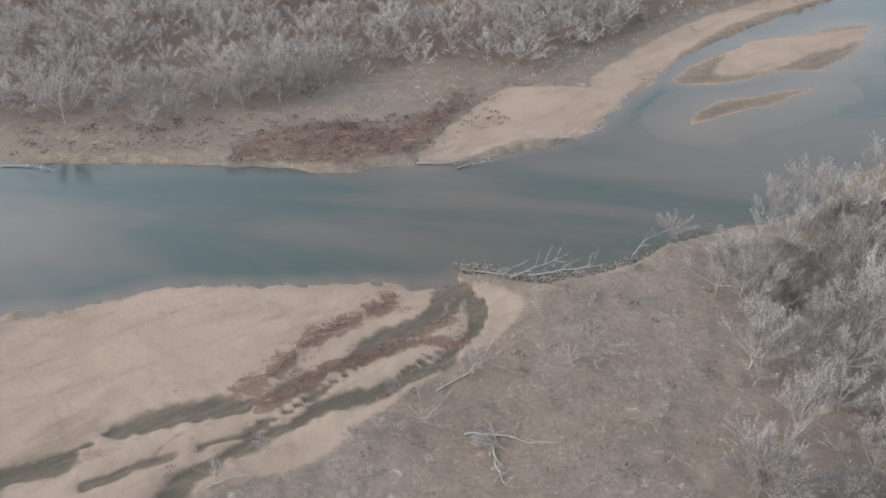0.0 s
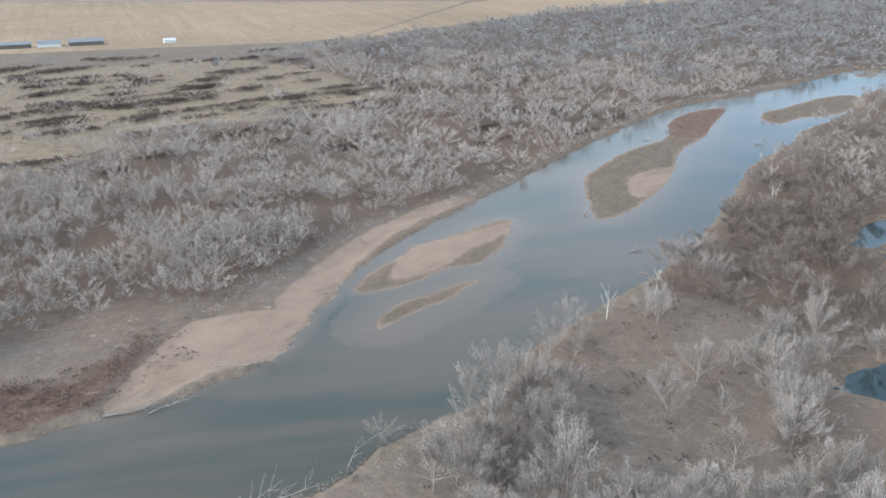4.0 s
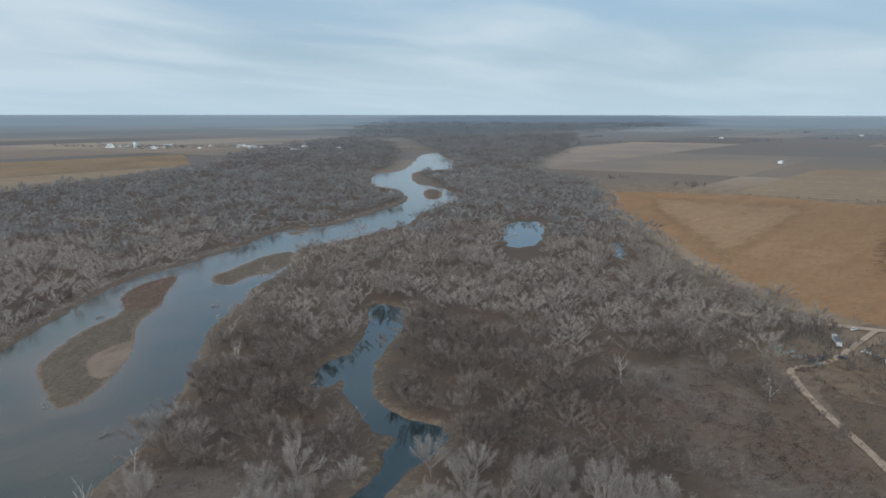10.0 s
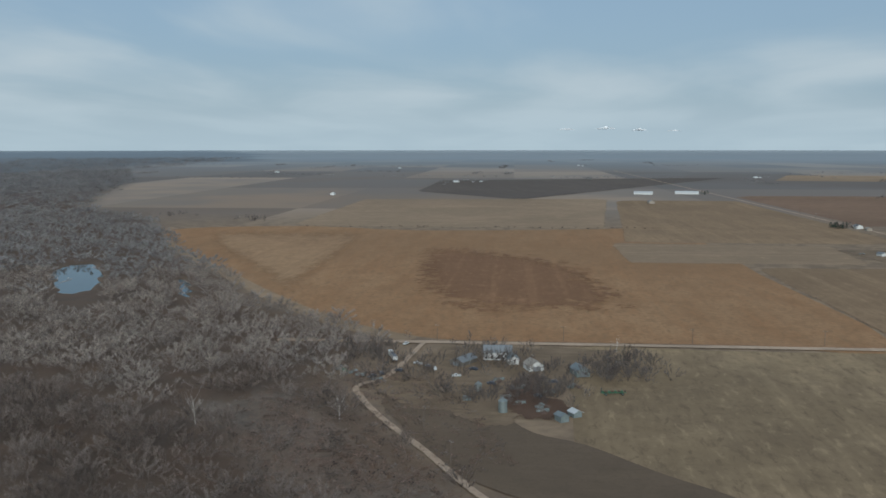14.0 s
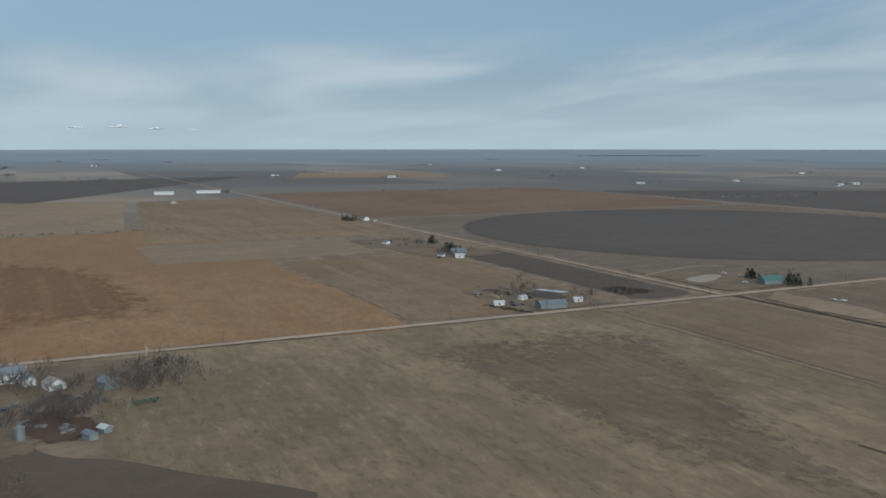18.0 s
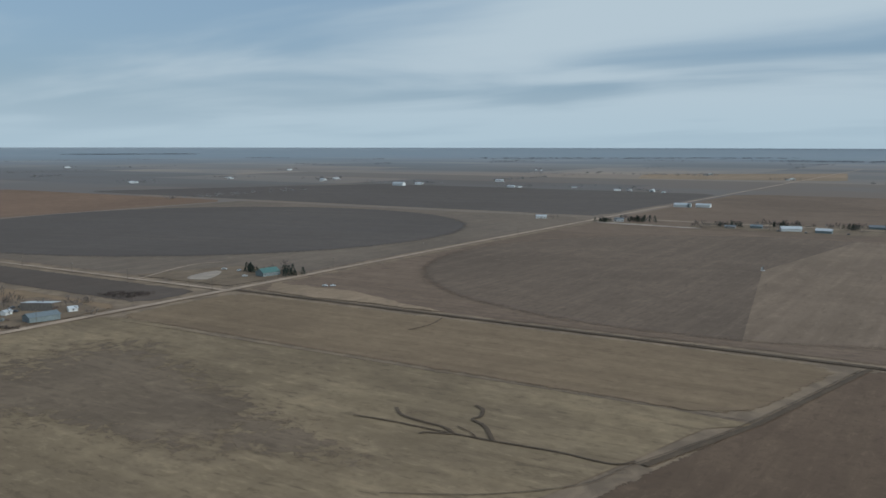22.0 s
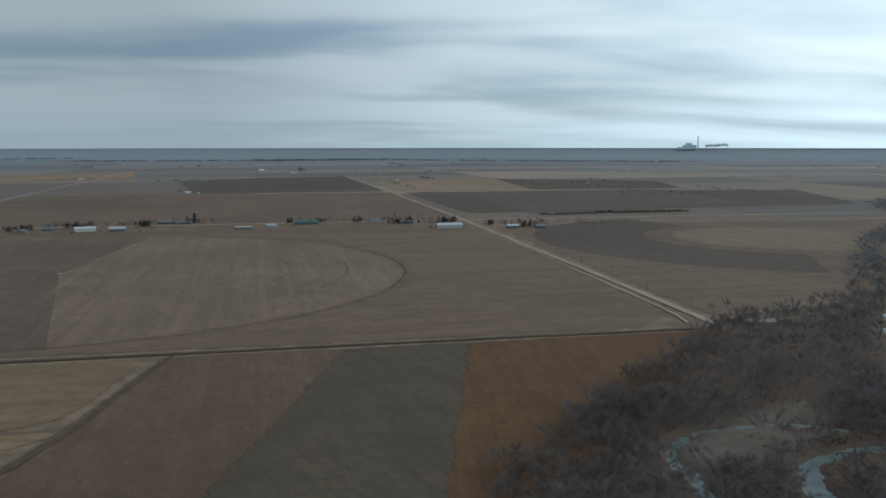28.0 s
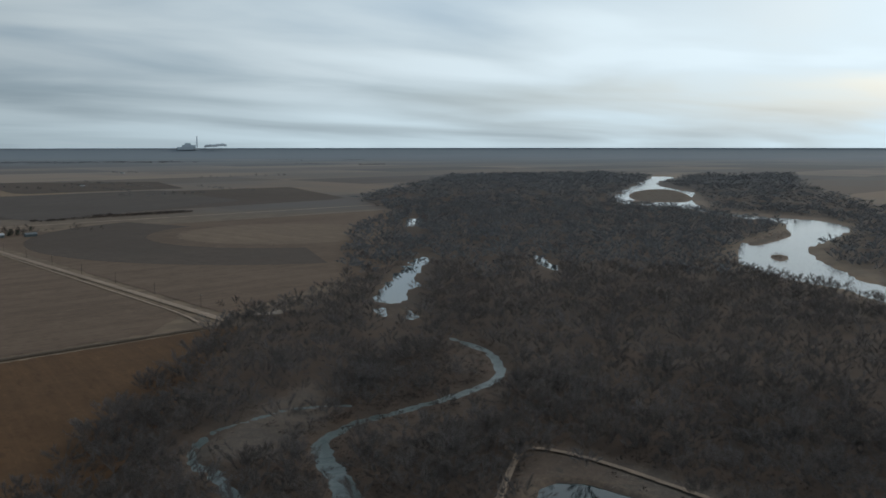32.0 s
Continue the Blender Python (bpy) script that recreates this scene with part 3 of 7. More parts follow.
def build_ground():
    azs = np.concatenate([np.concatenate([np.arange(-255, -202, 0.45), np.arange(-202, -85, 1.2)]), np.arange(-85, 32, 0.3), np.arange(32, 105, 1.0)])
    rr = [0.05, 10.0, 40.0, 70.0, 84.0]
    while rr[-1] < 800:
        rr.append(rr[-1] * (1.0068 if 200 < rr[-1] < 480 else 1.0105))
    while rr[-1] < 2600:
        rr.append(rr[-1] * 1.016)
    while rr[-1] < 26000:
        rr.append(rr[-1] * 1.06)
    rr = np.array(rr)
    A, R = np.meshgrid(np.radians(azs), rr)
    X, Y = (-np.sin(A) * R).ravel(), (np.cos(A) * R).ravel()
    na, nr = len(azs), len(rr)
    # wobble of outlines
    wx = X + 0.8 * wave(X, Y, 17, 1) + 0.25 * wave(X, Y, 5, 2)
    wy = Y + 0.8 * wave(X, Y, 17, 3) + 0.25 * wave(X, Y, 5, 4)
    rs = signed(RIVER, wx, wy, 60)
    body = np.zeros(X.shape, int)
    sandy = np.zeros(X.shape)
    wet = np.zeros(X.shape)
    red = np.zeros(X.shape)
    tan = np.zeros(X.shape)
    beach = np.zeros(X.shape)
    for P in (BEACH, BAR_A, BAR_B):
        s = signed(P, wx, wy, 30)
        beach = np.maximum(beach, np.clip(0.5 + s / 5.0, 0, 1))
    z = np.where(rs > 0, -1.75 - 0.1 * np.minimum(rs, 8), 0.0)
    near_bar = np.zeros(X.shape)
    for P in (BEACH, BAR_A, BAR_B):
        near_bar = np.maximum(near_bar, np.clip(1 + signed(P, wx, wy, 30) / 14, 0, 1))
    cut = np.where(rs > 0, z, np.clip(-1.75 + (-rs) * 1.0, -1.75, 0))
    low = np.where(rs > 0, -1.2 - np.minimum(rs, 14) * 0.05, np.clip(-1.2 + (-rs) * 0.035, -1.2, -0.25)) + 0.1 * wave(X, Y, 11, 5)
    mixf = np.where(rs > 0, near_bar, beach)
    z = cut * (1 - mixf) + low * mixf
    sandy = np.maximum(sandy, beach)
    wet = np.maximum(wet, beach * np.clip(1 - (-rs) / 5.0, 0, 1) * 0.7)
    tan = np.maximum(tan, np.clip(1 + rs / 9.0, 0, 1) * (rs < 0) * 0.8)
    for C, w in ((CHAN_1, 3.2), (CHAN_2, 2.4), (CHAN_3, 1.2), (CHAN_4, 1.3), (CHAN_5, 1.0)):
        d = dist(C, wx, wy, False, 20)
        c = np.clip(1.4 - d / (w * np.clip(0.85 + 0.6 * wave(X, Y, 26, 41) + 0.35 * wave(X, Y, 8, 42), 0.15, 1.7)), 0, 1)
        z = np.where(beach > 0.2, np.minimum(z, z * (1 - c) + (-1.0) * c - 0.0), z)
        wet = np.maximum(wet, c)
    for C, w in ((BRUSH_1, 3.8), (BRUSH_2, 3.0), (BRUSH_3, 2.0)):
        d = dist(C, wx, wy, False, 20)
        red = np.maximum(red, np.clip(1.3 - d / (w * np.clip(0.85 + 0.8 * wave(X, Y, 13, 43) + 0.5 * wave(X, Y, 5, 44), 0.1, 1.8)), 0, 1) * 0.95)
    red = np.maximum(red, np.clip(signed(BRUSH_N, wx, wy, 30) / 4, 0, 1) * 0.8)
    for P, top, slope in ((ISLE_1, 0.45, 0.05), (ISLE_2, 0.5, 0.04), (ISLE_3, 0.45, 0.04), (ISLE_4, 0.4, 0.04), (ISLE_5, 0.4, 0.06), (ISLE_6, 0.15, 0.03), (SHOAL, 0.05, 0.02), (WEST_ISLE, 0.8, 0.05), (WEST_ISLE_2, 0.9, 0.05), (WEST_SPIT, 0.7, 0.05), (WEST_ISLET, 0.8, 0.1)):
        s = signed(P, wx, wy, 30)
        z = np.maximum(z, np.where(s > -14, -1.2 + np.clip(s * slope, -0.6, top), -9))
        sandy = np.maximum(sandy, np.clip(0.5 + s / 3, 0, 1))
        wet = np.maximum(wet, np.clip(0.5 + s / 3, 0, 1) * (0.5 if P is WEST_ISLE else 0.64))
    for P in (ISLE_1C, ISLE_2S):
        s = signed(P, wx, wy, 30)
        wet = wet * (1 - np.clip(0.5 + s / 3, 0, 1))
    s = signed(ISLE_2R, wx, wy, 30)
    red = np.maximum(red, np.clip(0.4 + s / 4, 0, 1))
    body[z < WATER_Z + 0.25] = 1
    for P in STILL:
        big = 5.0 if np.hypot(*P.mean(0)) > 500 else 1.0
        s = signed(P, wx + big * wave(X, Y, 45, 61), wy + big * wave(X, Y, 45, 62), 30)
        z = np.where(s > -2.5, np.minimum(z, np.clip(-1.5 - s * 0.5, -2.6, 0)), z)
        body[s > -4] = 2
        tan = np.maximum(tan, np.clip(1 + s / 8.0, 0, 1) * (s < 0))
    for C, w in ((CREEK, CREEK_W), (CREEK_2, CREEK_W * 0.42)):
        d = dist(C, wx, wy, False, 30)
        s = w * (1 + 0.6 * np.clip((330 - np.hypot(X, Y)) / 50, -0.4, 1)) - d + 1.1 * wave(X, Y, 19, 8) + 0.7 * wave(X, Y, 7, 9)
        z = np.where(s > -2.5, np.minimum(z, np.clip(-1.45 - s * 0.35, -2.2, 0)), z)
        body[s > -4] = 3
        tan = np.maximum(tan, np.clip(1 + s / 8.0, 0, 1) * (s < 0) * 0.25)
    z = z - np.where(z > -0.3, 0.25 * (1 + wave(X, Y, 9, 6)) * 0.5 * (np.hypot(X, Y) < 900), 0)
    r = np.hypot(X, Y)
    farm = np.where((Y < 0.4 * X + 40) & (X > -110), np.clip((r - 215) / 40, 0, 1), np.where(Y < 0.4 * X + 40, np.clip((r - 400) / 60, 0, 1), np.clip((r - 1500) / 300, 0, 1)))
    for P in WOOD_ZONES:
        if P is FAR_WOOD:
            qx, qy = X + 420 * wave(X, Y, 2600, 71) + 160 * wave(X, Y, 700, 72), Y + 420 * wave(X, Y, 2600, 73) + 160 * wave(X, Y, 700, 74)
            farm = farm * np.clip(0.5 - signed(P, qx, qy, 500) / 400, 0, 1)
        else:
            farm = farm * np.clip(0.5 - signed(P, X, Y, 80) / 60, 0, 1)
    wood = np.zeros(X.shape)
    for P in WOOD_ZONES[:4]:
        wood = np.maximum(wood, np.clip(0.5 + signed(P, X, Y, 30) / 24, 0, 1))
    for P in CLEAR + [MEADOW]:
        wood = wood * np.clip(0.5 - signed(P, X, Y, 30) / 16, 0, 1)
    # open parkland of the near bank keeps its grass, with less painted shade
    wood = np.where((Y > 0) & (X < 215), wood * np.clip((r - 215) / 90, 0.3, 1), wood)
    px, py, pz = far_np(X, Y, z)
    V = np.stack([px, py, pz], 1)
    i, j = np.meshgrid(np.arange(nr - 1), np.arange(na), indexing="ij")
    j2 = (j + 1) % na
    F = np.stack([i * na + j, (i + 1) * na + j, (i + 1) * na + j2, i * na + j2], -1).reshape(-1, 4)
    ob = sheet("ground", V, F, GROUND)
    me = ob.data
    for name, cols in (("zone", (sandy, wet, red)), ("zone_b", (farm, tan, np.clip(0.5 + signed(MEADOW, X, Y, 40) / 40, 0, 1)))):
        at = me.attributes.new(name, "FLOAT_COLOR", "POINT")
        at.data.foreach_set("color", np.stack([*cols, wood], 1).ravel().astype(np.float32))
    at = me.attributes.new("plan", "FLOAT_VECTOR", "POINT")
    at.data.foreach_set("vector", np.stack([X, Y, X * 0], 1).ravel().astype(np.float32))
    tagged(ob, "brown winter floodplain of dry grass, leaf litter and pale river sand", "ground", kind="structure")
    # water surfaces follow the same rings
    for k, name, mat, label in ((1, "water_river", RIVER_WATER, "wide shallow grey-green river with sandy brown shoals"),
                                (2, "water_backwater", POOL_WATER, "still dark backwater pools between reed banks"),
                                (3, "water_creek", CREEK_WATER, "narrow pale creek winding through the winter woods")):
        pick = ((body[F] == k).any(1)) & ((z[F] < WATER_Z + 0.1).any(1))
        Fw = F[pick]
        used, inv = np.unique(Fw, return_inverse=True)
        wx_, wy_, wz_ = far_np(X[used], Y[used], np.full(len(used), WATER_Z))
        w = sheet(name, np.stack([wx_, wy_, wz_], 1), inv.reshape(-1, 4), mat)
        at = w.data.attributes.new("shallow", "FLOAT", "POINT")
        at.data.foreach_set("value", np.clip(1.0 - (WATER_Z - z[used]) / 0.55, 0, 1).astype(np.float32))
        tagged(w, label, "water", kind="structure")
    return ob


def sheet(name, V, F, mat, smooth_faces=True):
    """A mesh object from arrays of places and of faces with equal corner counts."""
    me = bpy.data.meshes.new(name)
    V, F = np.asarray(V, np.float32), np.asarray(F, np.int32)
    n = F.shape[1]
    me.vertices.add(len(V))
    me.vertices.foreach_set("co", V.ravel())
    me.loops.add(F.size)
    me.loops.foreach_set("vertex_index", F.ravel())
    me.polygons.add(len(F))
    me.polygons.foreach_set("loop_start", np.arange(0, F.size, n, dtype=np.int32))
    me.polygons.foreach_set("loop_total", np.full(len(F), n, np.int32))
    if smooth_faces:
        me.polygons.foreach_set("use_smooth", np.ones(len(F), bool))
    me.update(calc_edges=True)
    me.materials.append(mat)
    return new(name, me)


# woods, as outlines on the plan
NORTH_WOOD = np.array([(-700, 120), (-480, 190), (-280, 250), (-131, 236), (-103, 228), (-79, 230), (-57, 243), (-32, 253), (-15, 262), (0, 276), (28, 270), (50, 288), (70, 308), (95, 330), (141, 356), (183, 373), (239, 416), (305, 462), (383, 512), (446, 529), (523, 554), (627, 598), (688, 584), (780, 611), (923, 658), (1050, 760), (1110, 860), (1320, 1010), (1480, 1080), (1900, 1350), (2600, 1900), (2953, 2392), (2305, 2125), (1652, 1731), (1238, 1384), (941, 1277), (683, 1212), (485, 1067), (421, 1011), (254, 923), (150, 830), (-50, 800), (-250, 700), (-700, 600)], float)
SOUTH_WOOD = np.array([(20, 150), (50, 168), (75, 178), (110, 200), (150, 226), (200, 255), (250, 295), (310, 350), (370, 385), (420, 420), (500, 465), (560, 505), (640, 520), (750, 535), (860, 585), (1040, 655), (1160, 760), (1400, 970), (1600, 1000), (2100, 1370), (3000, 2100), (4200, 1900), (2816, 1255), (1962, 964), (1579, 800), (1342, 580), (1122, 452), (886, 338), (771, 255), (640, 205), (600, 165), (550, 105), (500, 72), (454, 87), (398, 80), (374, 62), (338, 45), (305, 20), (270, 0), (180, -30), (60, 40), (0, 80), (-10, 110)], float)
WEST_WOOD = np.array([(-60, -240), (-75, -268), (-86, -292), (-117, -320), (-162, -380), (-212, -424), (-277, -490), (-300, -520), (-343, -522), (-388, -545), (-446, -585), (-488, -640), (-590, -772), (-690, -894), (-774, -972), (-979, -1136), (-1050, -1300), (-1188, -1491), (-1368, -1630), (-2305, -2351), (-2900, -2100), (-2733, -1756), (-2194, -1457), (-1669, -1165), (-1450, -1000), (-1421, -833), (-1305, -684), (-1266, -592), (-1162, -540), (-1035, -510), (-956, -497), (-834, -440), (-766, -390), (-715, -300), (-675, -240), (-570, -70), (-430, 50), (-300, 60), (-250, -60)], float)
OUTER_WOOD = np.array([(-760, -240), (-860, -340), (-960, -405), (-1140, -440), (-1270, -480), (-1360, -570), (-1400, -780), (-1640, -930), (-1930, -1110), (-2240, -1400), (-2900, -1700), (-3300, -1500), (-2300, -1000), (-1700, -600), (-1350, -380), (-1000, -200), (-800, 0), (-650, 60)], float)
FAR_WOOD = np.array([(2953, 2392), (3000, 2000), (4200, 1880), (6500, 2200), (12000, 3500), (26000, 9000), (20000, 14000), (9000, 6600), (5000, 4000)], float)
MEADOW = np.array([(-90, 440), (-20, 480), (60, 560), (150, 560), (210, 620), (190, 760), (140, 850), (-90, 850)], float)
CLEAR = [np.array(q, float) for q in (
    [(20, 150), (50, 168), (66, 174), (60, 158), (54, 126), (50, 82), (-20, 75), (-10, 130)],
    [(128, 205), (160, 215), (180, 200), (165, 175), (140, 165), (128, 185)],
    [(330, 40), (400, 62), (500, 60), (505, -70), (330, -30)],
    [(-205, -180), (-250, -212), (-262, -200), (-260, -120), (-200, -120)],
    [(-150, -290), (-240, -345), (-225, -300), (-170, -270)],
    [(340, 125), (372, 140), (380, 115), (350, 105)],
    [(138, 218), (168, 222), (182, 206), (161, 176), (150, 145), (129, 122), (99, 134), (105, 171)],
    [(236, -20), (300, 40), (340, 70), (388, 100), (396, 118), (362, 124), (318, 106), (272, 76), (226, 24)],
    [(392, 92), (412, 82), (505, 60), (505, 20), (420, 66)],
)]
WOOD_ZONES = (NORTH_WOOD, SOUTH_WOOD, WEST_WOOD, OUTER_WOOD, FAR_WOOD)
build_ground()


# ---- fields, roads ----
LAYER = iter(range(1, 400))


def patch(name, corners, mat, label, lift=0.05, n=16, wob=1.2):
    """A four-cornered field laid on the plain."""
    c = np.array(corners, float)
    u, v = np.meshgrid(np.linspace(0, 1, n + 1), np.linspace(0, 1, n + 1))
    u, v = u.ravel(), v.ravel()
    P = ((1 - u) * (1 - v))[:, None] * c[0] + (u * (1 - v))[:, None] * c[1] + (u * v)[:, None] * c[2] + ((1 - u) * v)[:, None] * c[3]
    P = P + wob * np.stack([wave(P[:, 0], P[:, 1], 37, 51), wave(P[:, 0], P[:, 1], 37, 52)], 1)
    i, j = np.meshgrid(np.arange(n), np.arange(n), indexing="ij")
    a = (i * (n + 1) + j).ravel()
    F = np.stack([a, a + 1, a + n + 2, a + n + 1], 1)
    x, y, z = far_np(P[:, 0], P[:, 1], np.full(len(P), lift + 0.003 * next(LAYER)))
    ob = sheet(name, np.stack([x, y, z], 1), F, mat)
    wide = (np.linalg.norm(c[1] - c[0]) + np.linalg.norm(c[2] - c[3])) / 2
    deep = (np.linalg.norm(c[3] - c[0]) + np.linalg.norm(c[2] - c[1])) / 2
    edge_width(ob, np.minimum(np.minimum(u, 1 - u) * wide, np.minimum(v, 1 - v) * deep))
    return tagged(ob, label, "field", kind="structure")


def disc(name, cx, cy, r, mat, label, lift=0.24, a0=0.0, a1=360.0, r0=0.0, n=72):
    """A round irrigated field, or a sector or ring of it."""
    A = np.radians(np.linspace(a0, a1, n + 1))
    R = np.linspace(r0, r, 13)
    P = np.array([(cx + q * math.cos(t), cy + q * math.sin(t)) for q in R for t in A])
    i, j = np.meshgrid(np.arange(12), np.arange(n), indexing="ij")
    a = (i * (n + 1) + j).ravel()
    F = np.stack([a, a + n + 1, a + n + 2, a + 1], 1)
    x, y, z = far_np(P[:, 0], P[:, 1], np.full(len(P), lift))
    ob = sheet(name, np.stack([x, y, z], 1), F, mat)
    rad = np.repeat(R, n + 1)
    edge_width(ob, np.minimum(r - rad, rad - r0 if r0 else r))
    return tagged(ob, label, "field", kind="structure")


def blot(name, outline, mat, label, lift, depth):
    """A soft-edged drift of soil: rings drawn in from an outline to its middle."""
    p = smooth(outline, True, 4)
    mid = p.mean(0)
    ks = np.linspace(1, 0, 12)
    P = np.concatenate([mid + (p - mid) * k for k in ks])
    n = len(p)
    i, j = np.meshgrid(np.arange(11), np.arange(n), indexing="ij")
    j2 = (j + 1) % n
    F = np.stack([i * n + j, i * n + j2, (i + 1) * n + j2, (i + 1) * n + j], -1).reshape(-1, 4)
    x, y, z = far_np(P[:, 0], P[:, 1], np.full(len(P), lift))
    ob = sheet(name, np.stack([x, y, z], 1), F, mat)
    edge_width(ob, np.repeat((1 - ks) * depth, n))
    return tagged(ob, label, "field", kind="structure")


def plot(name, outline, mat, label, lift=0.05, rounded=3, rim=9.0):
    """A field with a free outline laid on the plain."""
    p = smooth(outline, True, rounded)
    bm = bmesh.new()
    f = bm.faces.new([bm.verts.new((x, y, 0)) for x, y in p])
    bmesh.ops.inset_region(bm, faces=[f], thickness=rim, use_boundary=True)
    bmesh.ops.triangulate(bm, faces=bm.faces[:])
    bm.verts.index_update()
    z = lift + 0.003 * next(LAYER)
    for v in bm.verts:
        v.co = far(v.co.x, v.co.y, z)[0]
    me = bpy.data.meshes.new(name)
    bm.normal_update()
    on_rim = [rim * (not v.is_boundary) for v in bm.verts]
    bm.to_mesh(me)
    bm.free()
    me.materials.append(mat)
    if me.polygons[0].normal.z < 0:
        me.flip_normals()
    ob = new(name, me)
    edge_width(ob, on_rim)
    return tagged(ob, label, "field", kind="structure")


def strip(name, pts, width, mat, label, lift=0.36, category="road", crown=0.12, rounded=True, seed=1):
    """A road, track or ditch along a line."""
    p = smooth(pts, False, 6) if rounded else np.array(pts, float)
    if not rounded:
        q = []
        for a, b in zip(p[:-1], p[1:]):
            k = max(2, int(np.hypot(*(b - a)) / 40))
            q += [a + (b - a) * t / k for t in range(k)]
        p = np.array(q + [p[-1]])
    d = np.gradient(p, axis=0)
    nrm = np.stack([-d[:, 1], d[:, 0]], 1) / np.maximum(np.hypot(d[:, 0], d[:, 1]), 1e-6)[:, None]
    rng = np.random.RandomState(seed)
    cols = []
    for k, h in ((-1, 0), (-0.55, crown), (0, crown * 0.8), (0.55, crown), (1, 0)):
        w = width / 2 * k * (1 + rng.uniform(-0.12, 0.12, len(p)))
        q = p + nrm * w[:, None]
        x, y, z = far_np(q[:, 0], q[:, 1], np.full(len(q), lift + h))
        cols.append(np.stack([x, y, z], 1))
    V = np.stack(cols, 1).reshape(-1, 3)
    i, j = np.meshgrid(np.arange(len(p) - 1), np.arange(4), indexing="ij")
    a = (i * 5 + j).ravel()
    F = np.stack([a, a + 5, a + 6, a + 1], 1)
    ob = sheet(name, V, F, mat)
    edge_width(ob, np.tile(np.array([0.0, 0.225, 0.5, 0.225, 0.0]) * width, len(p)))
    return tagged(ob, label, category, kind="structure")


ORANGE = soil("ploughed_orange_soil", (0.236, 0.132, 0.066), (0.272, 0.164, 0.088), (0.212, 0.114, 0.055), rows=0.25, turn=90, patch=0.0045, streak=4, contrast=1.6)
LIGHT_TAN = soil("pale_stubble", (0.244, 0.172, 0.112), (0.218, 0.154, 0.100), (0.270, 0.194, 0.128), rows=0.3, patch=0.008)
TAN = soil("tan_stubble", (0.210, 0.141, 0.084), (0.186, 0.123, 0.074), (0.237, 0.165, 0.099), rows=0.3, turn=90, patch=0.01)
PASTURE = soil("winter_pasture", (0.208, 0.150, 0.090), (0.154, 0.111, 0.070), (0.232, 0.171, 0.104), turn=92, patch=0.022, grain=0.16, streak=5, contrast=1.25, bands=0.2)
PASTURE_BROWN = soil("bare_brown_pasture", (0.150, 0.108, 0.072), (0.136, 0.098, 0.067), (0.176, 0.128, 0.084), turn=92, patch=0.014, grain=0.16, streak=9, feather=26.0)
SLATE = soil("dark_tilled_soil", (0.096, 0.077, 0.066), (0.112, 0.089, 0.073), (0.080, 0.066, 0.058), rows=0.2, patch=0.006, streak=14, turn=75, feather=15.0, bands=0.4)
SLATE_B = soil("dark_soil_beyond_road", (0.091, 0.069, 0.054), (0.107, 0.079, 0.061), (0.079, 0.063, 0.050), rows=0.2, patch=0.007)
BROWN = soil("brown_stubble", (0.124, 0.082, 0.054), (0.108, 0.071, 0.047), (0.145, 0.098, 0.063), rows=0.12, turn=0, patch=0.009, streak=10)
BROWN_D = soil("darker_stubble", (0.136, 0.096, 0.068), (0.118, 0.084, 0.060), (0.156, 0.111, 0.078), rows=0.35, patch=0.009, streak=10, feather=15.0)
CORNER = soil("grey_brown_grass", (0.158, 0.118, 0.086), (0.140, 0.106, 0.080), (0.182, 0.138, 0.102), rows=0.2, patch=0.008)
RUST = soil("rusty_ploughed_soil", (0.112, 0.060, 0.028), (0.092, 0.051, 0.026), (0.13, 0.072, 0.035), rows=0.4, turn=10, patch=0.012)
GREENISH = soil("grey_green_winter_crop", (0.084, 0.066, 0.046), (0.106, 0.079, 0.053), (0.070, 0.057, 0.041), rows=0.4, turn=-15, patch=0.018, contrast=1.4)
BROWN_L = soil("light_brown_earth", (0.152, 0.104, 0.072), (0.132, 0.090, 0.062), (0.174, 0.121, 0.084), rows=0.12, patch=0.007, streak=10, turn=88)
PIVOT_TAN = soil("light_brown_stubble", (0.184, 0.130, 0.090), (0.162, 0.114, 0.078), (0.206, 0.148, 0.104), rows=0.12, patch=0.01, streak=10, feather=14.0)
YARD = soil("trodden_farmyard", (0.158, 0.113, 0.076), (0.125, 0.090, 0.059), (0.197, 0.144, 0.096), patch=0.05, grain=0.7)

ORANGE_EDGE = [(1186, 476), (990, 390), (779, 257), (647, 172), (568, 112), (528, 68), (513, 30), (512, -50), (512, -140), (512, -222), (800, -222), (1235, -222), (1232, -119), (1195, 124), (1250, 300)]
plot("field_margin", [(1200, 490), (985, 402), (772, 270), (638, 184), (556, 122), (516, 80), (512, 60), (530, 64), (575, 108), (655, 166), (785, 250), (990, 382), (1190, 468)], LIGHT_TAN, "pale sandy grass margin between woods and ploughed field", 0.04)
plot("field_orange", ORANGE_EDGE, ORANGE, "orange-brown ploughed field sweeping along the river woods")
blot("field_drift", [(733, 111), (1079, 129), (1011, 11), (885, -82), (673, -114), (567, -91), (545, 12), (589, 66)], soil("rust_red_soil", (0.200, 0.106, 0.054), (0.176, 0.094, 0.050), (0.224, 0.124, 0.066), turn=90, patch=0.006, streak=5, feather=45.0), "rust-red drift across the ploughed field", 0.20, 130.0)
blot("field_drift", [(1189, 461), (1221, 309), (1196, 182), (832, 160), (601, 157), (708, 224)], soil("tan_worn_soil", (0.258, 0.160, 0.088), (0.236, 0.142, 0.078), (0.278, 0.178, 0.102), turn=90, patch=0.008, streak=5, feather=45.0), "tan worn end of the ploughed field", 0.205, 130.0)
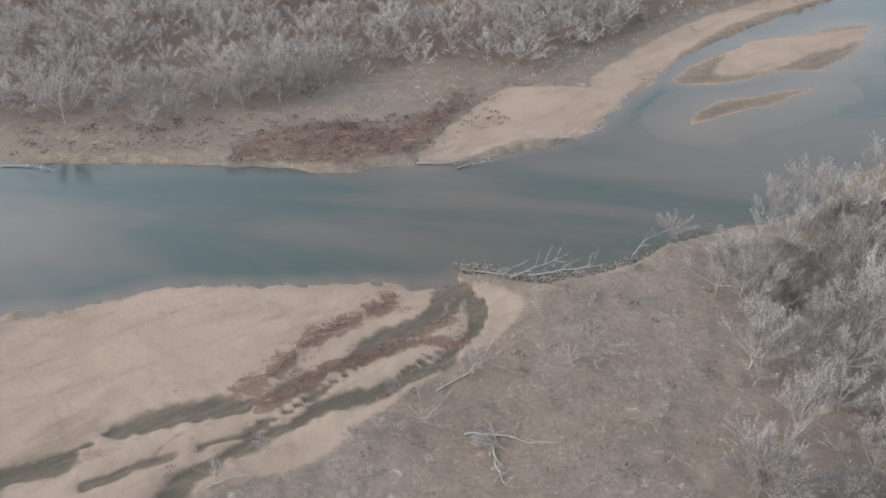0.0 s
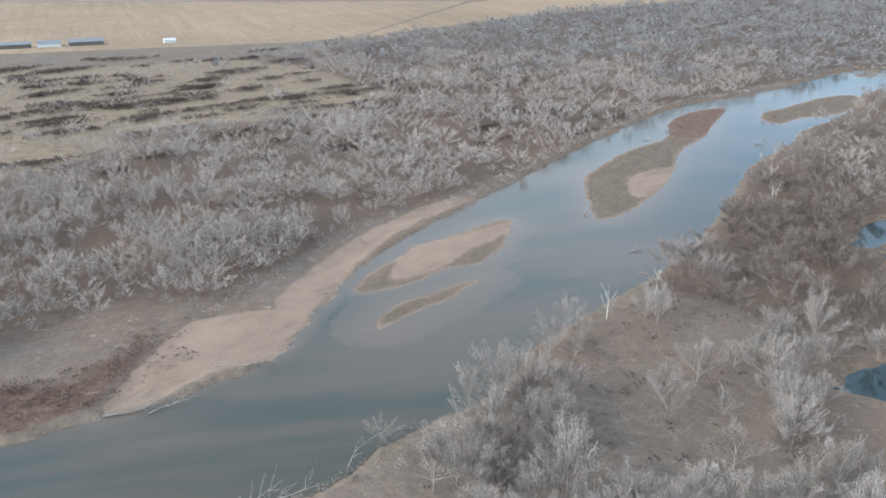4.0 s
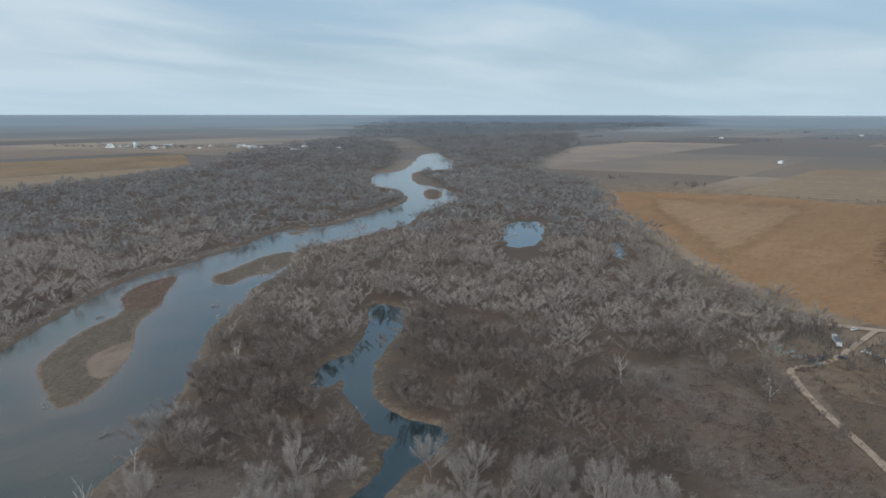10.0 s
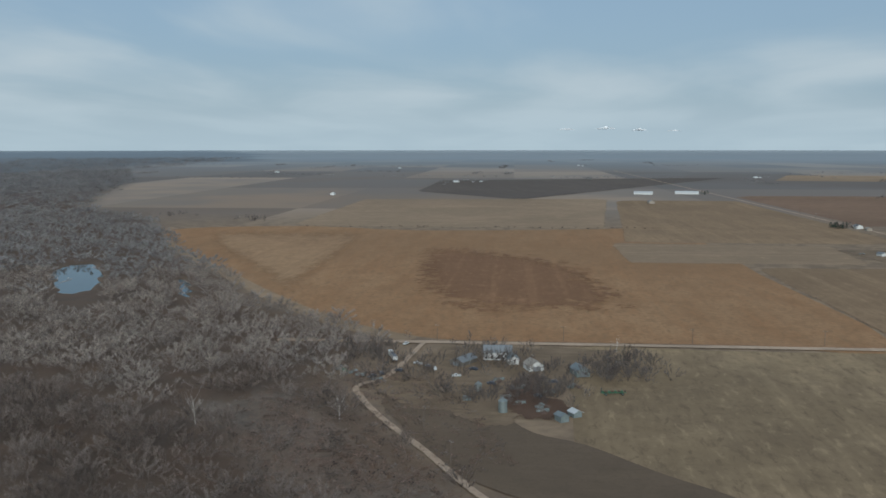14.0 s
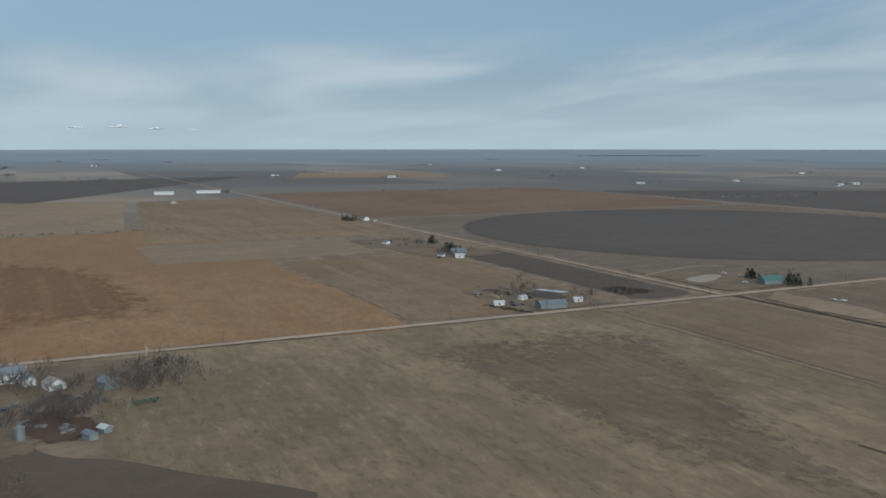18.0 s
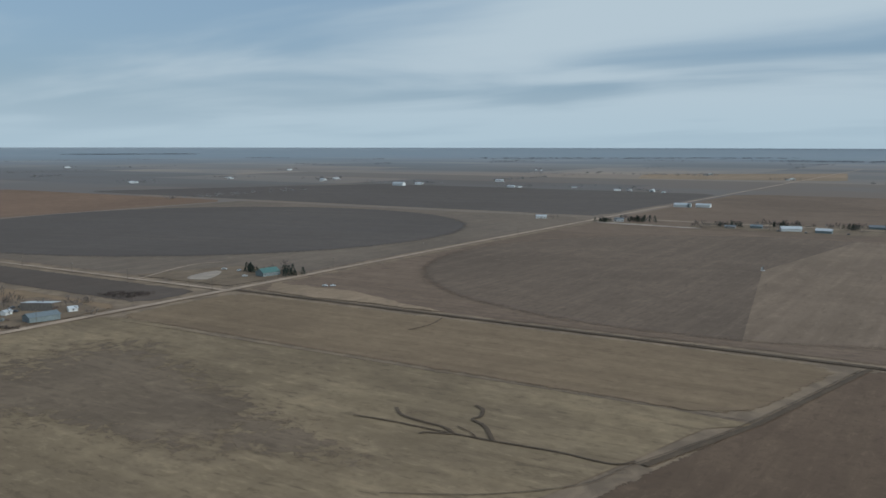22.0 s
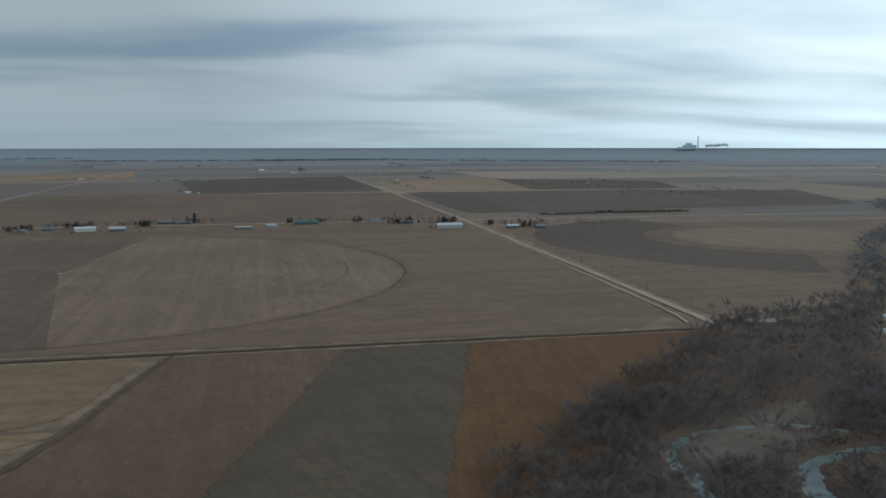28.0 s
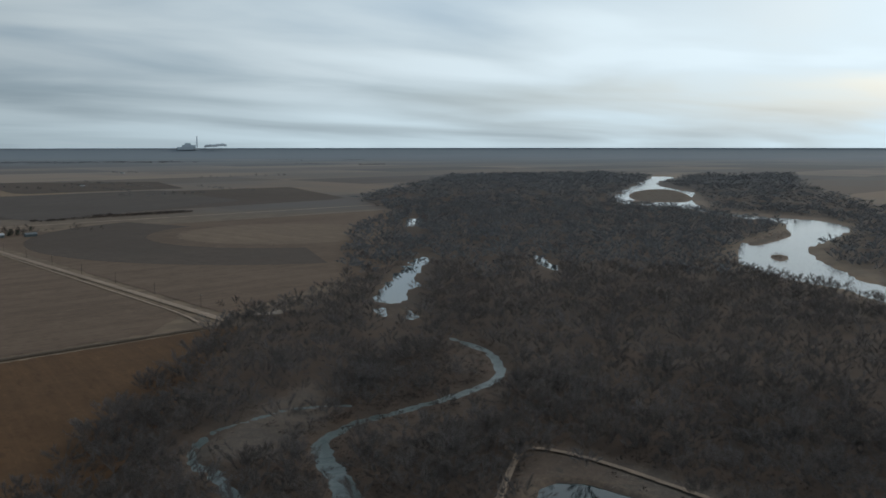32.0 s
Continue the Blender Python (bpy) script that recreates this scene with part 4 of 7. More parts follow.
patch("field_pale_strip", [(872, -112), (872, -350), (1040, -370), (1060, -112)], LIGHT_TAN, "pale stubble strip")
patch("field_tan", [(512, -226), (512, -405), (850, -405), (850, -226)], TAN, "tan stubble field beside the gravel road")
patch("field_far_pale", [(1245, -130), (1245, 330), (1900, 330), (1960, -210)], LIGHT_TAN, "pale stubble field past the ploughed land")
patch("field_far_tan", [(1060, -130), (1060, -470), (1900, -470), (1900, -215)], TAN, "tan stubble beyond the second farm")
patch("field_slate_corner", [(515, -412), (515, -478), (850, -478), (850, -412)], SLATE_B, "dark corner field along the road")
patch("field_pivot_corner", [(515, -500), (515, -1290), (1290, -1290), (1290, -500)], CORNER, "grey-brown corners round the dark circle")
disc("field_dark_circle", 935, -885, 372, SLATE, "dark tilled circle under centre-pivot irrigation")
patch("field_red", [(1300, -500), (1300, -1290), (2090, -1290), (2090, -500)], soil("faded_red_soil", (0.175, 0.108, 0.070), (0.155, 0.097, 0.063), (0.195, 0.125, 0.082), rows=0.2, patch=0.006), "reddish ploughed field far across the plain")
patch("field_slate_far", [(515, -1315), (515, -2080), (1500, -2080), (1900, -1315)], SLATE, "wide dark tilled field far across the plain")
plot("pasture_near", [(79, -366), (92, -350), (110, -280), (140, -200), (220, -100), (300, -30), (400, -28), (496, -28), (496, -120), (496, -250), (496, -367), (400, -367), (240, -367)], PASTURE, "yellowish winter pasture with brown drifts")
patch("pasture_far", [(54, -488), (80, -368), (495, -370), (495, -488)], soil("dull_tan_grass", (0.180, 0.125, 0.076), (0.160, 0.110, 0.068), (0.202, 0.143, 0.088), rows=0.15, turn=90, patch=0.01), "smooth tan pasture along the ditch")
patch("field_brown", [(50, -491), (-66, -491), (20, -236), (109, -250)], BROWN, "brown stubble field between track and crop")
patch("field_green", [(-46, -491), (-138, -491), (-70, -236), (40, -236)], GREENISH, "grey-green winter crop in long strips")
patch("field_rust", [(-116, -491), (-300, -491), (-120, -290), (-50, -240)], RUST, "rusty ploughed field running to the woods")
patch("field_pivot_ground", [(500, -500), (-285, -500), (-305, -1290), (500, -1290)], BROWN_L, "brown stubble round the irrigated circle")
disc("field_pivot_light", 172, -828, 325, PIVOT_TAN, "tan half of the irrigated circle", 0.24, 100, 262)
disc("field_pivot_dark", 172, -828, 325, BROWN_D, "dark half of the irrigated circle", 0.24, -98, 100)
patch("field_west", [(-298, -520), (-320, -1200), (-1000, -1180), (-560, -640)], BROWN_L, "brown field west of the straight road")
disc("field_west_inner", -640, -965, 150, PIVOT_TAN, "light heart of the western circle", 0.235)
disc("field_west_circle", -640, -965, 312, SLATE_B, "dark arc of the western circle", 0.24, -75, 64, 168)
patch("field_s_brown", [(500, -1312), (-320, -1312), (-330, -2100), (500, -2100)], BROWN_L, "brown field past the farmsteads")
patch("field_s_slate", [(150, -2110), (-330, -2110), (-330, -2900), (250, -2900)], SLATE, "dark strip far off")
patch("field_w_slate", [(-345, -1420), (-345, -2100), (-1350, -2000), (-1150, -1480)], SLATE_B, "dark field past the hedge")
patch("field_w_pale", [(-345, -2110), (-345, -2700), (-800, -2800), (-800, -2060)], LIGHT_TAN, "pale field far across the road")
NORTH_STUBBLE = soil("pinkish_stubble", (0.225, 0.162, 0.107), (0.20, 0.143, 0.094), (0.25, 0.183, 0.124), rows=0.3, patch=0.008)
patch("field_north", [(-500, 960), (270, 960), (640, 1450), (-500, 1800)], NORTH_STUBBLE, "wide pale field north of the woods")
patch("field_north_east", [(270, 960), (480, 1095), (1300, 1480), (640, 1450)], NORTH_STUBBLE, "pale field along the far wood")
patch("field_north_far", [(640, 1455), (1300, 1485), (1600, 1850), (300, 2000)], TAN, "tan field near the far village")

blot("pasture_drift", [(481, -176), (502, -278), (479, -384), (304, -325), (182, -278), (177, -239), (213, -195), (280, -190), (375, -182)], PASTURE_BROWN, "brown drift of bare soil across the pasture", 0.17, 60.0)
blot("pasture_drift", [(326, -269), (254, -278), (186, -261), (144, -248), (191, -227), (265, -206)], PASTURE_BROWN, "brown drift of bare soil across the pasture", 0.175, 45.0)
patch("field_pale_band", [(1015, -2860), (1153, -3317), (482, -3832), (377, -3007)], LIGHT_TAN, "pale stubble strip far across the plain", 0.3)
patch("field_dark_square", [(147, -2119), (146, -2997), (-323, -3183), (-305, -2368)], SLATE_B, "dark ploughed square beyond the farms", 0.3)
patch("field_far_slate", [(1891, -11), (2239, 254), (3002, 265), (3313, -815)], SLATE, "dark tilled land far across the plain", 0.3)
patch("field_pale_long", [(3019, -867), (3597, -1079), (3526, -1621), (2892, -1464)], LIGHT_TAN, "pale stubble strip far across the plain", 0.3)
patch("field_slate_west", [(-378, -2085), (-1031, -2095), (-961, -1577), (-453, -1326)], SLATE, "dark tilled field beyond the road", 0.3)
patch("field_slate_strip", [(-785, -2847), (-1245, -2573), (-1105, -2124), (-687, -2132)], SLATE_B, "dark strip of tilled soil far off", 0.3)
patch("field_pale_west", [(-336, -2163), (-352, -2495), (-721, -2885), (-704, -2186)], LIGHT_TAN, "pale stubble field across the far road", 0.3)

strip("road_1", [(505, 140), (505, -40), (505, -490), (512, -900), (512, -1300), (512, -2300), (512, -4500)], 8.5, ROAD_DIRT, "straight pale gravel section road", rounded=False)
strip("road_2", [(505, -488), (800, -488), (1230, -486), (2300, -480), (4200, -470)], 7, ROAD_DIRT, "straight pale gravel side road", rounded=False, lift=0.38)
strip("road_3", [(-288, -505), (-296, -720), (-312, -1300), (-322, -2100), (-330, -3200)], 8, ROAD_DIRT, "straight pale gravel road towards the wood", rounded=False)
strip("road_4", [(500, -1300), (100, -1298), (-310, -1300), (-1100, -1290)], 9, ROAD_DIRT, "gravel cross road by the farmsteads", rounded=False)
strip("track_field", [(-272, -512), (-279, -560), (-285, -700), (-298, -1000)], 3.5, ROAD_DIRT, "pale farm track beside the road")
FARM_TRACK = np.array([(240, -15), (281, 12), (320, 33), (356, 54), (390, 70), (408, 74), (430, 62), (505, 52)], float)
strip("track_farm", FARM_TRACK, 4.6, ROAD_DIRT, "pale curving farm track")
strip("track_pasture", [(165, -225), (134, -243), (111, -268), (103, -294), (79, -365), (50, -486)], 1.2, TRACK_DIRT, "worn track along the pasture ditch")
strip("ditch_track", [(99, -296), (75, -366), (46, -490)], 4.5, DITCH_GRASS, "dark weedy ditch beside the track", category="ditch", rounded=False, lift=0.30)
strip("ditch_long", [(500, -494), (300, -494), (50, -494), (-120, -495), (-285, -494)], 6, DITCH_GRASS, "dark weedy irrigation ditch between fields", category="ditch", rounded=False, lift=0.30)
strip("ditch_fence", [(490, -364), (300, -366), (80, -368)], 1.5, DITCH_GRASS, "dark weedy fence line", category="ditch", rounded=False, lift=0.29)
strip("gully_main", [(215, -306), (206, -298), (191, -295), (183, -294), (176, -289), (185, -285), (187, -282)], 2.6, DITCH_GRASS, "dark branching gully in the pasture", category="ditch", lift=0.31)
strip("gully_tail", [(224, -287), (206, -289), (180, -289), (156, -290), (131, -292), (110, -291), (103, -298)], 2.2, DITCH_GRASS, "dark branching gully in the pasture", category="ditch", lift=0.32)
strip("gully_arm", [(187, -327), (181, -323), (177, -314), (178, -309), (171, -305), (164, -298), (158, -290)], 2.8, DITCH_GRASS, "dark branching gully in the pasture", category="ditch", lift=0.33)
strip("gully_spur", [(196, -309), (203, -305), (206, -301)], 1.4, DITCH_GRASS, "dark branching gully in the pasture", category="ditch", lift=0.34)
strip("gully_fork", [(179, -298), (169, -293), (165, -289)], 1.6, DITCH_GRASS, "dark branching gully in the pasture", category="ditch", lift=0.35)
strip("gully_far", [(301, -442), (298, -462), (303, -485)], 2.2, DITCH_GRASS, "short dark gully", category="ditch", lift=0.32)
for _i, _r in enumerate((47, 98, 150, 203, 256, 308)):
    strip("wheel_track", [(172 + _r * math.cos(radians(q)), -828 + _r * math.sin(radians(q))) for q in range(150, 215, 5)], 1.1 + 0.18 * _i, DITCH_GRASS, "curved dark wheel track of the irrigation pivot", category="wheel track", lift=0.34)
strip("track_loop", [(611, -487), (624, -521), (637, -558), (641, -588), (631, -605)], 4.0, ROAD_DIRT, "pale loop track off the side road")
strip("track_clearing", [(-190, -176), (-226, -200), (-243, -209), (-251, -201), (-254, -173), (-250, -110)], 4, ROAD_DIRT, "pale track round a woodland pool")


# ---- trees ----
def twigs(seed, height, spread, limbs, per, width, limb_sides=0, lean=0.0, base=0.22, subs=0, stem=0.55, grow=1.0, fan=0.0, fill=0, airy=0.35):
    """Triangles of a bare crown, and of its trunk and limbs, as (n, 3, 3) arrays."""
    rng = np.random.RandomState(seed)
    crown, wood = [], []
    top = np.array([rng.uniform(-1, 1) * lean, rng.uniform(-1, 1) * lean, height * stem])

    def spar(a, b, ra, rb, out):
        d = b - a
        u = np.cross(d, (0.3, 0.5, 0.81))
        u /= np.linalg.norm(u) + 1e-9
        w = np.cross(d, u)
        w /= np.linalg.norm(w) + 1e-9
        if limb_sides:
            ring = [(math.cos(6.2832 * k / limb_sides), math.sin(6.2832 * k / limb_sides)) for k in range(limb_sides)]
            for (c0, s0), (c1, s1) in zip(ring, ring[1:] + ring[:1]):
                p, q = a + ra * (u * c0 + w * s0), a + ra * (u * c1 + w * s1)
                r, s = b + rb * (u * c0 + w * s0), b + rb * (u * c1 + w * s1)
                out.append((p, q, s))
                out.append((p, s, r))
        else:
            out.append((a - u * ra, a + u * ra, b))

    def spray(p, q, ln, w):
        side = np.cross(q, rng.normal(0, 1, 3))
        side /= np.linalg.norm(side) + 1e-9
        e = p + q * ln
        crown.append((p, e - side * w, e + side * w))

    tr = height * 0.011
    spar(np.zeros(3), top * 0.5, tr, tr * 0.75, wood)
    spar(top * 0.5, top, tr * 0.75, tr * 0.4, wood)
    for k in range(limbs):
        t = base + (1 - base) * (k + rng.rand()) / limbs
        a = top * t
        az = k * 2.4 + rng.uniform(-0.5, 0.5)
        el = rng.uniform(0.55, 1.2) if t < 0.75 else rng.uniform(0.9, 1.45)
        ln = height * rng.uniform(0.30, 0.46) * (1.1 - 0.25 * t) * grow
        d = np.array([math.cos(az) * math.cos(el) * spread, math.sin(az) * math.cos(el) * spread, math.sin(el)])
        b = a + d * ln
        b[2] = min(b[2], height)
        spar(a, b, tr * 0.42, tr * 0.12, wood)
        for _ in range(subs):
            p = a + (b - a) * rng.uniform(0.35, 1.0)
            q = d + rng.normal(0, 0.42, 3) + np.array((0, 0, 0.3))
            q /= np.linalg.norm(q) + 1e-9
            e = p + q * height * rng.uniform(0.12, 0.24)
            side = np.cross(q, rng.normal(0, 1, 3))
            side /= np.linalg.norm(side) + 1e-9
            wood.append((p - side * tr * 0.12, p + side * tr * 0.12, e))
            for _ in range(per):
                r = p + (e - p) * rng.uniform(0.25, 1.0)
                f = q + rng.normal(0, 0.48, 3) + np.array((0, 0, 0.15))
                f /= np.linalg.norm(f) + 1e-9
                side = np.cross(f, rng.normal(0, 1, 3))
                side /= np.linalg.norm(side) + 1e-9
                w = width * rng.uniform(0.5, 1.3)
                crown.append((r - side * w * 0.5, r + side * w * 0.5, r + f * height * rng.uniform(0.08, 0.19)))
        for _ in range(fill):
            p = a + (b - a) * rng.uniform(airy, 1.0)
            q = d + rng.normal(0, 0.42, 3) + np.array((0, 0, 0.75))
            q /= np.linalg.norm(q) + 1e-9
            spray(p, q, height * rng.uniform(0.12, 0.26), height * fan * rng.uniform(0.5, 1.3))
        for _ in range(0 if subs else per):
            s = rng.uniform(0.3, 1.05)
            p = a + (b - a) * s
            q = d + rng.normal(0, 0.40, 3) + np.array((0, 0, 0.3))
            q /= np.linalg.norm(q) + 1e-9
            l2 = height * rng.uniform(0.12, 0.28)
            side = np.cross(q, rng.normal(0, 1, 3))
            side /= np.linalg.norm(side) + 1e-9
            w = width * rng.uniform(0.5, 1.3)
            crown.append((p - side * w * 0.5, p + side * w * 0.5, p + q * l2))
    return np.array(crown), np.array(wood)


def scatter(name, templates, places, mat, label, category="trees"):
    """Many trees joined into one mesh: places are rows of x, y, scale, height scale, turn, template."""
    vs, tones = [], []
    for k, tris in enumerate(templates):
        pl = places[places[:, 5].astype(int) == k]
        if not len(pl):
            continue
        T = tris.reshape(-1, 3)
        c, s = np.cos(pl[:, 4])[:, None], np.sin(pl[:, 4])[:, None]
        x = pl[:, 0][:, None] + pl[:, 2][:, None] * (c * T[:, 0] - s * T[:, 1])
        y = pl[:, 1][:, None] + pl[:, 2][:, None] * (s * T[:, 0] + c * T[:, 1])
        z = pl[:, 3][:, None] * T[:, 2] - 0.3
        r = np.hypot(pl[:, 0], pl[:, 1])[:, None]
        q = np.where(r > FLAT, FLAT + DRAW * (1 - np.exp(-np.maximum(r - FLAT, 0) / DRAW)), r)
        kk = q / np.maximum(r, 1)
        vs.append(np.stack([x * kk, y * kk, EYE * (1 - kk) + z * kk], -1).reshape(-1, 3))
        tones.append(np.repeat((pl[:, 4] * 37.7) % 1.0, len(T)))
    V = np.concatenate(vs)
    F = np.arange(len(V)).reshape(-1, 3)
    ob = sheet(name, V, F, mat, False)
    at = ob.data.attributes.new("tone", "FLOAT", "POINT")
    at.data.foreach_set("value", np.concatenate(tones).astype(np.float32))
    return tagged(ob, label, category, kind="stuff")


def join(pair):
    return np.concatenate([pair[0], pair[1]])


NEAR_T = [join(twigs(10 + k, 1.0, 1.25 + 0.3 * (k % 3), 9, 4, 0.012, 0, subs=2, stem=(0.5, 0.3)[k % 2], grow=(1.0, 1.3)[k % 2], base=(0.2, 0.04)[k % 2], fan=0.021, fill=34)) for k in range(8)]
MID_T = [join(twigs(40 + k, 1.0, 1.35 + 0.3 * (k % 3), 8, 2, 0.022, 0, stem=(0.5, 0.3)[k % 2], grow=(1.0, 1.3)[k % 2], base=(0.2, 0.04)[k % 2], fan=0.034, fill=20)) for k in range(6)]
FAR_T = [join(twigs(70 + k, 1.0, 1.5, 6, 0, 0.085, 0, stem=0.4, grow=1.15, base=0.08, fan=0.075, fill=9)) for k in range(6)]
THICK_T = [twigs(120 + k, 1.0, 2.2, 5, 0, 0.14, 0, base=0.02, fan=0.2, fill=5)[0] for k in range(4)]
BUSH_T = [twigs(90 + k, 1.0, 1.7, 6, 3, 0.03, 0, base=0.02, fan=0.13, fill=6)[0] for k in range(5)]

ALL_WATER = [RIVER] + STILL + [BEACH, BAR_A, BAR_B]


def seed_points(zone, r0, r1, step, seed):
    lo, hi = zone.min(0), zone.max(0)
    rng = np.random.RandomState(seed)
    gx, gy = np.meshgrid(np.arange(lo[0], hi[0], step), np.arange(lo[1], hi[1], step))
    x = gx.ravel() + rng.uniform(-0.5, 0.5, gx.size) * step
    y = gy.ravel() + rng.uniform(-0.5, 0.5, gx.size) * step
    r = np.hypot(x, y)
    az = np.degrees(np.arctan2(-x, y))
    seen = (az < 35) | (az > 104)
    near_ok = (r > 262) | ((az < 34) & (az > -75) & (r > 80))
    rj = r * (1 + 0.14 * wave(x, y, 170, 25) + 0.06 * rng.uniform(-1, 1, len(r))) if r0 >= 400 or zone is WEST_WOOD else r
    rk = r * (1 + 0.14 * wave(x, y, 170, 25) + 0.06 * rng.uniform(-1, 1, len(r))) if r1 > 300 else r
    k = (rj >= r0) & (rk < r1) & seen & near_ok
    x, y = x[k], y[k]
    k = inside(zone, x, y)
    x, y = x[k], y[k]
    for P in ALL_WATER:
        k = signed(P, x, y, 10) < -2.0
        x, y = x[k], y[k]
    for C, w in ((CREEK, 7), (CREEK_2, 5)):
        k = dist(C, x, y, False, 20) > w
        x, y = x[k], y[k]
    # most trees hiding water or the farm track from the camera are left out
    for P in STILL + ([] if zone is WEST_WOOD else [RIVER]):
        k = np.ones(len(x), bool)
        for q in (1.015, 1.03, 1.045, 1.06, 1.08, 1.1, 1.12) + ((1.14, 1.16, 1.18, 1.2) if P is not RIVER else ()):
            k &= ~inside(P, x * q, y * q)
        k |= rng.rand(len(x)) < (0.03 if P is not RIVER else 0.4)
        x, y = x[k], y[k]
    k = np.ones(len(x), bool)
    for q in (1.02, 1.04, 1.06, 1.085, 1.11):
        k &= dist(CREEK, x * q, y * q, False, 20) > 5
    k |= rng.rand(len(x)) < 0.18
    x, y = x[k], y[k]
    k = np.ones(len(x), bool)
    for q in (1.0, 1.025, 1.05, 1.075, 1.1, 1.13):
        k &= dist(FARM_TRACK, x * q, y * q, False, 20) > 6
    k |= rng.rand(len(x)) < 0.05
    x, y = x[k], y[k]
    # gaps and thinner stands
    dens = (1.0 if zone is SOUTH_WOOD else 0.85) + 0.75 * wave(x, y, 85, 21) + 0.35 * wave(x, y, 26, 22)
    dens = np.where((x > 70) & (np.hypot(x, y) < 215), np.maximum(dens, 0.8), dens)
    dens = np.where(np.hypot(x, y) > 700, np.maximum(dens, 0.55), dens)
    dens = np.where(inside(MEADOW, x, y), 0.10 + 0.25 * wave(x, y, 60, 23), dens)
    if zone is FAR_WOOD:
        dens = 0.55 + 0.4 * wave(x, y, 900, 24) - np.clip((np.hypot(x, y) - 4000) / 20000, 0, 0.4)
    if zone is WEST_WOOD:
        dens = np.maximum(dens, 0.8)
    for P in CLEAR:
        dens = np.where(inside(P, x, y), 0.0 if P is CLEAR[0] else 0.08, dens)
    k = rng.rand(len(x)) < dens
    return x[k], y[k], rng


def plant(name, zone, r0, r1, step, h0, h1, temps, mat, label, seed, wide=1.0):
    x, y, rng = seed_points(zone, r0, r1, step, seed)
    n = len(x)
    if not n:
        return
    h = rng.uniform(h0, h1, n) * (1 + 0.25 * wave(x, y, 90, 31))
    h = np.where(rng.rand(n) < 0.35, h * rng.uniform(0.35, 0.65, n), h)
    pl = np.stack([x, y, h * wide * rng.uniform(0.8, 1.35, n), h, rng.uniform(0, 6.28, n), rng.randint(0, len(temps), n)], 1)
    scatter(name, temps, pl, mat, label)


plant("far_wood", FAR_WOOD, 2400, 9000, 48.0, 9, 13, FAR_T, BARK_FAR, "winter woods far down the valley, painted blue-grey for haze", 55, 4.0)
ZN = (("north_wood", NORTH_WOOD, 1, 265), ("south_wood", SOUTH_WOOD, 2, 265), ("west_wood", WEST_WOOD, 3, 0), ("outer_wood", OUTER_WOOD, 4, 0))
for _n, _z, _s, _r in ZN:
    _lab = "bare grey-brown winter cottonwoods crowding the river bottom"
    _b = BARK_PALE if _z is NORTH_WOOD else (BARK_WEST if _z is WEST_WOOD else BARK_WOOD)
    plant(_n, _z, _r, 420, 7.6 if _z is SOUTH_WOOD else 6.8, 8.5, 14.0, NEAR_T, _b, _lab, _s, 1.1 if _z is WEST_WOOD else 1.0)
    plant(_n + "_middle", _z, 420, 820, 9.2, 8.5, 14, MID_T, BARK_WEST if _z is WEST_WOOD else (BARK_PALE if _z is NORTH_WOOD else BARK_MID), _lab, _s + 10, 1.1)
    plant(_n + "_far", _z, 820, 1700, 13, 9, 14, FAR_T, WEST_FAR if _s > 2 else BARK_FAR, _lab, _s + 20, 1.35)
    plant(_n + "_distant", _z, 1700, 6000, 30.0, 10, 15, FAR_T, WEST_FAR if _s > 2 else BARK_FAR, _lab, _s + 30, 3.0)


# ---- things: helpers ----
def part(name, bm, mat, parent, label=""):
    """Links a bmesh as one mesh object under a thing or under a part."""
    me = bpy.data.meshes.new(name)
    bm.to_mesh(me)
    bm.free()
    me.materials.append(mat)
    ob = new(name, me)
    ob.parent = parent
    if label:
        ob["label"] = label
    return ob


def tri_part(name, tris, mat, parent):
    me = bpy.data.meshes.new(name)
    V = np.asarray(tris, np.float32).reshape(-1, 3)
    me.vertices.add(len(V))
    me.vertices.foreach_set("co", V.ravel())
    me.loops.add(len(V))
    me.loops.foreach_set("vertex_index", np.arange(len(V), dtype=np.int32))
    n = len(V) // 3
    me.polygons.add(n)
    me.polygons.foreach_set("loop_start", np.arange(0, len(V), 3, dtype=np.int32))
    me.polygons.foreach_set("loop_total", np.full(n, 3, np.int32))
    me.update(calc_edges=True)
    me.materials.append(mat)
    ob = new(name, me)
    ob.parent = parent
    return ob


def thing(name, label, category, group=""):
    return tagged(new(name), label, category, group)


def put(ob, x, y, turn=0.0, z=0.0, size=1.0):
    p, k = far(x, y, z)
    ob.matrix_basis = Matrix.LocRotScale(p, Euler((0, 0, radians(turn))), Vector((k * size,) * 3))
    return ob


def put_copy(ob, x, y, turn=0.0, z=0.0, size=1.0, tall=1.0):
    p, k = far(x, y, z)
    c = copy_thing(ob, Matrix.Identity(4))
    c.matrix_basis = Matrix.LocRotScale(p, Euler((0, 0, radians(turn))), Vector((k * size, k * size, k * size * tall)))
    return c


def box(bm, x0, y0, z0, x1, y1, z1, bevel=0.0):
    r = bmesh.ops.create_cube(bm, size=1.0)
    for v in r["verts"]:
        v.co = Vector(((x0 + x1) / 2 + v.co.x * (x1 - x0), (y0 + y1) / 2 + v.co.y * (y1 - y0), (z0 + z1) / 2 + v.co.z * (z1 - z0)))
    if bevel:
        e = list({q for v in r["verts"] for q in v.link_edges})
        bmesh.ops.bevel(bm, geom=e, offset=bevel, segments=1, affect="EDGES")
    return bm


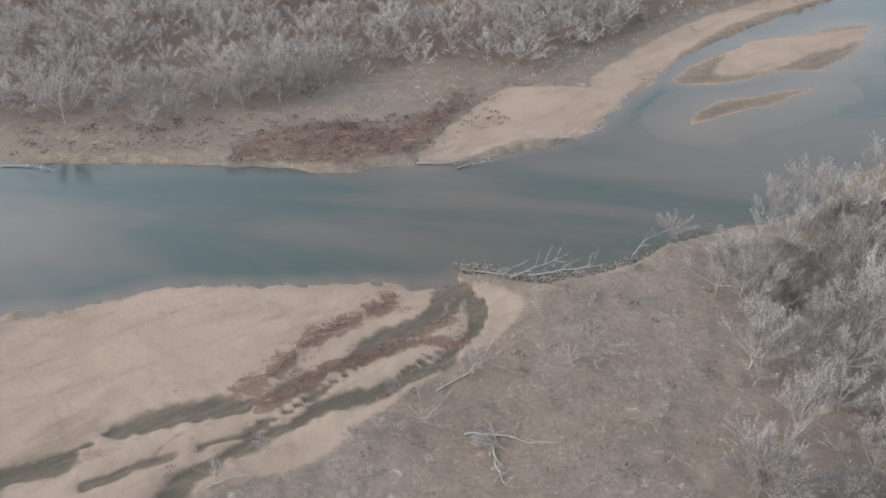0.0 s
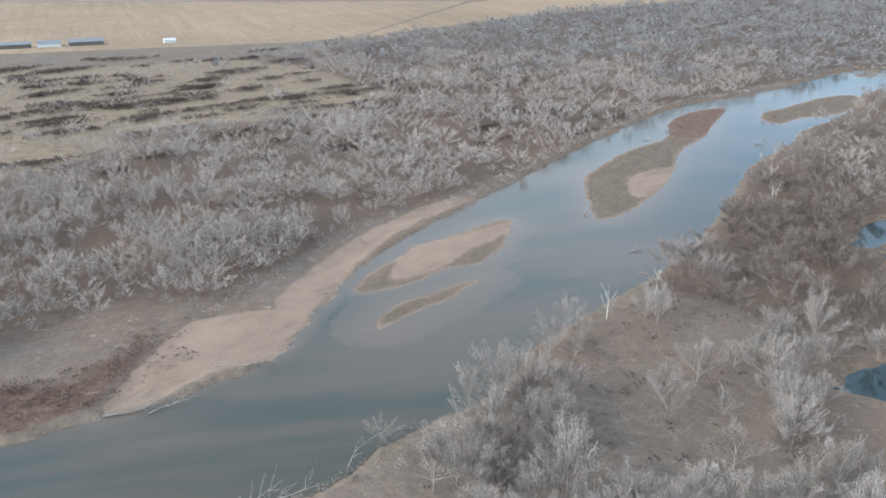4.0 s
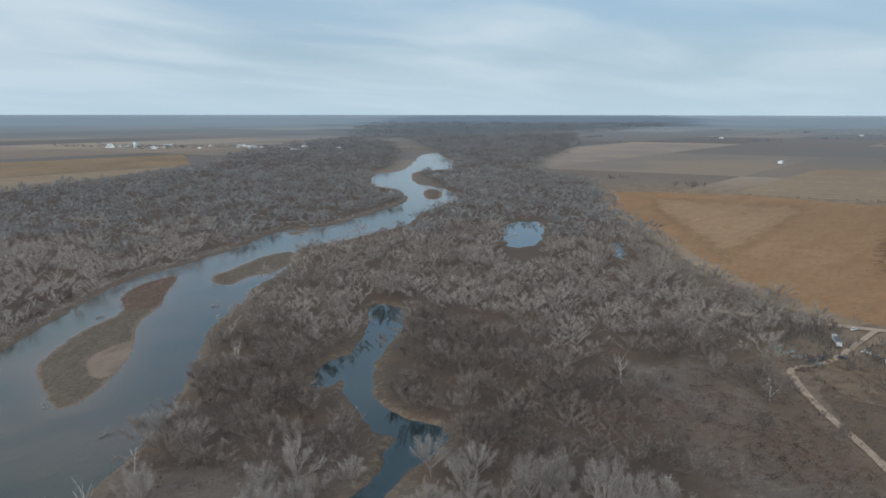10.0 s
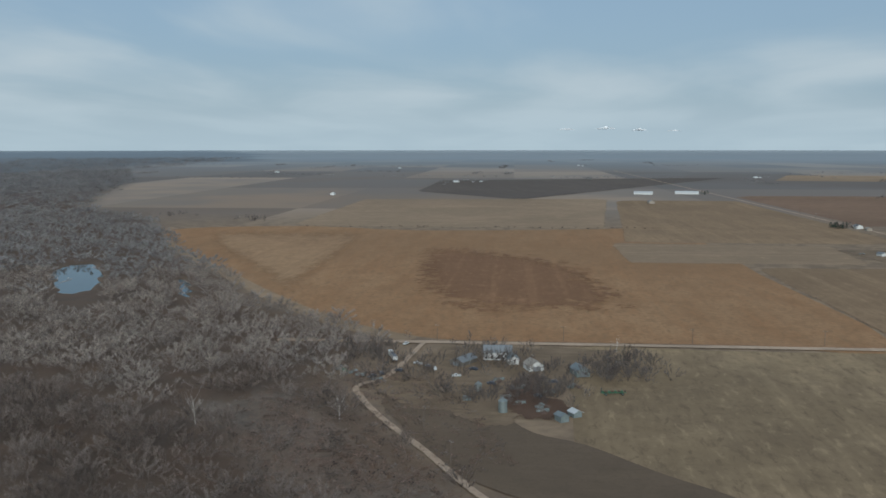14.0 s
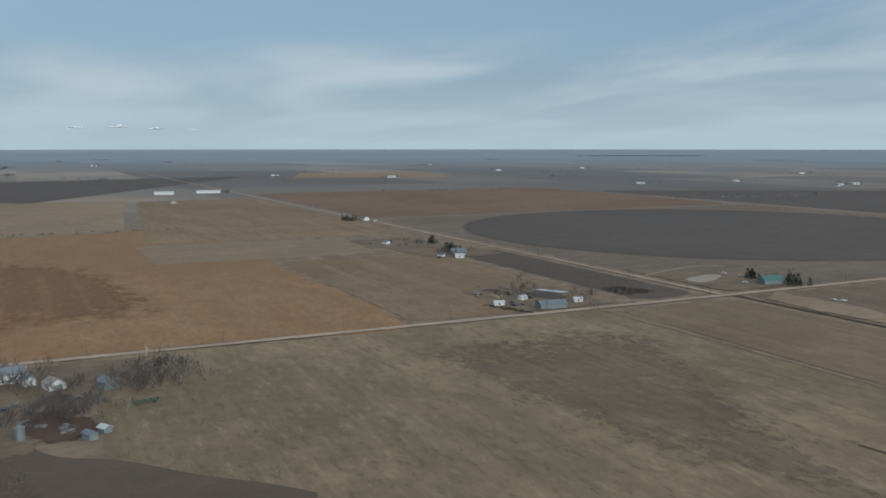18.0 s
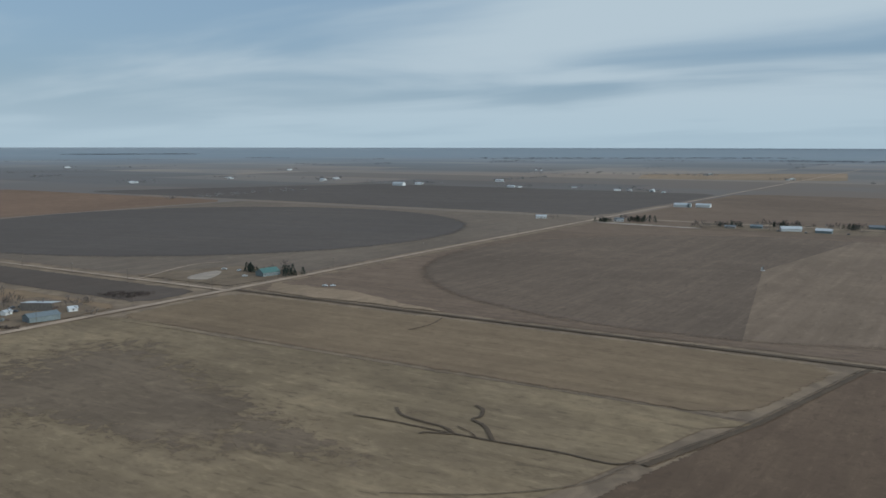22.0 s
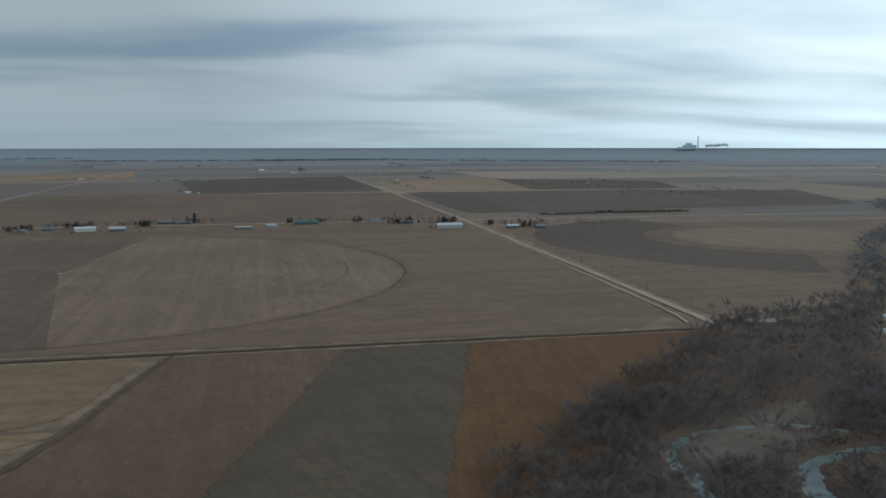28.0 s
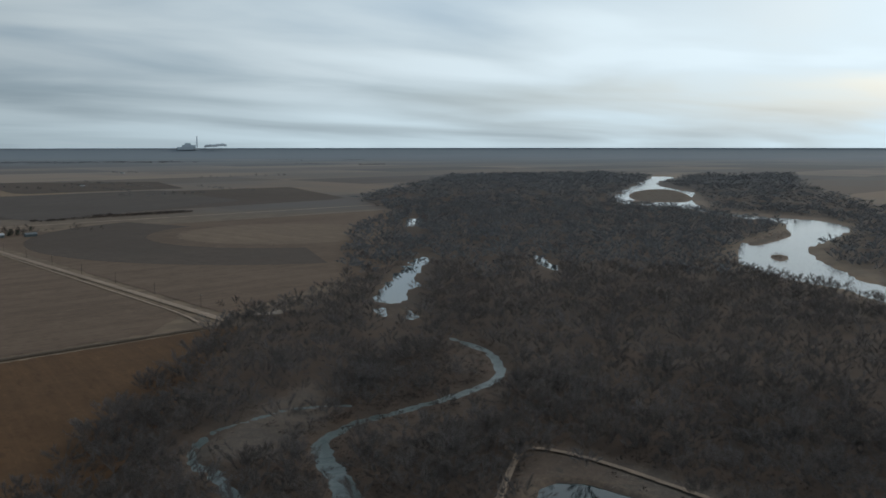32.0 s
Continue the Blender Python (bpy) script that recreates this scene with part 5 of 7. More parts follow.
def drum(bm, r0, r1, z0, z1, seg=20, x=0.0, y=0.0, axis="Z"):
    m = Matrix.Translation((x, y, (z0 + z1) / 2)) if axis == "Z" else Matrix.Translation((x, y, z0)) @ Matrix.Rotation(radians(90), 4, axis)
    bmesh.ops.create_cone(bm, cap_ends=True, segments=seg, radius1=r0, radius2=r1, depth=abs(z1 - z0), matrix=m)
    return bm


def lathe(profile, seg=24):
    """A turned body from rows of radius and height."""
    bm = bmesh.new()
    rings = [[bm.verts.new((r * math.cos(6.2832 * k / seg), r * math.sin(6.2832 * k / seg), z)) for k in range(seg)] for r, z in profile]
    for p, q in zip(rings, rings[1:]):
        for k in range(seg):
            bm.faces.new((p[k], p[(k + 1) % seg], q[(k + 1) % seg], q[k]))
    bm.faces.new(rings[0][::-1])
    bm.faces.new(rings[-1])
    return bm


def poly(bm, pts):
    vs = [bm.verts.new(p) for p in pts]
    return bm.faces.new(vs)


def slab(bm, a, b, c, d, t):
    """A sheet a-b-c-d with thickness t downwards."""
    top = [bm.verts.new(p) for p in (a, b, c, d)]
    low = [bm.verts.new((p[0], p[1], p[2] - t)) for p in (a, b, c, d)]
    bm.faces.new(top)
    bm.faces.new(low[::-1])
    for i in range(4):
        j = (i + 1) % 4
        bm.faces.new((top[i], low[i], low[j], top[j]))
    return bm


WHITE_WALL = plain("white_siding", (0.56, 0.56, 0.54), 0.6, vary=0.08, scale=0.7)
TEAL_WALL = plain("weathered_teal_siding", (0.16, 0.19, 0.19), 0.7, vary=0.15, scale=0.6)
TAN_WALL = plain("tan_siding", (0.30, 0.26, 0.21), 0.75, vary=0.15, scale=0.6)
DARK_WALL = plain("dark_weathered_boards", (0.13, 0.115, 0.10), 0.85, vary=0.2, scale=0.9)
GREY_ROOF = plain("grey_shingles", (0.17, 0.18, 0.19), 0.85, vary=0.2, scale=1.2)
BLUE_ROOF = plain("blue_grey_metal_roof", (0.145, 0.165, 0.172), 0.6, 0.1, vary=0.12, scale=0.5)
WHITE_ROOF = plain("white_metal_roof", (0.45, 0.455, 0.455), 0.4, 0.1, vary=0.06, scale=0.4)
TAN_ROOF = plain("tan_shingles", (0.27, 0.235, 0.20), 0.85, vary=0.2, scale=1.2)
GREEN_ROOF = plain("dark_green_roof", (0.06, 0.13, 0.115), 0.6, vary=0.15, scale=0.6)
BIN_STEEL = plain("galvanised_steel", (0.17, 0.195, 0.192), 0.5, 0.15, vary=0.15, scale=0.8)
GLASS_DARK = plain("dark_window_glass", (0.03, 0.035, 0.04), 0.08, vary=0.1)
RUST_METAL = plain("rusted_metal", (0.10, 0.062, 0.045), 0.85, vary=0.3, scale=1.5)
POLE_WOOD = plain("pole_wood", (0.13, 0.10, 0.08), 0.9, vary=0.2, scale=2.0)
TYRE = plain("tyre_rubber", (0.02, 0.02, 0.02), 0.9, vary=0.1)
WHITE_PAINT = plain("white_vehicle_paint", (0.5, 0.5, 0.49), 0.3, vary=0.05)
GREEN_PAINT = plain("green_machine_paint", (0.03, 0.10, 0.05), 0.45, vary=0.1)
DARK_PAINT = plain("dark_vehicle_paint", (0.04, 0.045, 0.06), 0.3, vary=0.1)
CONIFER = bark("cedar_needles", (0.035, 0.055, 0.04), (0.018, 0.028, 0.022), (0.05, 0.06, 0.045))
HAY = plain("weathered_hay", (0.38, 0.29, 0.16), 0.95, vary=0.25, scale=2.0)
CONCRETE = plain("pale_concrete", (0.50, 0.50, 0.49), 0.85, vary=0.12, scale=0.3)
GRAVEL_PALE = soil("pale_yard_gravel", (0.30, 0.245, 0.195), (0.26, 0.21, 0.17), (0.34, 0.28, 0.225), patch=0.08, grain=0.9)


def gable(name, length, width, wall_h, roof_h, wall, roof, label, category, windows=0, big_door=False, chimney=False, porch=False):
    """A gabled building, ridge along x: walls, two roof slopes, windows, doors."""
    t = thing(name, label, category)
    a, b = length / 2, width / 2
    bm = bmesh.new()
    box(bm, -a, -b, -0.4, a, b, wall_h)
    for s in (-1, 1):
        x0, x1 = s * a, s * (a - 0.15)
        f = [(x0, -b, wall_h), (x0, b, wall_h), (x0, 0, wall_h + roof_h)]
        g_ = [(x1, -b, wall_h), (x1, b, wall_h), (x1, 0, wall_h + roof_h)]
        poly(bm, f)
        poly(bm, g_[::-1])
    part("wall", bm, wall, t)
    o = 0.45
    drop = roof_h * o / b
    for s in (-1, 1):
        bm = bmesh.new()
        slab(bm, (-a - o, s * (b + o), wall_h - drop + 0.22), (a + o, s * (b + o), wall_h - drop + 0.22), (a + o, 0, wall_h + roof_h + 0.22), (-a - o, 0, wall_h + roof_h + 0.22), 0.18)
        part("roof", bm, roof, t)
    for k in range(windows):
        for s in (-1, 1):
            x = -a + length * (k + 0.5) / windows
            win = part("window", box(bmesh.new(), x - 0.55, s * b - 0.06, 1.0, x + 0.55, s * b + 0.06, 2.2), GLASS_DARK, t)
            bm = bmesh.new()
            for q in ((x - 0.65, 0.9, x + 0.65, 1.0), (x - 0.65, 2.2, x + 0.65, 2.3), (x - 0.65, 1.0, x - 0.55, 2.2), (x + 0.55, 1.0, x + 0.65, 2.2)):
                box(bm, q[0], s * b - 0.09, q[1], q[2], s * b + 0.09, q[3])
            part("window_frame", bm, WHITE_WALL, win)
    if windows:
        d = part("door", box(bmesh.new(), -0.48, -b - 0.07, 0, 0.48, -b + 0.05, 2.05), DARK_WALL, t)
        part("door_handle", box(bmesh.new(), 0.34, -b - 0.13, 0.95, 0.42, -b - 0.07, 1.05), BIN_STEEL, d)
    if big_door:
        for s in (-1, 1):
            part("sliding_door", box(bmesh.new(), a - 0.02, min(0.03 * s, s * width * 0.26), 0, a + 0.1, max(0.03 * s, s * width * 0.26), min(wall_h * 0.85, 4.2)), GREY_ROOF, t)
    if chimney:
        part("chimney", box(bmesh.new(), a * 0.4, -0.35, wall_h, a * 0.4 + 0.6, 0.35, wall_h + roof_h + 1.1), RUST_METAL, t)
    if porch:
        bm = slab(bmesh.new(), (-a * 0.6, -b - 2.2, wall_h - 0.5), (a * 0.6, -b - 2.2, wall_h - 0.5), (a * 0.6, -b, wall_h - 0.1), (-a * 0.6, -b, wall_h - 0.1), 0.15)
        part("porch_roof", bm, roof, t)
        for x in (-a * 0.57, 0, a * 0.57):
            part("porch_post", box(bmesh.new(), x - 0.08, -b - 2.1, 0, x + 0.08, -b - 1.94, wall_h - 0.6), WHITE_WALL, t)
    return t


def open_shed(length, width, height, label):
    t = thing("open_shed", label, "shed")
    a, b = length / 2, width / 2
    bm = slab(bmesh.new(), (-a, -b, height), (a, -b, height), (a, b, height + 1.4), (-a, b, height + 1.4), 0.2)
    part("roof", bm, WHITE_ROOF, t)
    part("back_wall", box(bmesh.new(), -a, b - 0.15, 0, a, b, height + 1.1), DARK_WALL, t)
    for k in range(5):
        x = -a + 0.3 + (length - 0.6) * k / 4
        part("post", box(bmesh.new(), x - 0.12, -b + 0.1, 0, x + 0.12, -b + 0.34, height), POLE_WOOD, t)
    for k in range(7):
        part("stored_crate", box(bmesh.new(), -a + 1 + k * length / 8, -b + 2.5, 0, -a + 2.6 + k * length / 8, b - 1.5, 1.3 + 0.5 * (k % 3), 0.05), (RUST_METAL, DARK_WALL, GREEN_PAINT)[k % 3], t)
    return t


def grain_bin(radius, height, label):
    t = thing("grain_bin", label, "grain bin")
    h = int(height / 0.9) * 0.9
    bm = lathe([(radius + 0.06 * (k % 2), 0.45 * k) for k in range(int(h / 0.45) + 1)], 24)
    part("wall", bm, BIN_STEEL, t)
    roof = part("roof", drum(bmesh.new(), radius + 0.2, 0.35, h, h + radius * 0.55, 24), BIN_STEEL, t)
    part("cap", drum(bmesh.new(), 0.42, 0.3, h + radius * 0.55, h + radius * 0.55 + 0.4, 12), GREY_ROOF, roof)
    bm = bmesh.new()
    for y in (-0.25, 0.25):
        box(bm, radius + 0.08, y - 0.03, 0, radius + 0.14, y + 0.03, h)
    for k in range(int(h / 0.4)):
        box(bm, radius + 0.09, -0.25, 0.4 * k, radius + 0.13, 0.25, 0.4 * k + 0.04)
    part("ladder", bm, GREY_ROOF, t)
    part("hatch", box(bmesh.new(), -0.5, -radius - 0.12, 0.3, 0.5, -radius + 0.1, 1.9), GREY_ROOF, t)
    return t


def silo(radius, height, mat, label):
    t = thing("silo", label, "silo")
    bm = lathe([(radius + (0.07 if k % 4 == 2 else 0.0), height * k / 40) for k in range(41)], 24)
    part("wall", bm, mat, t)
    bm = bmesh.new()
    bmesh.ops.create_uvsphere(bm, u_segments=20, v_segments=8, radius=radius, matrix=Matrix.Translation((0, 0, height)) @ Matrix.Diagonal((1, 1, 0.55, 1)))
    part("dome", bm, BIN_STEEL, t)
    part("chute", box(bmesh.new(), radius, -0.4, 0, radius + 0.7, 0.4, height), GREY_ROOF, t)
    return t


def wheel_at(t, x, y, r, w=0.3):
    ty = part("wheel", drum(bmesh.new(), r, r, 0, w, 14, axis="X"), TYRE, t)
    ty.matrix_basis = Matrix.Translation((x, y, r))
    part("rim", drum(bmesh.new(), r * 0.55, r * 0.5, 0, w + 0.06, 10, axis="X"), BIN_STEEL, ty)


def truck(label):
    """A tractor unit with a long low trailer."""
    t = thing("semi_truck", label, "truck")
    part("trailer_body", box(bmesh.new(), -12, -1.25, 1.15, 0, 1.25, 3.1, 0.1), WHITE_PAINT, t)
    part("trailer_load", box(bmesh.new(), -11.4, -1.0, 3.1, -0.6, 1.0, 3.45, 0.15), DARK_PAINT, t, "dark tarpaulin over the load")
    part("chassis", box(bmesh.new(), -11.5, -0.5, 0.75, 6.0, 0.5, 1.12), DARK_PAINT, t)
    cab = part("cab", box(bmesh.new(), 1.4, -1.2, 0.9, 4.0, 1.2, 3.5, 0.25), WHITE_PAINT, t)
    part("windscreen", box(bmesh.new(), 3.96, -1.0, 2.3, 4.05, 1.0, 3.2), GLASS_DARK, cab)
    part("bonnet", box(bmesh.new(), 4.0, -1.0, 0.9, 5.9, 1.0, 2.1, 0.25), WHITE_PAINT, t)
    for x in (-10.5, -9.2, 1.2, 2.4, 5.0):
        for y in (-1.1, 1.1):
            wheel_at(t, x, y, 0.5)
    return t


def car(mat, label, pickup=False):
    t = thing("pickup_truck" if pickup else "car", label, "pickup truck" if pickup else "car")
    part("body", box(bmesh.new(), -2.4, -0.9, 0.4, 2.4, 0.9, 1.05, 0.12), mat, t)
    bm = box(bmesh.new(), -0.6 if pickup else -1.7, -0.8, 1.05, 1.1, 0.8, 1.65, 0.18)
    cab = part("cabin", bm, mat, t)
    part("windscreen", box(bmesh.new(), 1.02, -0.65, 1.12, 1.13, 0.65, 1.55), GLASS_DARK, cab)
    for s in (-1, 1):
        part("side_window", box(bmesh.new(), -0.4, s * 0.8 - 0.03, 1.12, 0.8, s * 0.8 + 0.03, 1.52), GLASS_DARK, cab)
        part("headlight", box(bmesh.new(), 2.36, s * 0.65 - 0.15, 0.7, 2.43, s * 0.65 + 0.15, 0.9), WHITE_WALL, t)
    for x in (-1.5, 1.5):
        for y in (-0.85, 0.85):
            wheel_at(t, x, y, 0.36, 0.24)
    return t


def implement(label):
    """A long folded farm implement on wheels."""
    t = thing("farm_implement", label, "farm machine")
    part("frame", box(bmesh.new(), -6, -0.3, 0.9, 6, 0.3, 1.3, 0.05), GREEN_PAINT, t)
    for k in range(8):
        x = -5.4 + 1.5 * k
        part("arm", box(bmesh.new(), x - 0.1, -1.6, 0.8, x + 0.1, 1.6, 1.0), GREEN_PAINT, t)
        part("hopper", box(bmesh.new(), x - 0.45, -0.5, 1.3, x + 0.45, 0.5, 2.0, 0.1), GREEN_PAINT if k % 2 else RUST_METAL, t)
    part("upright", box(bmesh.new(), 5.7, -0.2, 1.3, 6.0, 0.2, 3.4), DARK_PAINT, t)
    for x in (-4, 4):
        for y in (-1.4, 1.4):
            wheel_at(t, x, y, 0.6)
    return t


def utility_pole(label="weathered wooden utility pole with a crossarm"):
    t = thing("utility_pole", label, "utility pole", "poles along the road")
    part("pole", drum(bmesh.new(), 0.17, 0.11, -0.5, 9.5, 8), POLE_WOOD, t)
    arm = part("crossarm", box(bmesh.new(), -1.2, -0.06, 8.8, 1.2, 0.06, 8.95), POLE_WOOD, t)
    for x in (-1.1, -0.4, 0.4, 1.1):
        part("insulator", drum(bmesh.new(), 0.06, 0.04, 8.95, 9.15, 8, x), WHITE_WALL, arm)
    return t


def conifer(seed, height=7.0, spread=2.2):
    t = thing("cedar_tree", "dark green cedar in a farm windbreak", "tree", "windbreak cedars")
    rng = np.random.RandomState(seed)
    part("trunk", drum(bmesh.new(), 0.16, 0.05, -0.4, height * 0.95, 7), POLE_WOOD, t)
    tris = []
    for k in range(420):
        h = rng.rand() ** 0.8
        z = height * (0.08 + 0.92 * h)
        r = spread * (1 - h) ** 0.75 * rng.uniform(0.35, 1.1) * (1 + 0.25 * math.sin(5 * h * 6 + seed))
        az = rng.uniform(0, 6.283)
        p = np.array([r * math.cos(az), r * math.sin(az), z])
        d = np.array([math.cos(az), math.sin(az), rng.uniform(0.0, 0.9)]) * rng.uniform(0.3, 0.75)
        s = rng.normal(0, 1, 3)
        s = s / np.linalg.norm(s) * rng.uniform(0.18, 0.36)
        tris.append((p - s, p + s, p + d))
    tri_part("crown", tris, CONIFER, t)
    return t


def cottonwood(seed, height, spread, label, mat=None, limbs=12, per=8, width=0.05, subs=6, stem=0.42, grow=1.15, base=0.16, fill=64, name="cottonwood_tree", group="cottonwoods along the river"):
    t = thing(name, label, "tree", group)
    crown, wood = twigs(seed, height, spread, limbs, per, width, 3, lean=0.8, subs=subs, stem=stem, grow=grow, base=base, fan=0.013, fill=fill, airy=0.4)
    tri_part("trunk", wood, mat or BARK_NEAR, t)
    if len(crown):
        tri_part("crown", crown, mat or SPRAY_NEAR, t)
    return t


def log(a, b, r, label="bleached driftwood log on the bank", name="driftwood_log", group="driftwood logs", branches=3, seed=0):
    """A fallen bleached trunk with stubs of branches."""
    t = thing(name, label, "log", group)
    rng = np.random.RandomState(seed)
    a, b = np.array(a, float), np.array(b, float)
    tris = []

    def limb(p, q, r0, r1, sides=6):
        d = q - p
        u = np.cross(d, (0.1, 0.2, 0.97))
        u /= np.linalg.norm(u)
        w = np.cross(d, u)
        w /= np.linalg.norm(w)
        ring = [(math.cos(6.2832 * k / sides), math.sin(6.2832 * k / sides)) for k in range(sides)]
        for (c0, s0), (c1, s1) in zip(ring, ring[1:] + ring[:1]):
            e = [p + r0 * (u * c0 + w * s0), p + r0 * (u * c1 + w * s1), q + r1 * (u * c1 + w * s1), q + r1 * (u * c0 + w * s0)]
            out.append((e[0], e[1], e[2]))
            out.append((e[0], e[2], e[3]))

    out = tris
    # crooked trunk, thinning towards its top
    bend = np.cross(b - a, (0, 0, 1.0)) * rng.uniform(-0.09, 0.09)
    line = [a + (b - a) * s / 6 + bend * math.sin(math.pi * s / 6) + (rng.normal(0, 0.16, 3) * (1, 1, 0.4) if 0 < s < 6 else 0) for s in range(7)]
    for s in range(6):
        limb(line[s], line[s + 1], r * (1 - 0.13 * s), r * (1 - 0.13 * (s + 1)))
    tri_part("trunk", tris, DEAD_WOOD, t)
    ln = np.linalg.norm(b - a)
    for k in range(branches):
        out = []
        p = line[rng.randint(2, 7)]
        q = p + ((b - a) / ln * rng.uniform(0.3, 1) + rng.normal(0, 0.6, 3) * (1, 1, 0.5) + (0, 0, 0.25)) * ln * rng.uniform(0.12, 0.35)
        q[2] = max(q[2], -1.1)
        j = (p + q) / 2 + rng.normal(0, 0.05, 3) * ln * (1, 1, 0.4)
        limb(p, j, r * 0.4, r * 0.22, 4)
        limb(j, q, r * 0.22, r * 0.06, 4)
        for _ in range(5):
            s = p + (q - p) * rng.uniform(0.4, 1)
            e = s + (q - p) * rng.uniform(0.2, 0.5) + rng.normal(0, 0.25, 3) * ln * 0.08
            limb(s, e, r * 0.16, r * 0.03, 3)
        tri_part("branch", out, DEAD_WOOD, t)
    return t


# ---- river bank: single trees, dead trees, driftwood ----
TREE_LABEL = "bare pale grey cottonwood with fine upswept twigs"
MODELS = [cottonwood(200 + k, 10.0 + 0.9 * k, 1.0 + 0.2 * (k % 3), TREE_LABEL) for k in range(8)]
BUSHY = [cottonwood(230 + k, 6.0 + k, 1.7, "bare grey many-stemmed willow thicket", limbs=14, per=8, width=0.05, subs=5, stem=0.22, grow=1.5, base=0.02, fill=56, name="willow_thicket", group="willow thickets on the bank") for k in range(3)]


def near_trees():
    spots = []
    for zone, seed in ((NORTH_WOOD, 101), (SOUTH_WOOD, 102)):
        x, y, rng = seed_points(zone, 0, 265, 7.6 if zone is NORTH_WOOD else 8.4, seed)
        spots += list(zip(x, y))
    rng = random.Random(5)
    for i, (x, y) in enumerate(spots):
        src = BUSHY[i % 3] if rng.random() < 0.28 else MODELS[rng.randrange(8)]
        put_copy(src, x, y, rng.uniform(0, 360), -0.3, rng.uniform(0.8, 1.2), rng.uniform(0.85, 1.15))


near_trees()


def bank_groves():
    """Tight clumps of cottonwood on the near bank."""
    rng = random.Random(31)
    for x, y, n, wide in ((78, 173, 3, 4.0), (90, 174, 3, 4.0), (94, 163, 2, 4.0), (64, 154, 2, 3.0), (68, 143, 2, 3.5), (76, 148, 2, 3.0), (84, 155, 2, 3.5), (69, 128, 2, 3.5), (79, 130, 2, 4.0), (72, 114, 3, 4.0), (52, 100, 2, 3.0),
                          (70, 102, 3, 4.0), (82, 104, 3, 5.0), (118, 197, 3, 4.0), (128, 204, 2, 3.0), (128, 162, 1, 1.5), (156, 208, 2, 2.5), (190, 240, 3, 6.0), (205, 246, 3, 6.0), (166, 175, 2, 4.0), (162, 155, 2, 4.0), (148, 138, 2, 4.0)):
        for _ in range(n):
            src = BUSHY[rng.randrange(3)] if rng.random() < 0.3 else MODELS[rng.randrange(8)]
            put_copy(src, x + rng.gauss(0, wide), y + rng.gauss(0, wide), rng.uniform(0, 360), -0.3, rng.uniform(0.6, 0.95), rng.uniform(0.85, 1.1))


bank_groves()
# the models themselves stand at marked places on the bank
for _m, (_x, _y) in zip(MODELS, ((77, 160), (86, 172), (70, 148), (84, 150), (96, 163), (124, 156), (155, 205), (62, 128))):
    put(_m, _x, _y, 40 * _x, -0.3)
for _m, (_x, _y) in zip(BUSHY, ((55, 176), (30, 132), (-3, 113))):
    put(_m, _x, _y, 17 * _x, -0.4)

# saplings and small willows on the edge of the sand
for _k, (_x, _y, _s) in enumerate([(-16, 109, 0.45), (-31, 106, 0.4), (-9, 110, 0.5), (-9, 120, 0.42), (-38, 100, 0.4), (25, 129, 0.55), (30, 129, 0.55), (6, 126, 0.4), (55, 174, 0.7), (28, 151, 0.45)]):
    put_copy(MODELS[_k % 8] if _s < 0.5 else BUSHY[_k % 3], _x, _y, 77 * _k, -0.3, _s, 1.0)

# a dead tree blown over in the grass
_f = put_copy(MODELS[2], 26, 101, 0)
_f.matrix_basis = Matrix.Translation((11, 106, 0.5)) @ Matrix.Diagonal((1, 1, 0.35, 1)) @ Matrix.Rotation(radians(155), 4, "Z") @ Matrix.Rotation(radians(82), 4, "Y") @ Matrix.Scale(0.6, 4)
tagged(_f, "grey fallen cottonwood with its whole crown of twigs", "fallen tree", "fallen trees")
_f.name = "fallen_tree"
PALE_SNAG = plain("barkless_white_wood", (0.52, 0.48, 0.43), 0.85, vary=0.15, scale=1.0)
DEAD_TREE = cottonwood(300, 13.0, 0.8, "dead barkless white cottonwood standing alone", PALE_SNAG, 7, 3, 0.10, 0, 0.55, 1.0, 0.25, 0, "dead_tree", "standing dead trees")
put(DEAD_TREE, 143, 215, 20, -0.3)
for _x, _y, _t, _s in ((281, 295, 80, 1.0), (170, 227, 140, 0.85), (346, 132, 200, 1.3), (284, 300, 250, 0.9), (356, 73, 300, 1.0), (142, 158, 10, 0.6), (487, -58, 60, 0.9)):
    put_copy(DEAD_TREE, _x, _y, _t, -0.3, _s)

LOGS = [((4, 162), (16, 158), 0.3), ((15, 157), (27, 164), 0.35), ((19, 158), (36, 161), 0.32), ((34, 152), (31, 146), 0.25), ((-7, 212), (7, 213), 0.35), ((4, 209), (13, 212), 0.3),
        ((23, 226), (40, 227), 0.35), ((-120, 210), (-104, 207), 0.3), ((-1, 121), (9, 132), 0.3), ((4, 110), (15, 107), 0.35), ((9, 107), (10, 99), 0.3), ((63, 138), (67, 133), 0.3), ((-39, 98), (-33, 100), 0.25),
        ((300, 427), (307, 429), 0.35), ((185, 266), (192, 268), 0.35), ((355, 394), (364, 397), 0.4), ((193, 311), (196, 318), 0.3), ((258, 157), (266, 160), 0.25), ((350, 126), (358, 128), 0.25), ((22, 227), (30, 225), 0.2), ((-2, 213), (5, 216), 0.2), ((44, 166), (52, 174), 0.25)]
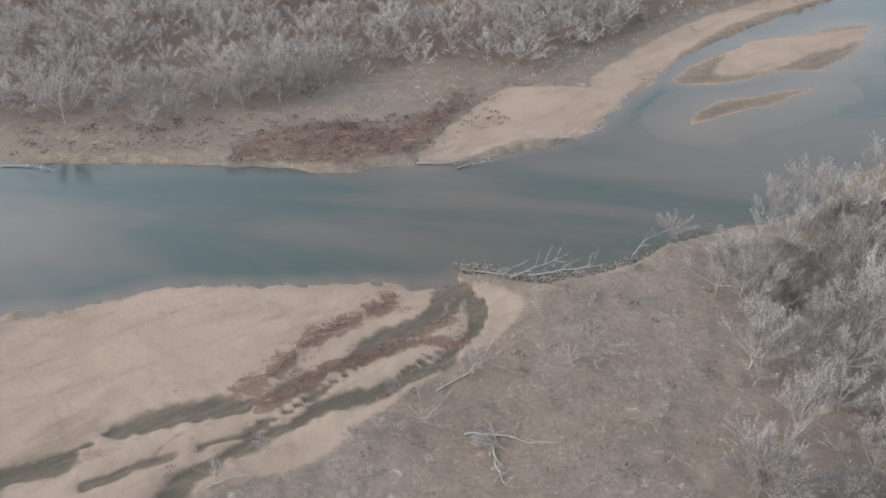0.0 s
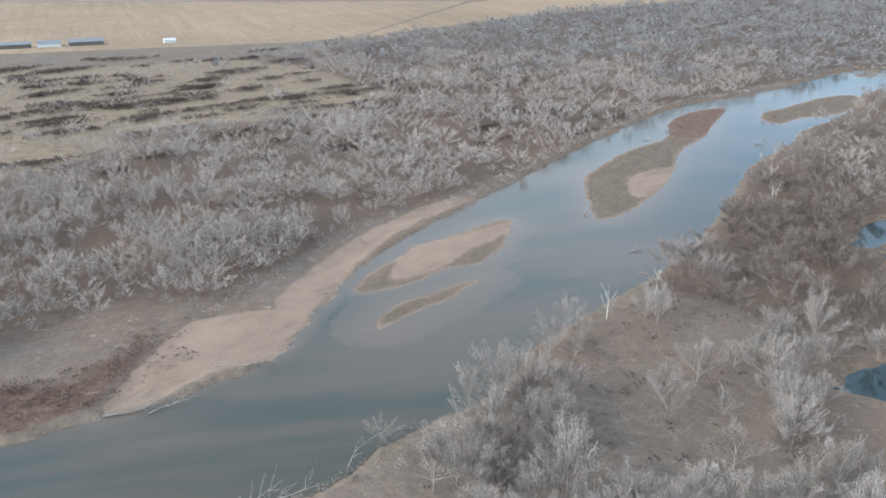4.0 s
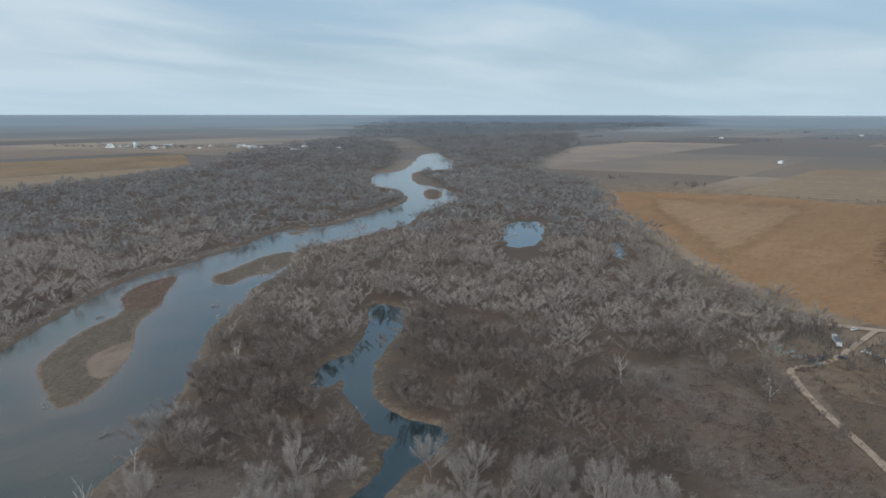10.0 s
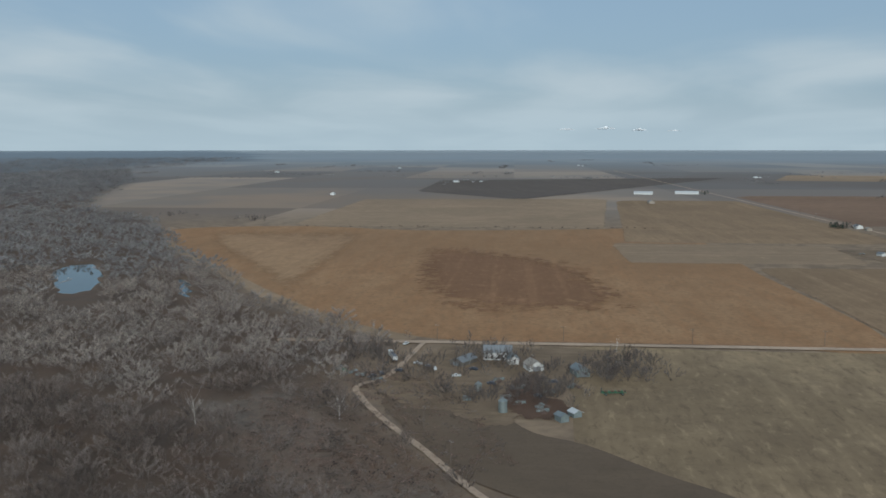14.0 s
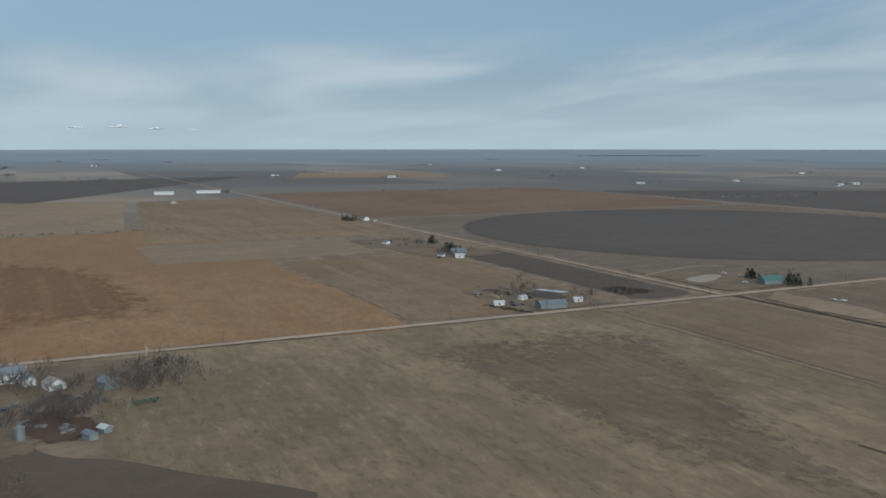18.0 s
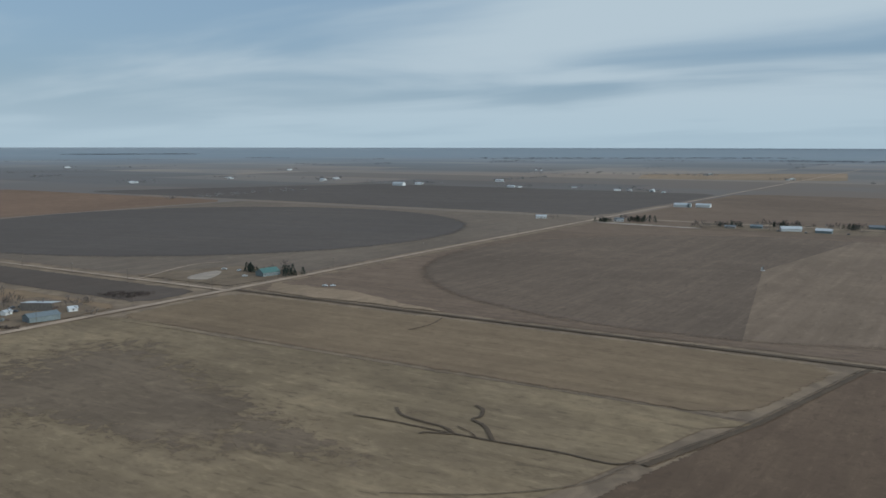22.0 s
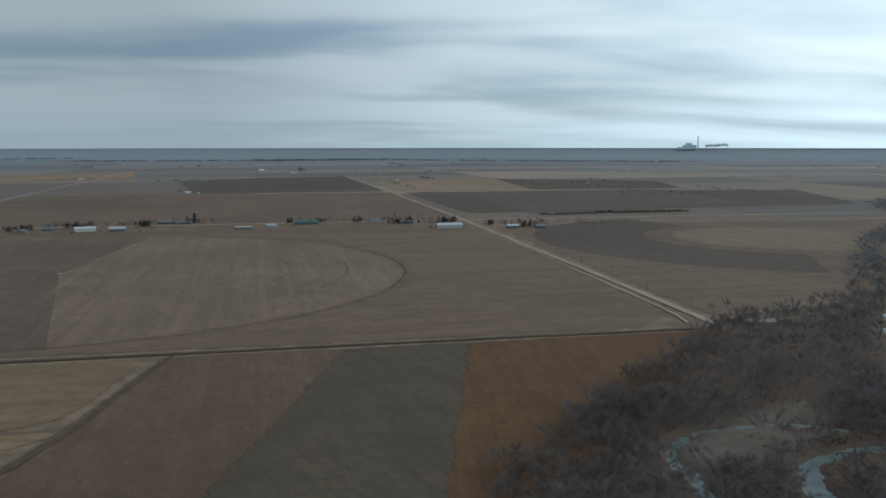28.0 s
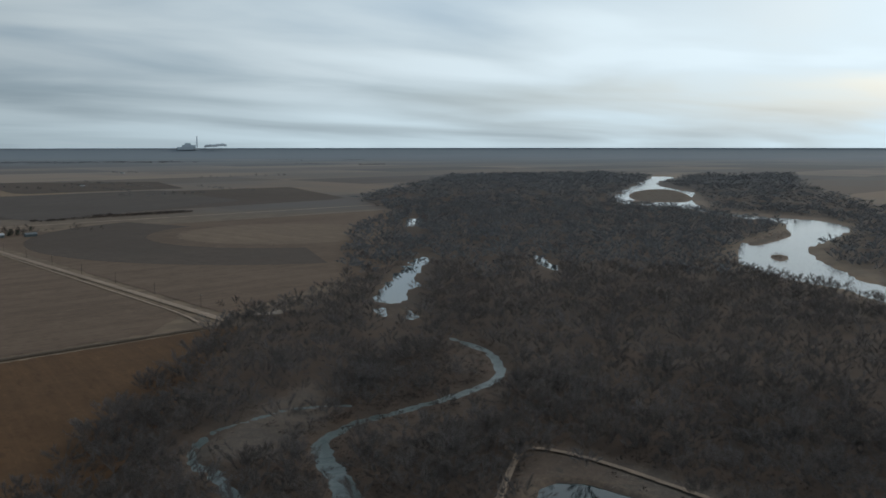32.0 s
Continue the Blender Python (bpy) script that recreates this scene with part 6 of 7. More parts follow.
for _i, ((_ax, _ay), (_bx, _by), _r) in enumerate(LOGS):
    _w = _i in (0, 4, 5, 6, 7, 13, 14, 15, 16)
    _z = -0.95 if _w else 0.12
    log((_ax, _ay, _z), (_bx, _by, _z + (0.5 if _i % 3 else 0.9)), _r * 0.62, "bleached driftwood log stranded at the water's edge" if _w else "bleached fallen tree lying in dry grass", "driftwood_log" if _w else "fallen_tree", "driftwood logs" if _w else "fallen trees", 5 + _i % 4, _i)


def debris(name, line, wide, n, size, mat, label, seed, z=-0.6):
    """Sticks and rubble strewn along a line."""
    rng = np.random.RandomState(seed)
    p = np.array(line, float)
    t = rng.uniform(0, len(p) - 1, n)
    i = np.minimum(t.astype(int), len(p) - 2)
    c = p[i] + (p[i + 1] - p[i]) * (t - i)[:, None] + rng.normal(0, wide, (n, 2))
    tris = []
    for x, y in c:
        h = rng.uniform(0.3, 1.0) * size
        a = rng.uniform(0, 6.28)
        d = np.array([math.cos(a), math.sin(a), rng.uniform(-0.1, 0.5)]) * h
        w = np.array([-math.sin(a), math.cos(a), 0]) * h * rng.uniform(0.08, 0.3)
        b = np.array([x, y, z + rng.uniform(0, 0.25)])
        tip = np.array([0, 0, h * 0.25])
        tris += [(b - w, b + w, b + d + tip), (b - w, b + d + tip, b - w * 0.5 + tip), (b + w, b - w * 0.5 + tip, b + d + tip)]
    ob = sheet(name, np.array(tris).reshape(-1, 3), np.arange(len(tris) * 3).reshape(-1, 3), mat, False)
    return tagged(ob, label, "debris", kind="stuff")


debris("driftwood_litter", [(3, 163), (10, 161), (17, 158), (26, 158), (36, 161), (46, 166), (56, 174), (66, 179)], 1.0, 900, 0.55, DRIFT_HEAP, "pale driftwood sticks and rubble along the bank", 1)
debris("driftwood_pile", [(4, 162), (11, 160), (19, 157), (27, 158), (41, 162)], 1.3, 700, 0.9, DRIFT_HEAP, "bleached driftwood heaped at the tip of the bank", 6, -0.7)
debris("north_driftwood", [(-10, 212), (2, 213), (12, 216), (24, 226), (38, 227)], 1.1, 500, 0.5, DEAD_WOOD, "pale driftwood litter along the far sandbar", 2, -0.9)
debris("north_bank_litter", [(-120, 213), (-80, 212), (-40, 211), (-14, 211)], 1.2, 500, 0.45, DEAD_WOOD, "pale roots and rubble of the eroding bank", 3, -0.6)
debris("beach_litter", [(-40, 100), (-25, 106), (-14, 114), (-4, 124), (6, 134), (14, 144)], 2.2, 700, 0.35, DEAD_WOOD, "pale twigs and stones at the edge of the sand", 4, -0.3)
debris("meadow_litter", [(10, 100), (30, 110), (45, 125), (35, 140), (50, 150), (40, 160), (20, 140), (15, 120)], 9.0, 700, 0.35, DEAD_WOOD, "scattered pale twigs in flattened grass", 5, -0.12)


# ---- brush: low shrubs in drifts ----
def drift(name, spots, h0, h1, mat, label, seed, temps=None, category="shrubs", wide=1.2):
    rng = np.random.RandomState(seed)
    P = np.array(spots, float)
    for W in [RIVER] + STILL:
        if W is not RIVER or "isle" not in name:
            P = P[signed(W, P[:, 0], P[:, 1], 10) < -0.5] if "beach" not in name else P
    P = P[dist(CREEK, P[:, 0], P[:, 1], False, 20) > 3.6]
    n = len(P)
    h = rng.uniform(h0, h1, n)
    temps = temps or BUSH_T
    pl = np.stack([P[:, 0], P[:, 1], h * wide * rng.uniform(0.75, 1.25, n), h, rng.uniform(0, 6.28, n), rng.randint(0, len(temps), n)], 1)
    scatter(name, temps, pl, mat, label, category)


def strew(P, n, seed, closed=True, wide=2.0):
    rng = np.random.RandomState(seed)
    if closed:
        lo, hi = P.min(0), P.max(0)
        q = rng.uniform(lo, hi, (n * 4, 2))
        return q[inside(P, q[:, 0], q[:, 1])][:n]
    t = rng.uniform(0, len(P) - 1.001, n)
    i = t.astype(int)
    return P[i] + (P[i + 1] - P[i]) * (t - i)[:, None] + rng.normal(0, wide, (n, 2))


drift("red_brush_north", strew(BRUSH_N, 420, 1), 0.7, 2.0, BRUSH, "low reddish brush on the cut bank", 1)
drift("red_brush_beach", np.concatenate([strew(BRUSH_1, 420, 2, False, 1.1), strew(BRUSH_2, 260, 3, False, 0.9), strew(BRUSH_3, 200, 4, False, 0.8)]), 0.25, 0.8, BRUSH, "dead reddish weeds on the sandbar", 2)
drift("red_brush_isle", np.concatenate([strew(ISLE_2R, 260, 4), strew(ISLE_4, 160, 5), strew(ISLE_5, 40, 6), strew(WEST_ISLE_2, 420, 7), strew(WEST_SPIT, 120, 8), strew(WEST_ISLET, 60, 9)]), 0.8, 2.2, BRUSH, "reddish brush on a river island", 3)


drift("clearing_brush", np.concatenate([strew(CLEAR[7], 700, 21), strew(CLEAR[1], 40, 22), strew(CLEAR[6], 70, 23), strew(CLEAR[0], 60, 24)]), 0.8, 2.2, BRUSH, "rusty brush scattered over the clearings", 31)
BANK_BRUSH = [np.array(q, float) for q in ([(545, 511), (593, 538), (622, 537), (605, 518), (547, 489)], [(598, 485), (673, 527), (726, 524), (718, 507), (615, 457), (577, 457)], [(473, 472), (509, 495), (528, 493), (512, 473), (476, 452)], [(1048, 871), (1099, 852), (1095, 790), (1025, 723), (908, 661), (951, 737)])]
drift("bank_thickets", np.concatenate([strew(q, 320, 71 + k) for k, q in enumerate(BANK_BRUSH)]), 1.5, 3.5, BRUSH, "dark reddish willow brush along the bend of the river", 41)
MOOR = np.array([(459, 100), (424, 37), (355, 11), (306, -3), (276, 48), (270, 88), (333, 105)], float)
drift("moor_brush", strew(MOOR, 900, 81), 0.8, 2.4, BRUSH, "rust-red brush on the rough ground beside the farm track", 45)
drift("moor_scrub", strew(MOOR, 420, 82), 1.2, 3.4, BARK_WOOD, "grey leafless scrub on the rough ground", 46)
drift("moor_thickets", strew(MOOR, 260, 83), 1.0, 2.6, THICKET, "dark thickets on the rough ground", 47)
drift("clearing_thickets", np.concatenate([strew(CLEAR[7], 320, 25), strew(CLEAR[6], 46, 26), strew(CLEAR[0], 30, 27)]), 1.0, 2.4, THICKET, "dark low thickets in the clearings", 32, THICK_T)


NEAR_BANK = np.array([(20, 150), (75, 175), (190, 258), (190, 150), (130, 118), (60, 92), (22, 98)], float)
drift("bank_brush", strew(NEAR_BANK, 420, 41), 0.5, 1.5, YARD_BARK, "low dark brush in the dry grass of the bank", 33, THICK_T)
drift("bank_weeds", strew(NEAR_BANK, 500, 42), 0.4, 1.1, BRUSH, "reddish-brown weeds in the dry grass of the bank", 34)
drift("north_bank_brush", np.concatenate([strew(BRUSH_N, 200, 43), strew(np.array([(-122, 214), (-60, 216), (-8, 216), (20, 232), (20, 262), (-10, 240), (-122, 236)], float), 260, 44)]), 0.8, 2.0, THICKET, "purple-grey brush along the far bank", 35, THICK_T)


BAR_SCRUB = np.array([(-2, 232), (18, 258), (40, 266), (62, 292), (100, 326), (150, 356), (141, 360), (95, 334), (60, 302), (20, 274), (-12, 260)], float)
drift("bar_scrub", strew(BAR_SCRUB, 300, 45), 0.8, 2.4, BARK_PALE, "pale grey willow scrub behind the sandbar", 42)
drift("bar_weeds", strew(BAR_SCRUB, 160, 46), 0.5, 1.4, BRUSH, "reddish weeds behind the sandbar", 43)
BANK_LINE = smooth([(x - 3, y + 5) for x, y in NORTH_BANK[14:27]], False)
drift("bank_scrub", strew(BANK_LINE, 900, 47, False, 2.2), 1.2, 3.2, BARK_PALE, "grey willow scrub crowding the cut bank", 44)
drift("creek_thickets", strew(CREEK, 900, 51, False, 15.0), 1.0, 2.6, THICKET, "dark thickets along the winding creek", 36, THICK_T)
drift("creek_brush", strew(CREEK, 320, 52, False, 10.0), 0.8, 2.0, BRUSH, "rusty brush along the winding creek", 37)
drift("beach_brush", np.concatenate([strew(BRUSH_1, 120, 53, False, 1.6), strew(BRUSH_2, 90, 54, False, 1.4), strew(CHAN_2, 60, 55, False, 3.0)]), 0.4, 1.0, THICKET, "dark dead weeds along the dry channels", 38, THICK_T)


_wx, _wy, _ = seed_points(WEST_WOOD, 0, 440, 5.0, 91)
drift("west_thickets", np.stack([_wx, _wy], 1), 1.2, 3.0, THICKET, "dark leafless thickets under the western trees", 39)


def undergrowth():
    pts = []
    for zone, seed, r1 in ((NORTH_WOOD, 61, 420), (SOUTH_WOOD, 62, 460), (WEST_WOOD, 63, 420)):
        x, y, rng = seed_points(zone, 0, r1, 7.0, seed)
        pts.append(np.stack([x, y], 1))
    P = np.concatenate(pts)
    rng = np.random.RandomState(9)
    k = rng.rand(len(P))
    drift("undergrowth_grey", P[k < 0.45], 1.2, 3.2, BARK_WOOD, "grey leafless undergrowth below the trees", 5)
    drift("undergrowth_dark", P[(k >= 0.45) & (k < 0.8)], 1.0, 3.0, THICKET, "dark leafless thickets below the trees", 6)
    drift("undergrowth_red", P[k >= 0.8], 0.8, 2.4, BRUSH, "reddish-brown undergrowth below the trees", 7)


undergrowth()


def meadow_thickets():
    rng = np.random.RandomState(17)
    spots = []
    for _ in range(260):
        c = rng.uniform((-110, 440), (330, 900))
        if not (inside(MEADOW, np.array([c[0]]), np.array([c[1]]))[0] or rng.rand() < 0.5):
            continue
        a, b = rng.uniform(6, 24), rng.uniform(2.5, 6)
        n = int(a * b * 0.55)
        q = rng.normal(0, 0.5, (n, 2)) * (a, b)
        spots.append(c + q @ np.array([(0.94, 0.34), (-0.34, 0.94)]))
    drift("meadow_thickets", np.concatenate(spots), 2.0, 3.8, THICKET, "dark flat thickets scattered over a tawny meadow", 8, THICK_T)


meadow_thickets()
# ---- farmsteads ----
patch("yard_main", [(345, 5), (395, 70), (500, 45), (500, -70)], YARD, "trodden brown farmyard with scattered scrap", 0.2, wob=6.0)
plot("plot_dark", [(412, 46), (396, 20), (367, 4), (344, -9), (331, -29), (304, -52), (283, -74), (265, -83), (263, -34), (293, 16), (353, 47), (386, 59)], soil("dark_garden_soil", (0.108, 0.079, 0.055), (0.124, 0.090, 0.061), (0.092, 0.067, 0.049), patch=0.03, grain=0.5), "dark grassy plot inside the farm bend", 0.18)
plot("clearing_rust", [(343, 71), (332, 48), (299, 28), (276, 18), (269, 34), (286, 49), (317, 67)], soil("rusty_moor_grass", (0.112, 0.066, 0.040), (0.132, 0.088, 0.056), (0.082, 0.053, 0.036), patch=0.05, grain=0.4, feather=12.0), "rust-brown rough grass in a clearing of the wood", 0.03)
blot("yard_scrap", [(416, 5), (439, -4), (441, -15), (398, -15), (390, -26), (363, -28), (357, -16), (359, -2), (377, 6)], soil("rusty_scrap_ground", (0.085, 0.052, 0.036), (0.105, 0.064, 0.044), (0.070, 0.046, 0.034), patch=0.06, grain=0.7, feather=5.0), "dark rust-stained ground of the scrap yard", 0.34, 14.0)
patch("yard_second", [(512, -305), (512, -392), (612, -395), (612, -308)], YARD, "trodden yard of the roadside farm", 0.2, wob=4.0)
patch("yard_third", [(800, -380), (800, -475), (1010, -430), (1000, -352)], YARD, "yard of the middle farm", 0.2, wob=4.0)
patch("yard_corner", [(515, -500), (515, -600), (600, -600), (640, -500)], YARD, "yard at the crossroads", 0.2, wob=4.0)
patch("yard_long", [(360, -1205), (360, -1290), (60, -1390), (60, -1210)], YARD, "yard of the long farmstead", 0.2, wob=4.0)
patch("yard_west", [(20, -1205), (20, -1320), (-300, -1330), (-300, -1180)], YARD, "yard of the western farmsteads", 0.2, wob=4.0)
plot("yard_pad", [(580, -514), (591, -536), (592, -560), (578, -552), (561, -519)], GRAVEL_PALE, "pale gravel pad in the corner lot", 0.23)
patch("yard_pale", [(500, -1205), (500, -1240), (330, -1212), (330, -1195)], GRAVEL_PALE, "pale gravel apron beside the road", 0.22, wob=3.0)
patch("wheat_corner", [(480, -500), (300, -500), (420, -540), (505, -540)], LIGHT_TAN, "pale corner of dry grass at the crossroads", 0.22, wob=3.0)
patch("pad_woodland", [(-300, -505), (-318, -520), (-345, -512), (-330, -497)], GRAVEL_PALE, "pale gravel pad at the wood edge", 0.22, wob=3.0)

farmhouse = put(gable("farmhouse", 15, 9, 4.6, 3.0, WHITE_WALL, GREY_ROOF, "white two-storey farmhouse with a grey roof", "house", 5, chimney=True, porch=True), 468, 8, 90)
put(gable("farmhouse_wing", 8, 6, 3.0, 2.0, WHITE_WALL, BLUE_ROOF, "white single-storey wing of the farmhouse", "house", 3), 459, 0, 10)
put(gable("garage", 9, 8, 3.2, 2.2, WHITE_WALL, TAN_ROOF, "white gabled garage with a tan shingle roof", "garage", 0, True), 446, -11, 200)
put(gable("shed", 9, 7, 3.4, 2.0, TEAL_WALL, BLUE_ROOF, "weathered blue shed beneath bare trees", "shed", 1, True), 437, -34, 200)
put(gable("shed", 14, 8, 2.6, 1.8, DARK_WALL, GREY_ROOF, "low dark weathered shed in the farmyard", "shed", 1, True), 456, 26, 150)
put(grain_bin(1.9, 5.8, "tall galvanised grain bin in the scrap yard"), 371, 4, 30)
put(grain_bin(1.6, 4.0, "small galvanised bin beside the scrub"), 404, 16, 80)
put(gable("shed", 5, 4, 2.4, 1.0, TEAL_WALL, BLUE_ROOF, "small teal tin shed at the yard's edge", "shed"), 362, -21, 30)
put(gable("shed", 4.5, 4, 2.2, 1.0, TEAL_WALL, WHITE_ROOF, "small teal shed with a pale roof", "shed"), 368, -27, 30)
put(truck("white semi truck with a long covered trailer"), 466, 66, 18, 0.3)
put(car(GREEN_PAINT, "dark green pickup parked in the scrap row", True), 434, 86, 30, 0.2)
put(implement("long green farm implement parked by the fence"), 402, -47, 100, 0.2)
_c = put(car(WHITE_PAINT, "white pickup parked in the farmyard", True), 452, 50, 60, 0.2)
for _x, _y, _t in ((441, 40, 10), (428, 28, 100), (498, 62, 160)):
    put_copy(_c, _x, _y, _t, 0.2)
_d = put(car(DARK_PAINT, "old dark car rusting in the yard"), 446, 44, 30, 0.2)
for _x, _y, _t in ((436, 58, 75), (430, 66, 20), (424, 70, 140), (415, 10, 60), (408, 0, 10), (420, -20, 95), (395, -12, 40), (442, 20, 70)):
    put_copy(_d, _x, _y, _t, 0.2)

for _x, _y, _t in ((560, -345, 30), (575, -352, 100), (548, -322, 60), (538, -318, 20), (588, -342, 140), (602, -330, 75), (530, -356, 45), (566, -372, 10), (820, -412, 40), (808, -388, 120), (842, -404, 70), (235, -1218, 20), (200, -1215, 80), (150, -1222, 130), (-240, -1200, 10), (-180, -1260, 60)):
    put_copy(_d, _x, _y, _t, 0.2)
put(open_shed(22, 14, 4.6, "open-fronted pole shed with a white metal roof"), 556, -362, 30)
put(gable("barn", 20, 11, 3.6, 2.0, TEAL_WALL, BLUE_ROOF, "large blue-grey metal barn beside the road", "barn", 0, True), 521, -339, 80)
put(gable("shed", 6, 4, 2.6, 1.2, WHITE_WALL, WHITE_ROOF, "small white shed beside the barn", "shed", 1), 531, -369, 70)
put(gable("shed", 7, 4, 2.6, 1.0, WHITE_WALL, WHITE_ROOF, "white trailer-like shed in the yard", "shed", 1), 557, -337, 110)
put(gable("shed", 8, 4, 2.6, 1.0, WHITE_WALL, WHITE_ROOF, "low white shed at the corral", "shed", 1), 544, -309, 80)
put(gable("house", 16, 10, 3.4, 2.8, TEAL_WALL, BLUE_ROOF, "pale teal ranch house among dark trees", "house", 4, chimney=True), 826, -420, 60)
put(gable("shed", 9, 6, 2.6, 1.5, WHITE_WALL, WHITE_ROOF, "white shed beside the teal house", "shed", 1), 800, -408, 60)
put(gable("shed", 7, 5, 2.4, 1.3, WHITE_WALL, GREY_ROOF, "little white outbuilding near the house", "shed", 1), 815, -394, 40)
put(gable("shed", 8, 6, 2.8, 1.5, WHITE_WALL, GREY_ROOF, "white shed by the earth mound", "shed", 0, True), 948, -386, 20)
put(gable("house", 14, 9, 3.6, 2.6, WHITE_WALL, GREY_ROOF, "white farmhouse beside a dark grove", "house", 4), 1268, -482, 0)
put(gable("shed", 10, 7, 3.0, 1.6, TAN_WALL, TAN_ROOF, "tan shed by the far grove", "shed", 0, True), 1236, -484, 0)
put(gable("house", 18, 11, 3.6, 3.2, TEAL_WALL, GREEN_ROOF, "dark green-roofed house at the crossroads", "house", 4, chimney=True), 534, -565, 80)
for _x, _y, _t in ((592, -569, 20), (574, -570, 100), (447, -548, 60), (452, -544, 10), (545, -548, 40)):
    put_copy(_c, _x, _y, _t, 0.2)
# long farmsteads along the cross road
for _x, _y, _t, _l, _w, _h, _wa, _ro, _n, _lb in (
        (222, -1232, 20, 26, 12, 4.0, WHITE_WALL, WHITE_ROOF, "barn", "long white barn of the farmstead"), (180, -1228, 0, 20, 11, 3.6, TEAL_WALL, WHITE_ROOF, "barn", "teal barn with a pale roof"),
        (270, -1250, 10, 16, 9, 3.2, TEAL_WALL, BLUE_ROOF, "house", "teal house among windbreak trees"), (300, -1228, 5, 14, 8, 3.0, TAN_WALL, GREY_ROOF, "house", "tan farmhouse behind trees"),
        (125, -1325, 0, 24, 10, 3.2, TEAL_WALL, GREY_ROOF, "barn", "low grey-green cattle barn"), (100, -1318, 0, 20, 9, 3.0, TEAL_WALL, GREY_ROOF, "barn", "low grey-green cattle barn"),
        (16, -1222, 0, 22, 5, 3.0, TAN_WALL, WHITE_ROOF, "shed", "long low pale shed by the road"), (-22, -1246, 0, 14, 6, 2.8, WHITE_WALL, WHITE_ROOF, "shed", "white shed by the road"),
        (-72, -1272, 0, 34, 12, 4.0, TEAL_WALL, GREEN_ROOF, "barn", "long dull green barn"), (-174, -1294, 10, 14, 9, 3.6, WHITE_WALL, GREY_ROOF, "house", "white farmhouse behind cedars"),
        (-215, -1262, 0, 18, 8, 3.0, TEAL_WALL, BLUE_ROOF, "shed", "blue-grey machine shed behind cedars"), (-262, -1178, 3, 36, 12, 4.6, WHITE_WALL, WHITE_ROOF, "barn", "long white metal barn at the crossroads"),
        (-348, -1160, 0, 16, 9, 3.4, TEAL_WALL, WHITE_ROOF, "house", "pale teal house west of the road"), (-385, -1150, 0, 14, 8, 3.0, TEAL_WALL, BLUE_ROOF, "shed", "teal shed west of the road"),
        (592, -1238, 30, 16, 9, 3.6, WHITE_WALL, WHITE_ROOF, "house", "white farmhouse east of the road"), (470, -1252, 20, 14, 9, 3.6, WHITE_WALL, GREY_ROOF, "house", "white house in dark cedars"),
        (480, -1606, 0, 30, 12, 4.5, WHITE_WALL, WHITE_ROOF, "barn", "white barn far down the road"), (445, -1618, 0, 26, 11, 4.5, WHITE_WALL, WHITE_ROOF, "barn", "white barn far down the road"),
        (2146, -311, 80, 44, 14, 4.0, WHITE_WALL, WHITE_ROOF, "barn", "very long white poultry barn"), (2167, -418, 80, 56, 14, 4.0, WHITE_WALL, WHITE_ROOF, "barn", "very long white poultry barn"),
        (2069, 432, 0, 16, 10, 4, WHITE_WALL, WHITE_ROOF, "house", "white house far across the plain"), (1802, -277, 0, 20, 12, 4, TAN_WALL, GREY_ROOF, "house", "low tan house far across the plain"),
        (4, 1016, 5, 34, 12, 4.0, DARK_WALL, GREY_ROOF, "barn", "long dark barn with a grey roof"), (-32, 1012, 5, 22, 11, 4.0, WHITE_WALL, GREY_ROOF, "barn", "white barn beside a dark one"), (-64, 1010, 5, 30, 10, 4.0, DARK_WALL, GREY_ROOF, "barn", "long dark livestock barn"), (88, 1007, 5, 12, 7, 3, WHITE_WALL, WHITE_ROOF, "shed", "white shed at the field's edge"),
        (536, 2010, 0, 18, 11, 4, WHITE_WALL, GREY_ROOF, "house", "white farmhouse beyond the pale field"), (110, 1985, 0, 16, 10, 4, WHITE_WALL, GREY_ROOF, "house", "white house in a far grove")):
    put(gable(_n, _l, _w, _h, _w * 0.22, _wa, _ro, _lb, _n, 3 if _n == "house" else 0, _n != "house"), _x, _y, _t)
put(silo(3.2, 15, DARK_WALL, "tall dark silo of the long farmstead"), 86, -1335)
put(grain_bin(3.5, 7, "galvanised grain bin behind the white barns"), 466, -1600)

# far farms: a few roofs and a grove each
_fh = put(gable("far_house", 20, 12, 4.5, 3, WHITE_WALL, GREY_ROOF, "white farmhouse far off on the plain", "house", 3), 1420, -2042)
_fb = put(gable("far_barn", 34, 15, 6, 3.5, WHITE_WALL, WHITE_ROOF, "white metal barn far off on the plain", "barn", 0, True), 1398, -2009)
FAR_FARMS = [(2915, -1210), (2180, -1729), (2118, -2075), (1857, -2228), (1405, -2120), (3576, -2016), (3704, -2586), (2197, -2138), (1785, -2146), (1398, -2122), (1285, -2389), (758, -2086), (698, -2085), (938, -2161), (1088, -2088), (556, -2992), (-32, -3923), (131, -2143), (2121, -1694), (-960, -2436), (-153, -3488), (-392, -2686), (2828, 186), (2838, 133), (3795, 1039), (556, 3179), (4705, -2200), (3300, -900), (2600, -2900), (900, -3300), (-700, -3600), (-1500, -3400), (1700, -3500), (5200, -400), (4600, 600)]
_rng = random.Random(8)
for _i, (_x, _y) in enumerate(FAR_FARMS):
    put_copy(_fh if _i % 2 else _fb, _x, _y, _rng.uniform(0, 180), 0, _rng.uniform(0.5, 0.85))
    if _i % 3 != 1:
        put_copy(_fb if _i % 2 else _fh, _x + _rng.uniform(-45, 45), _y + _rng.uniform(-45, 45), _rng.uniform(0, 180), 0, _rng.uniform(0.4, 0.7))
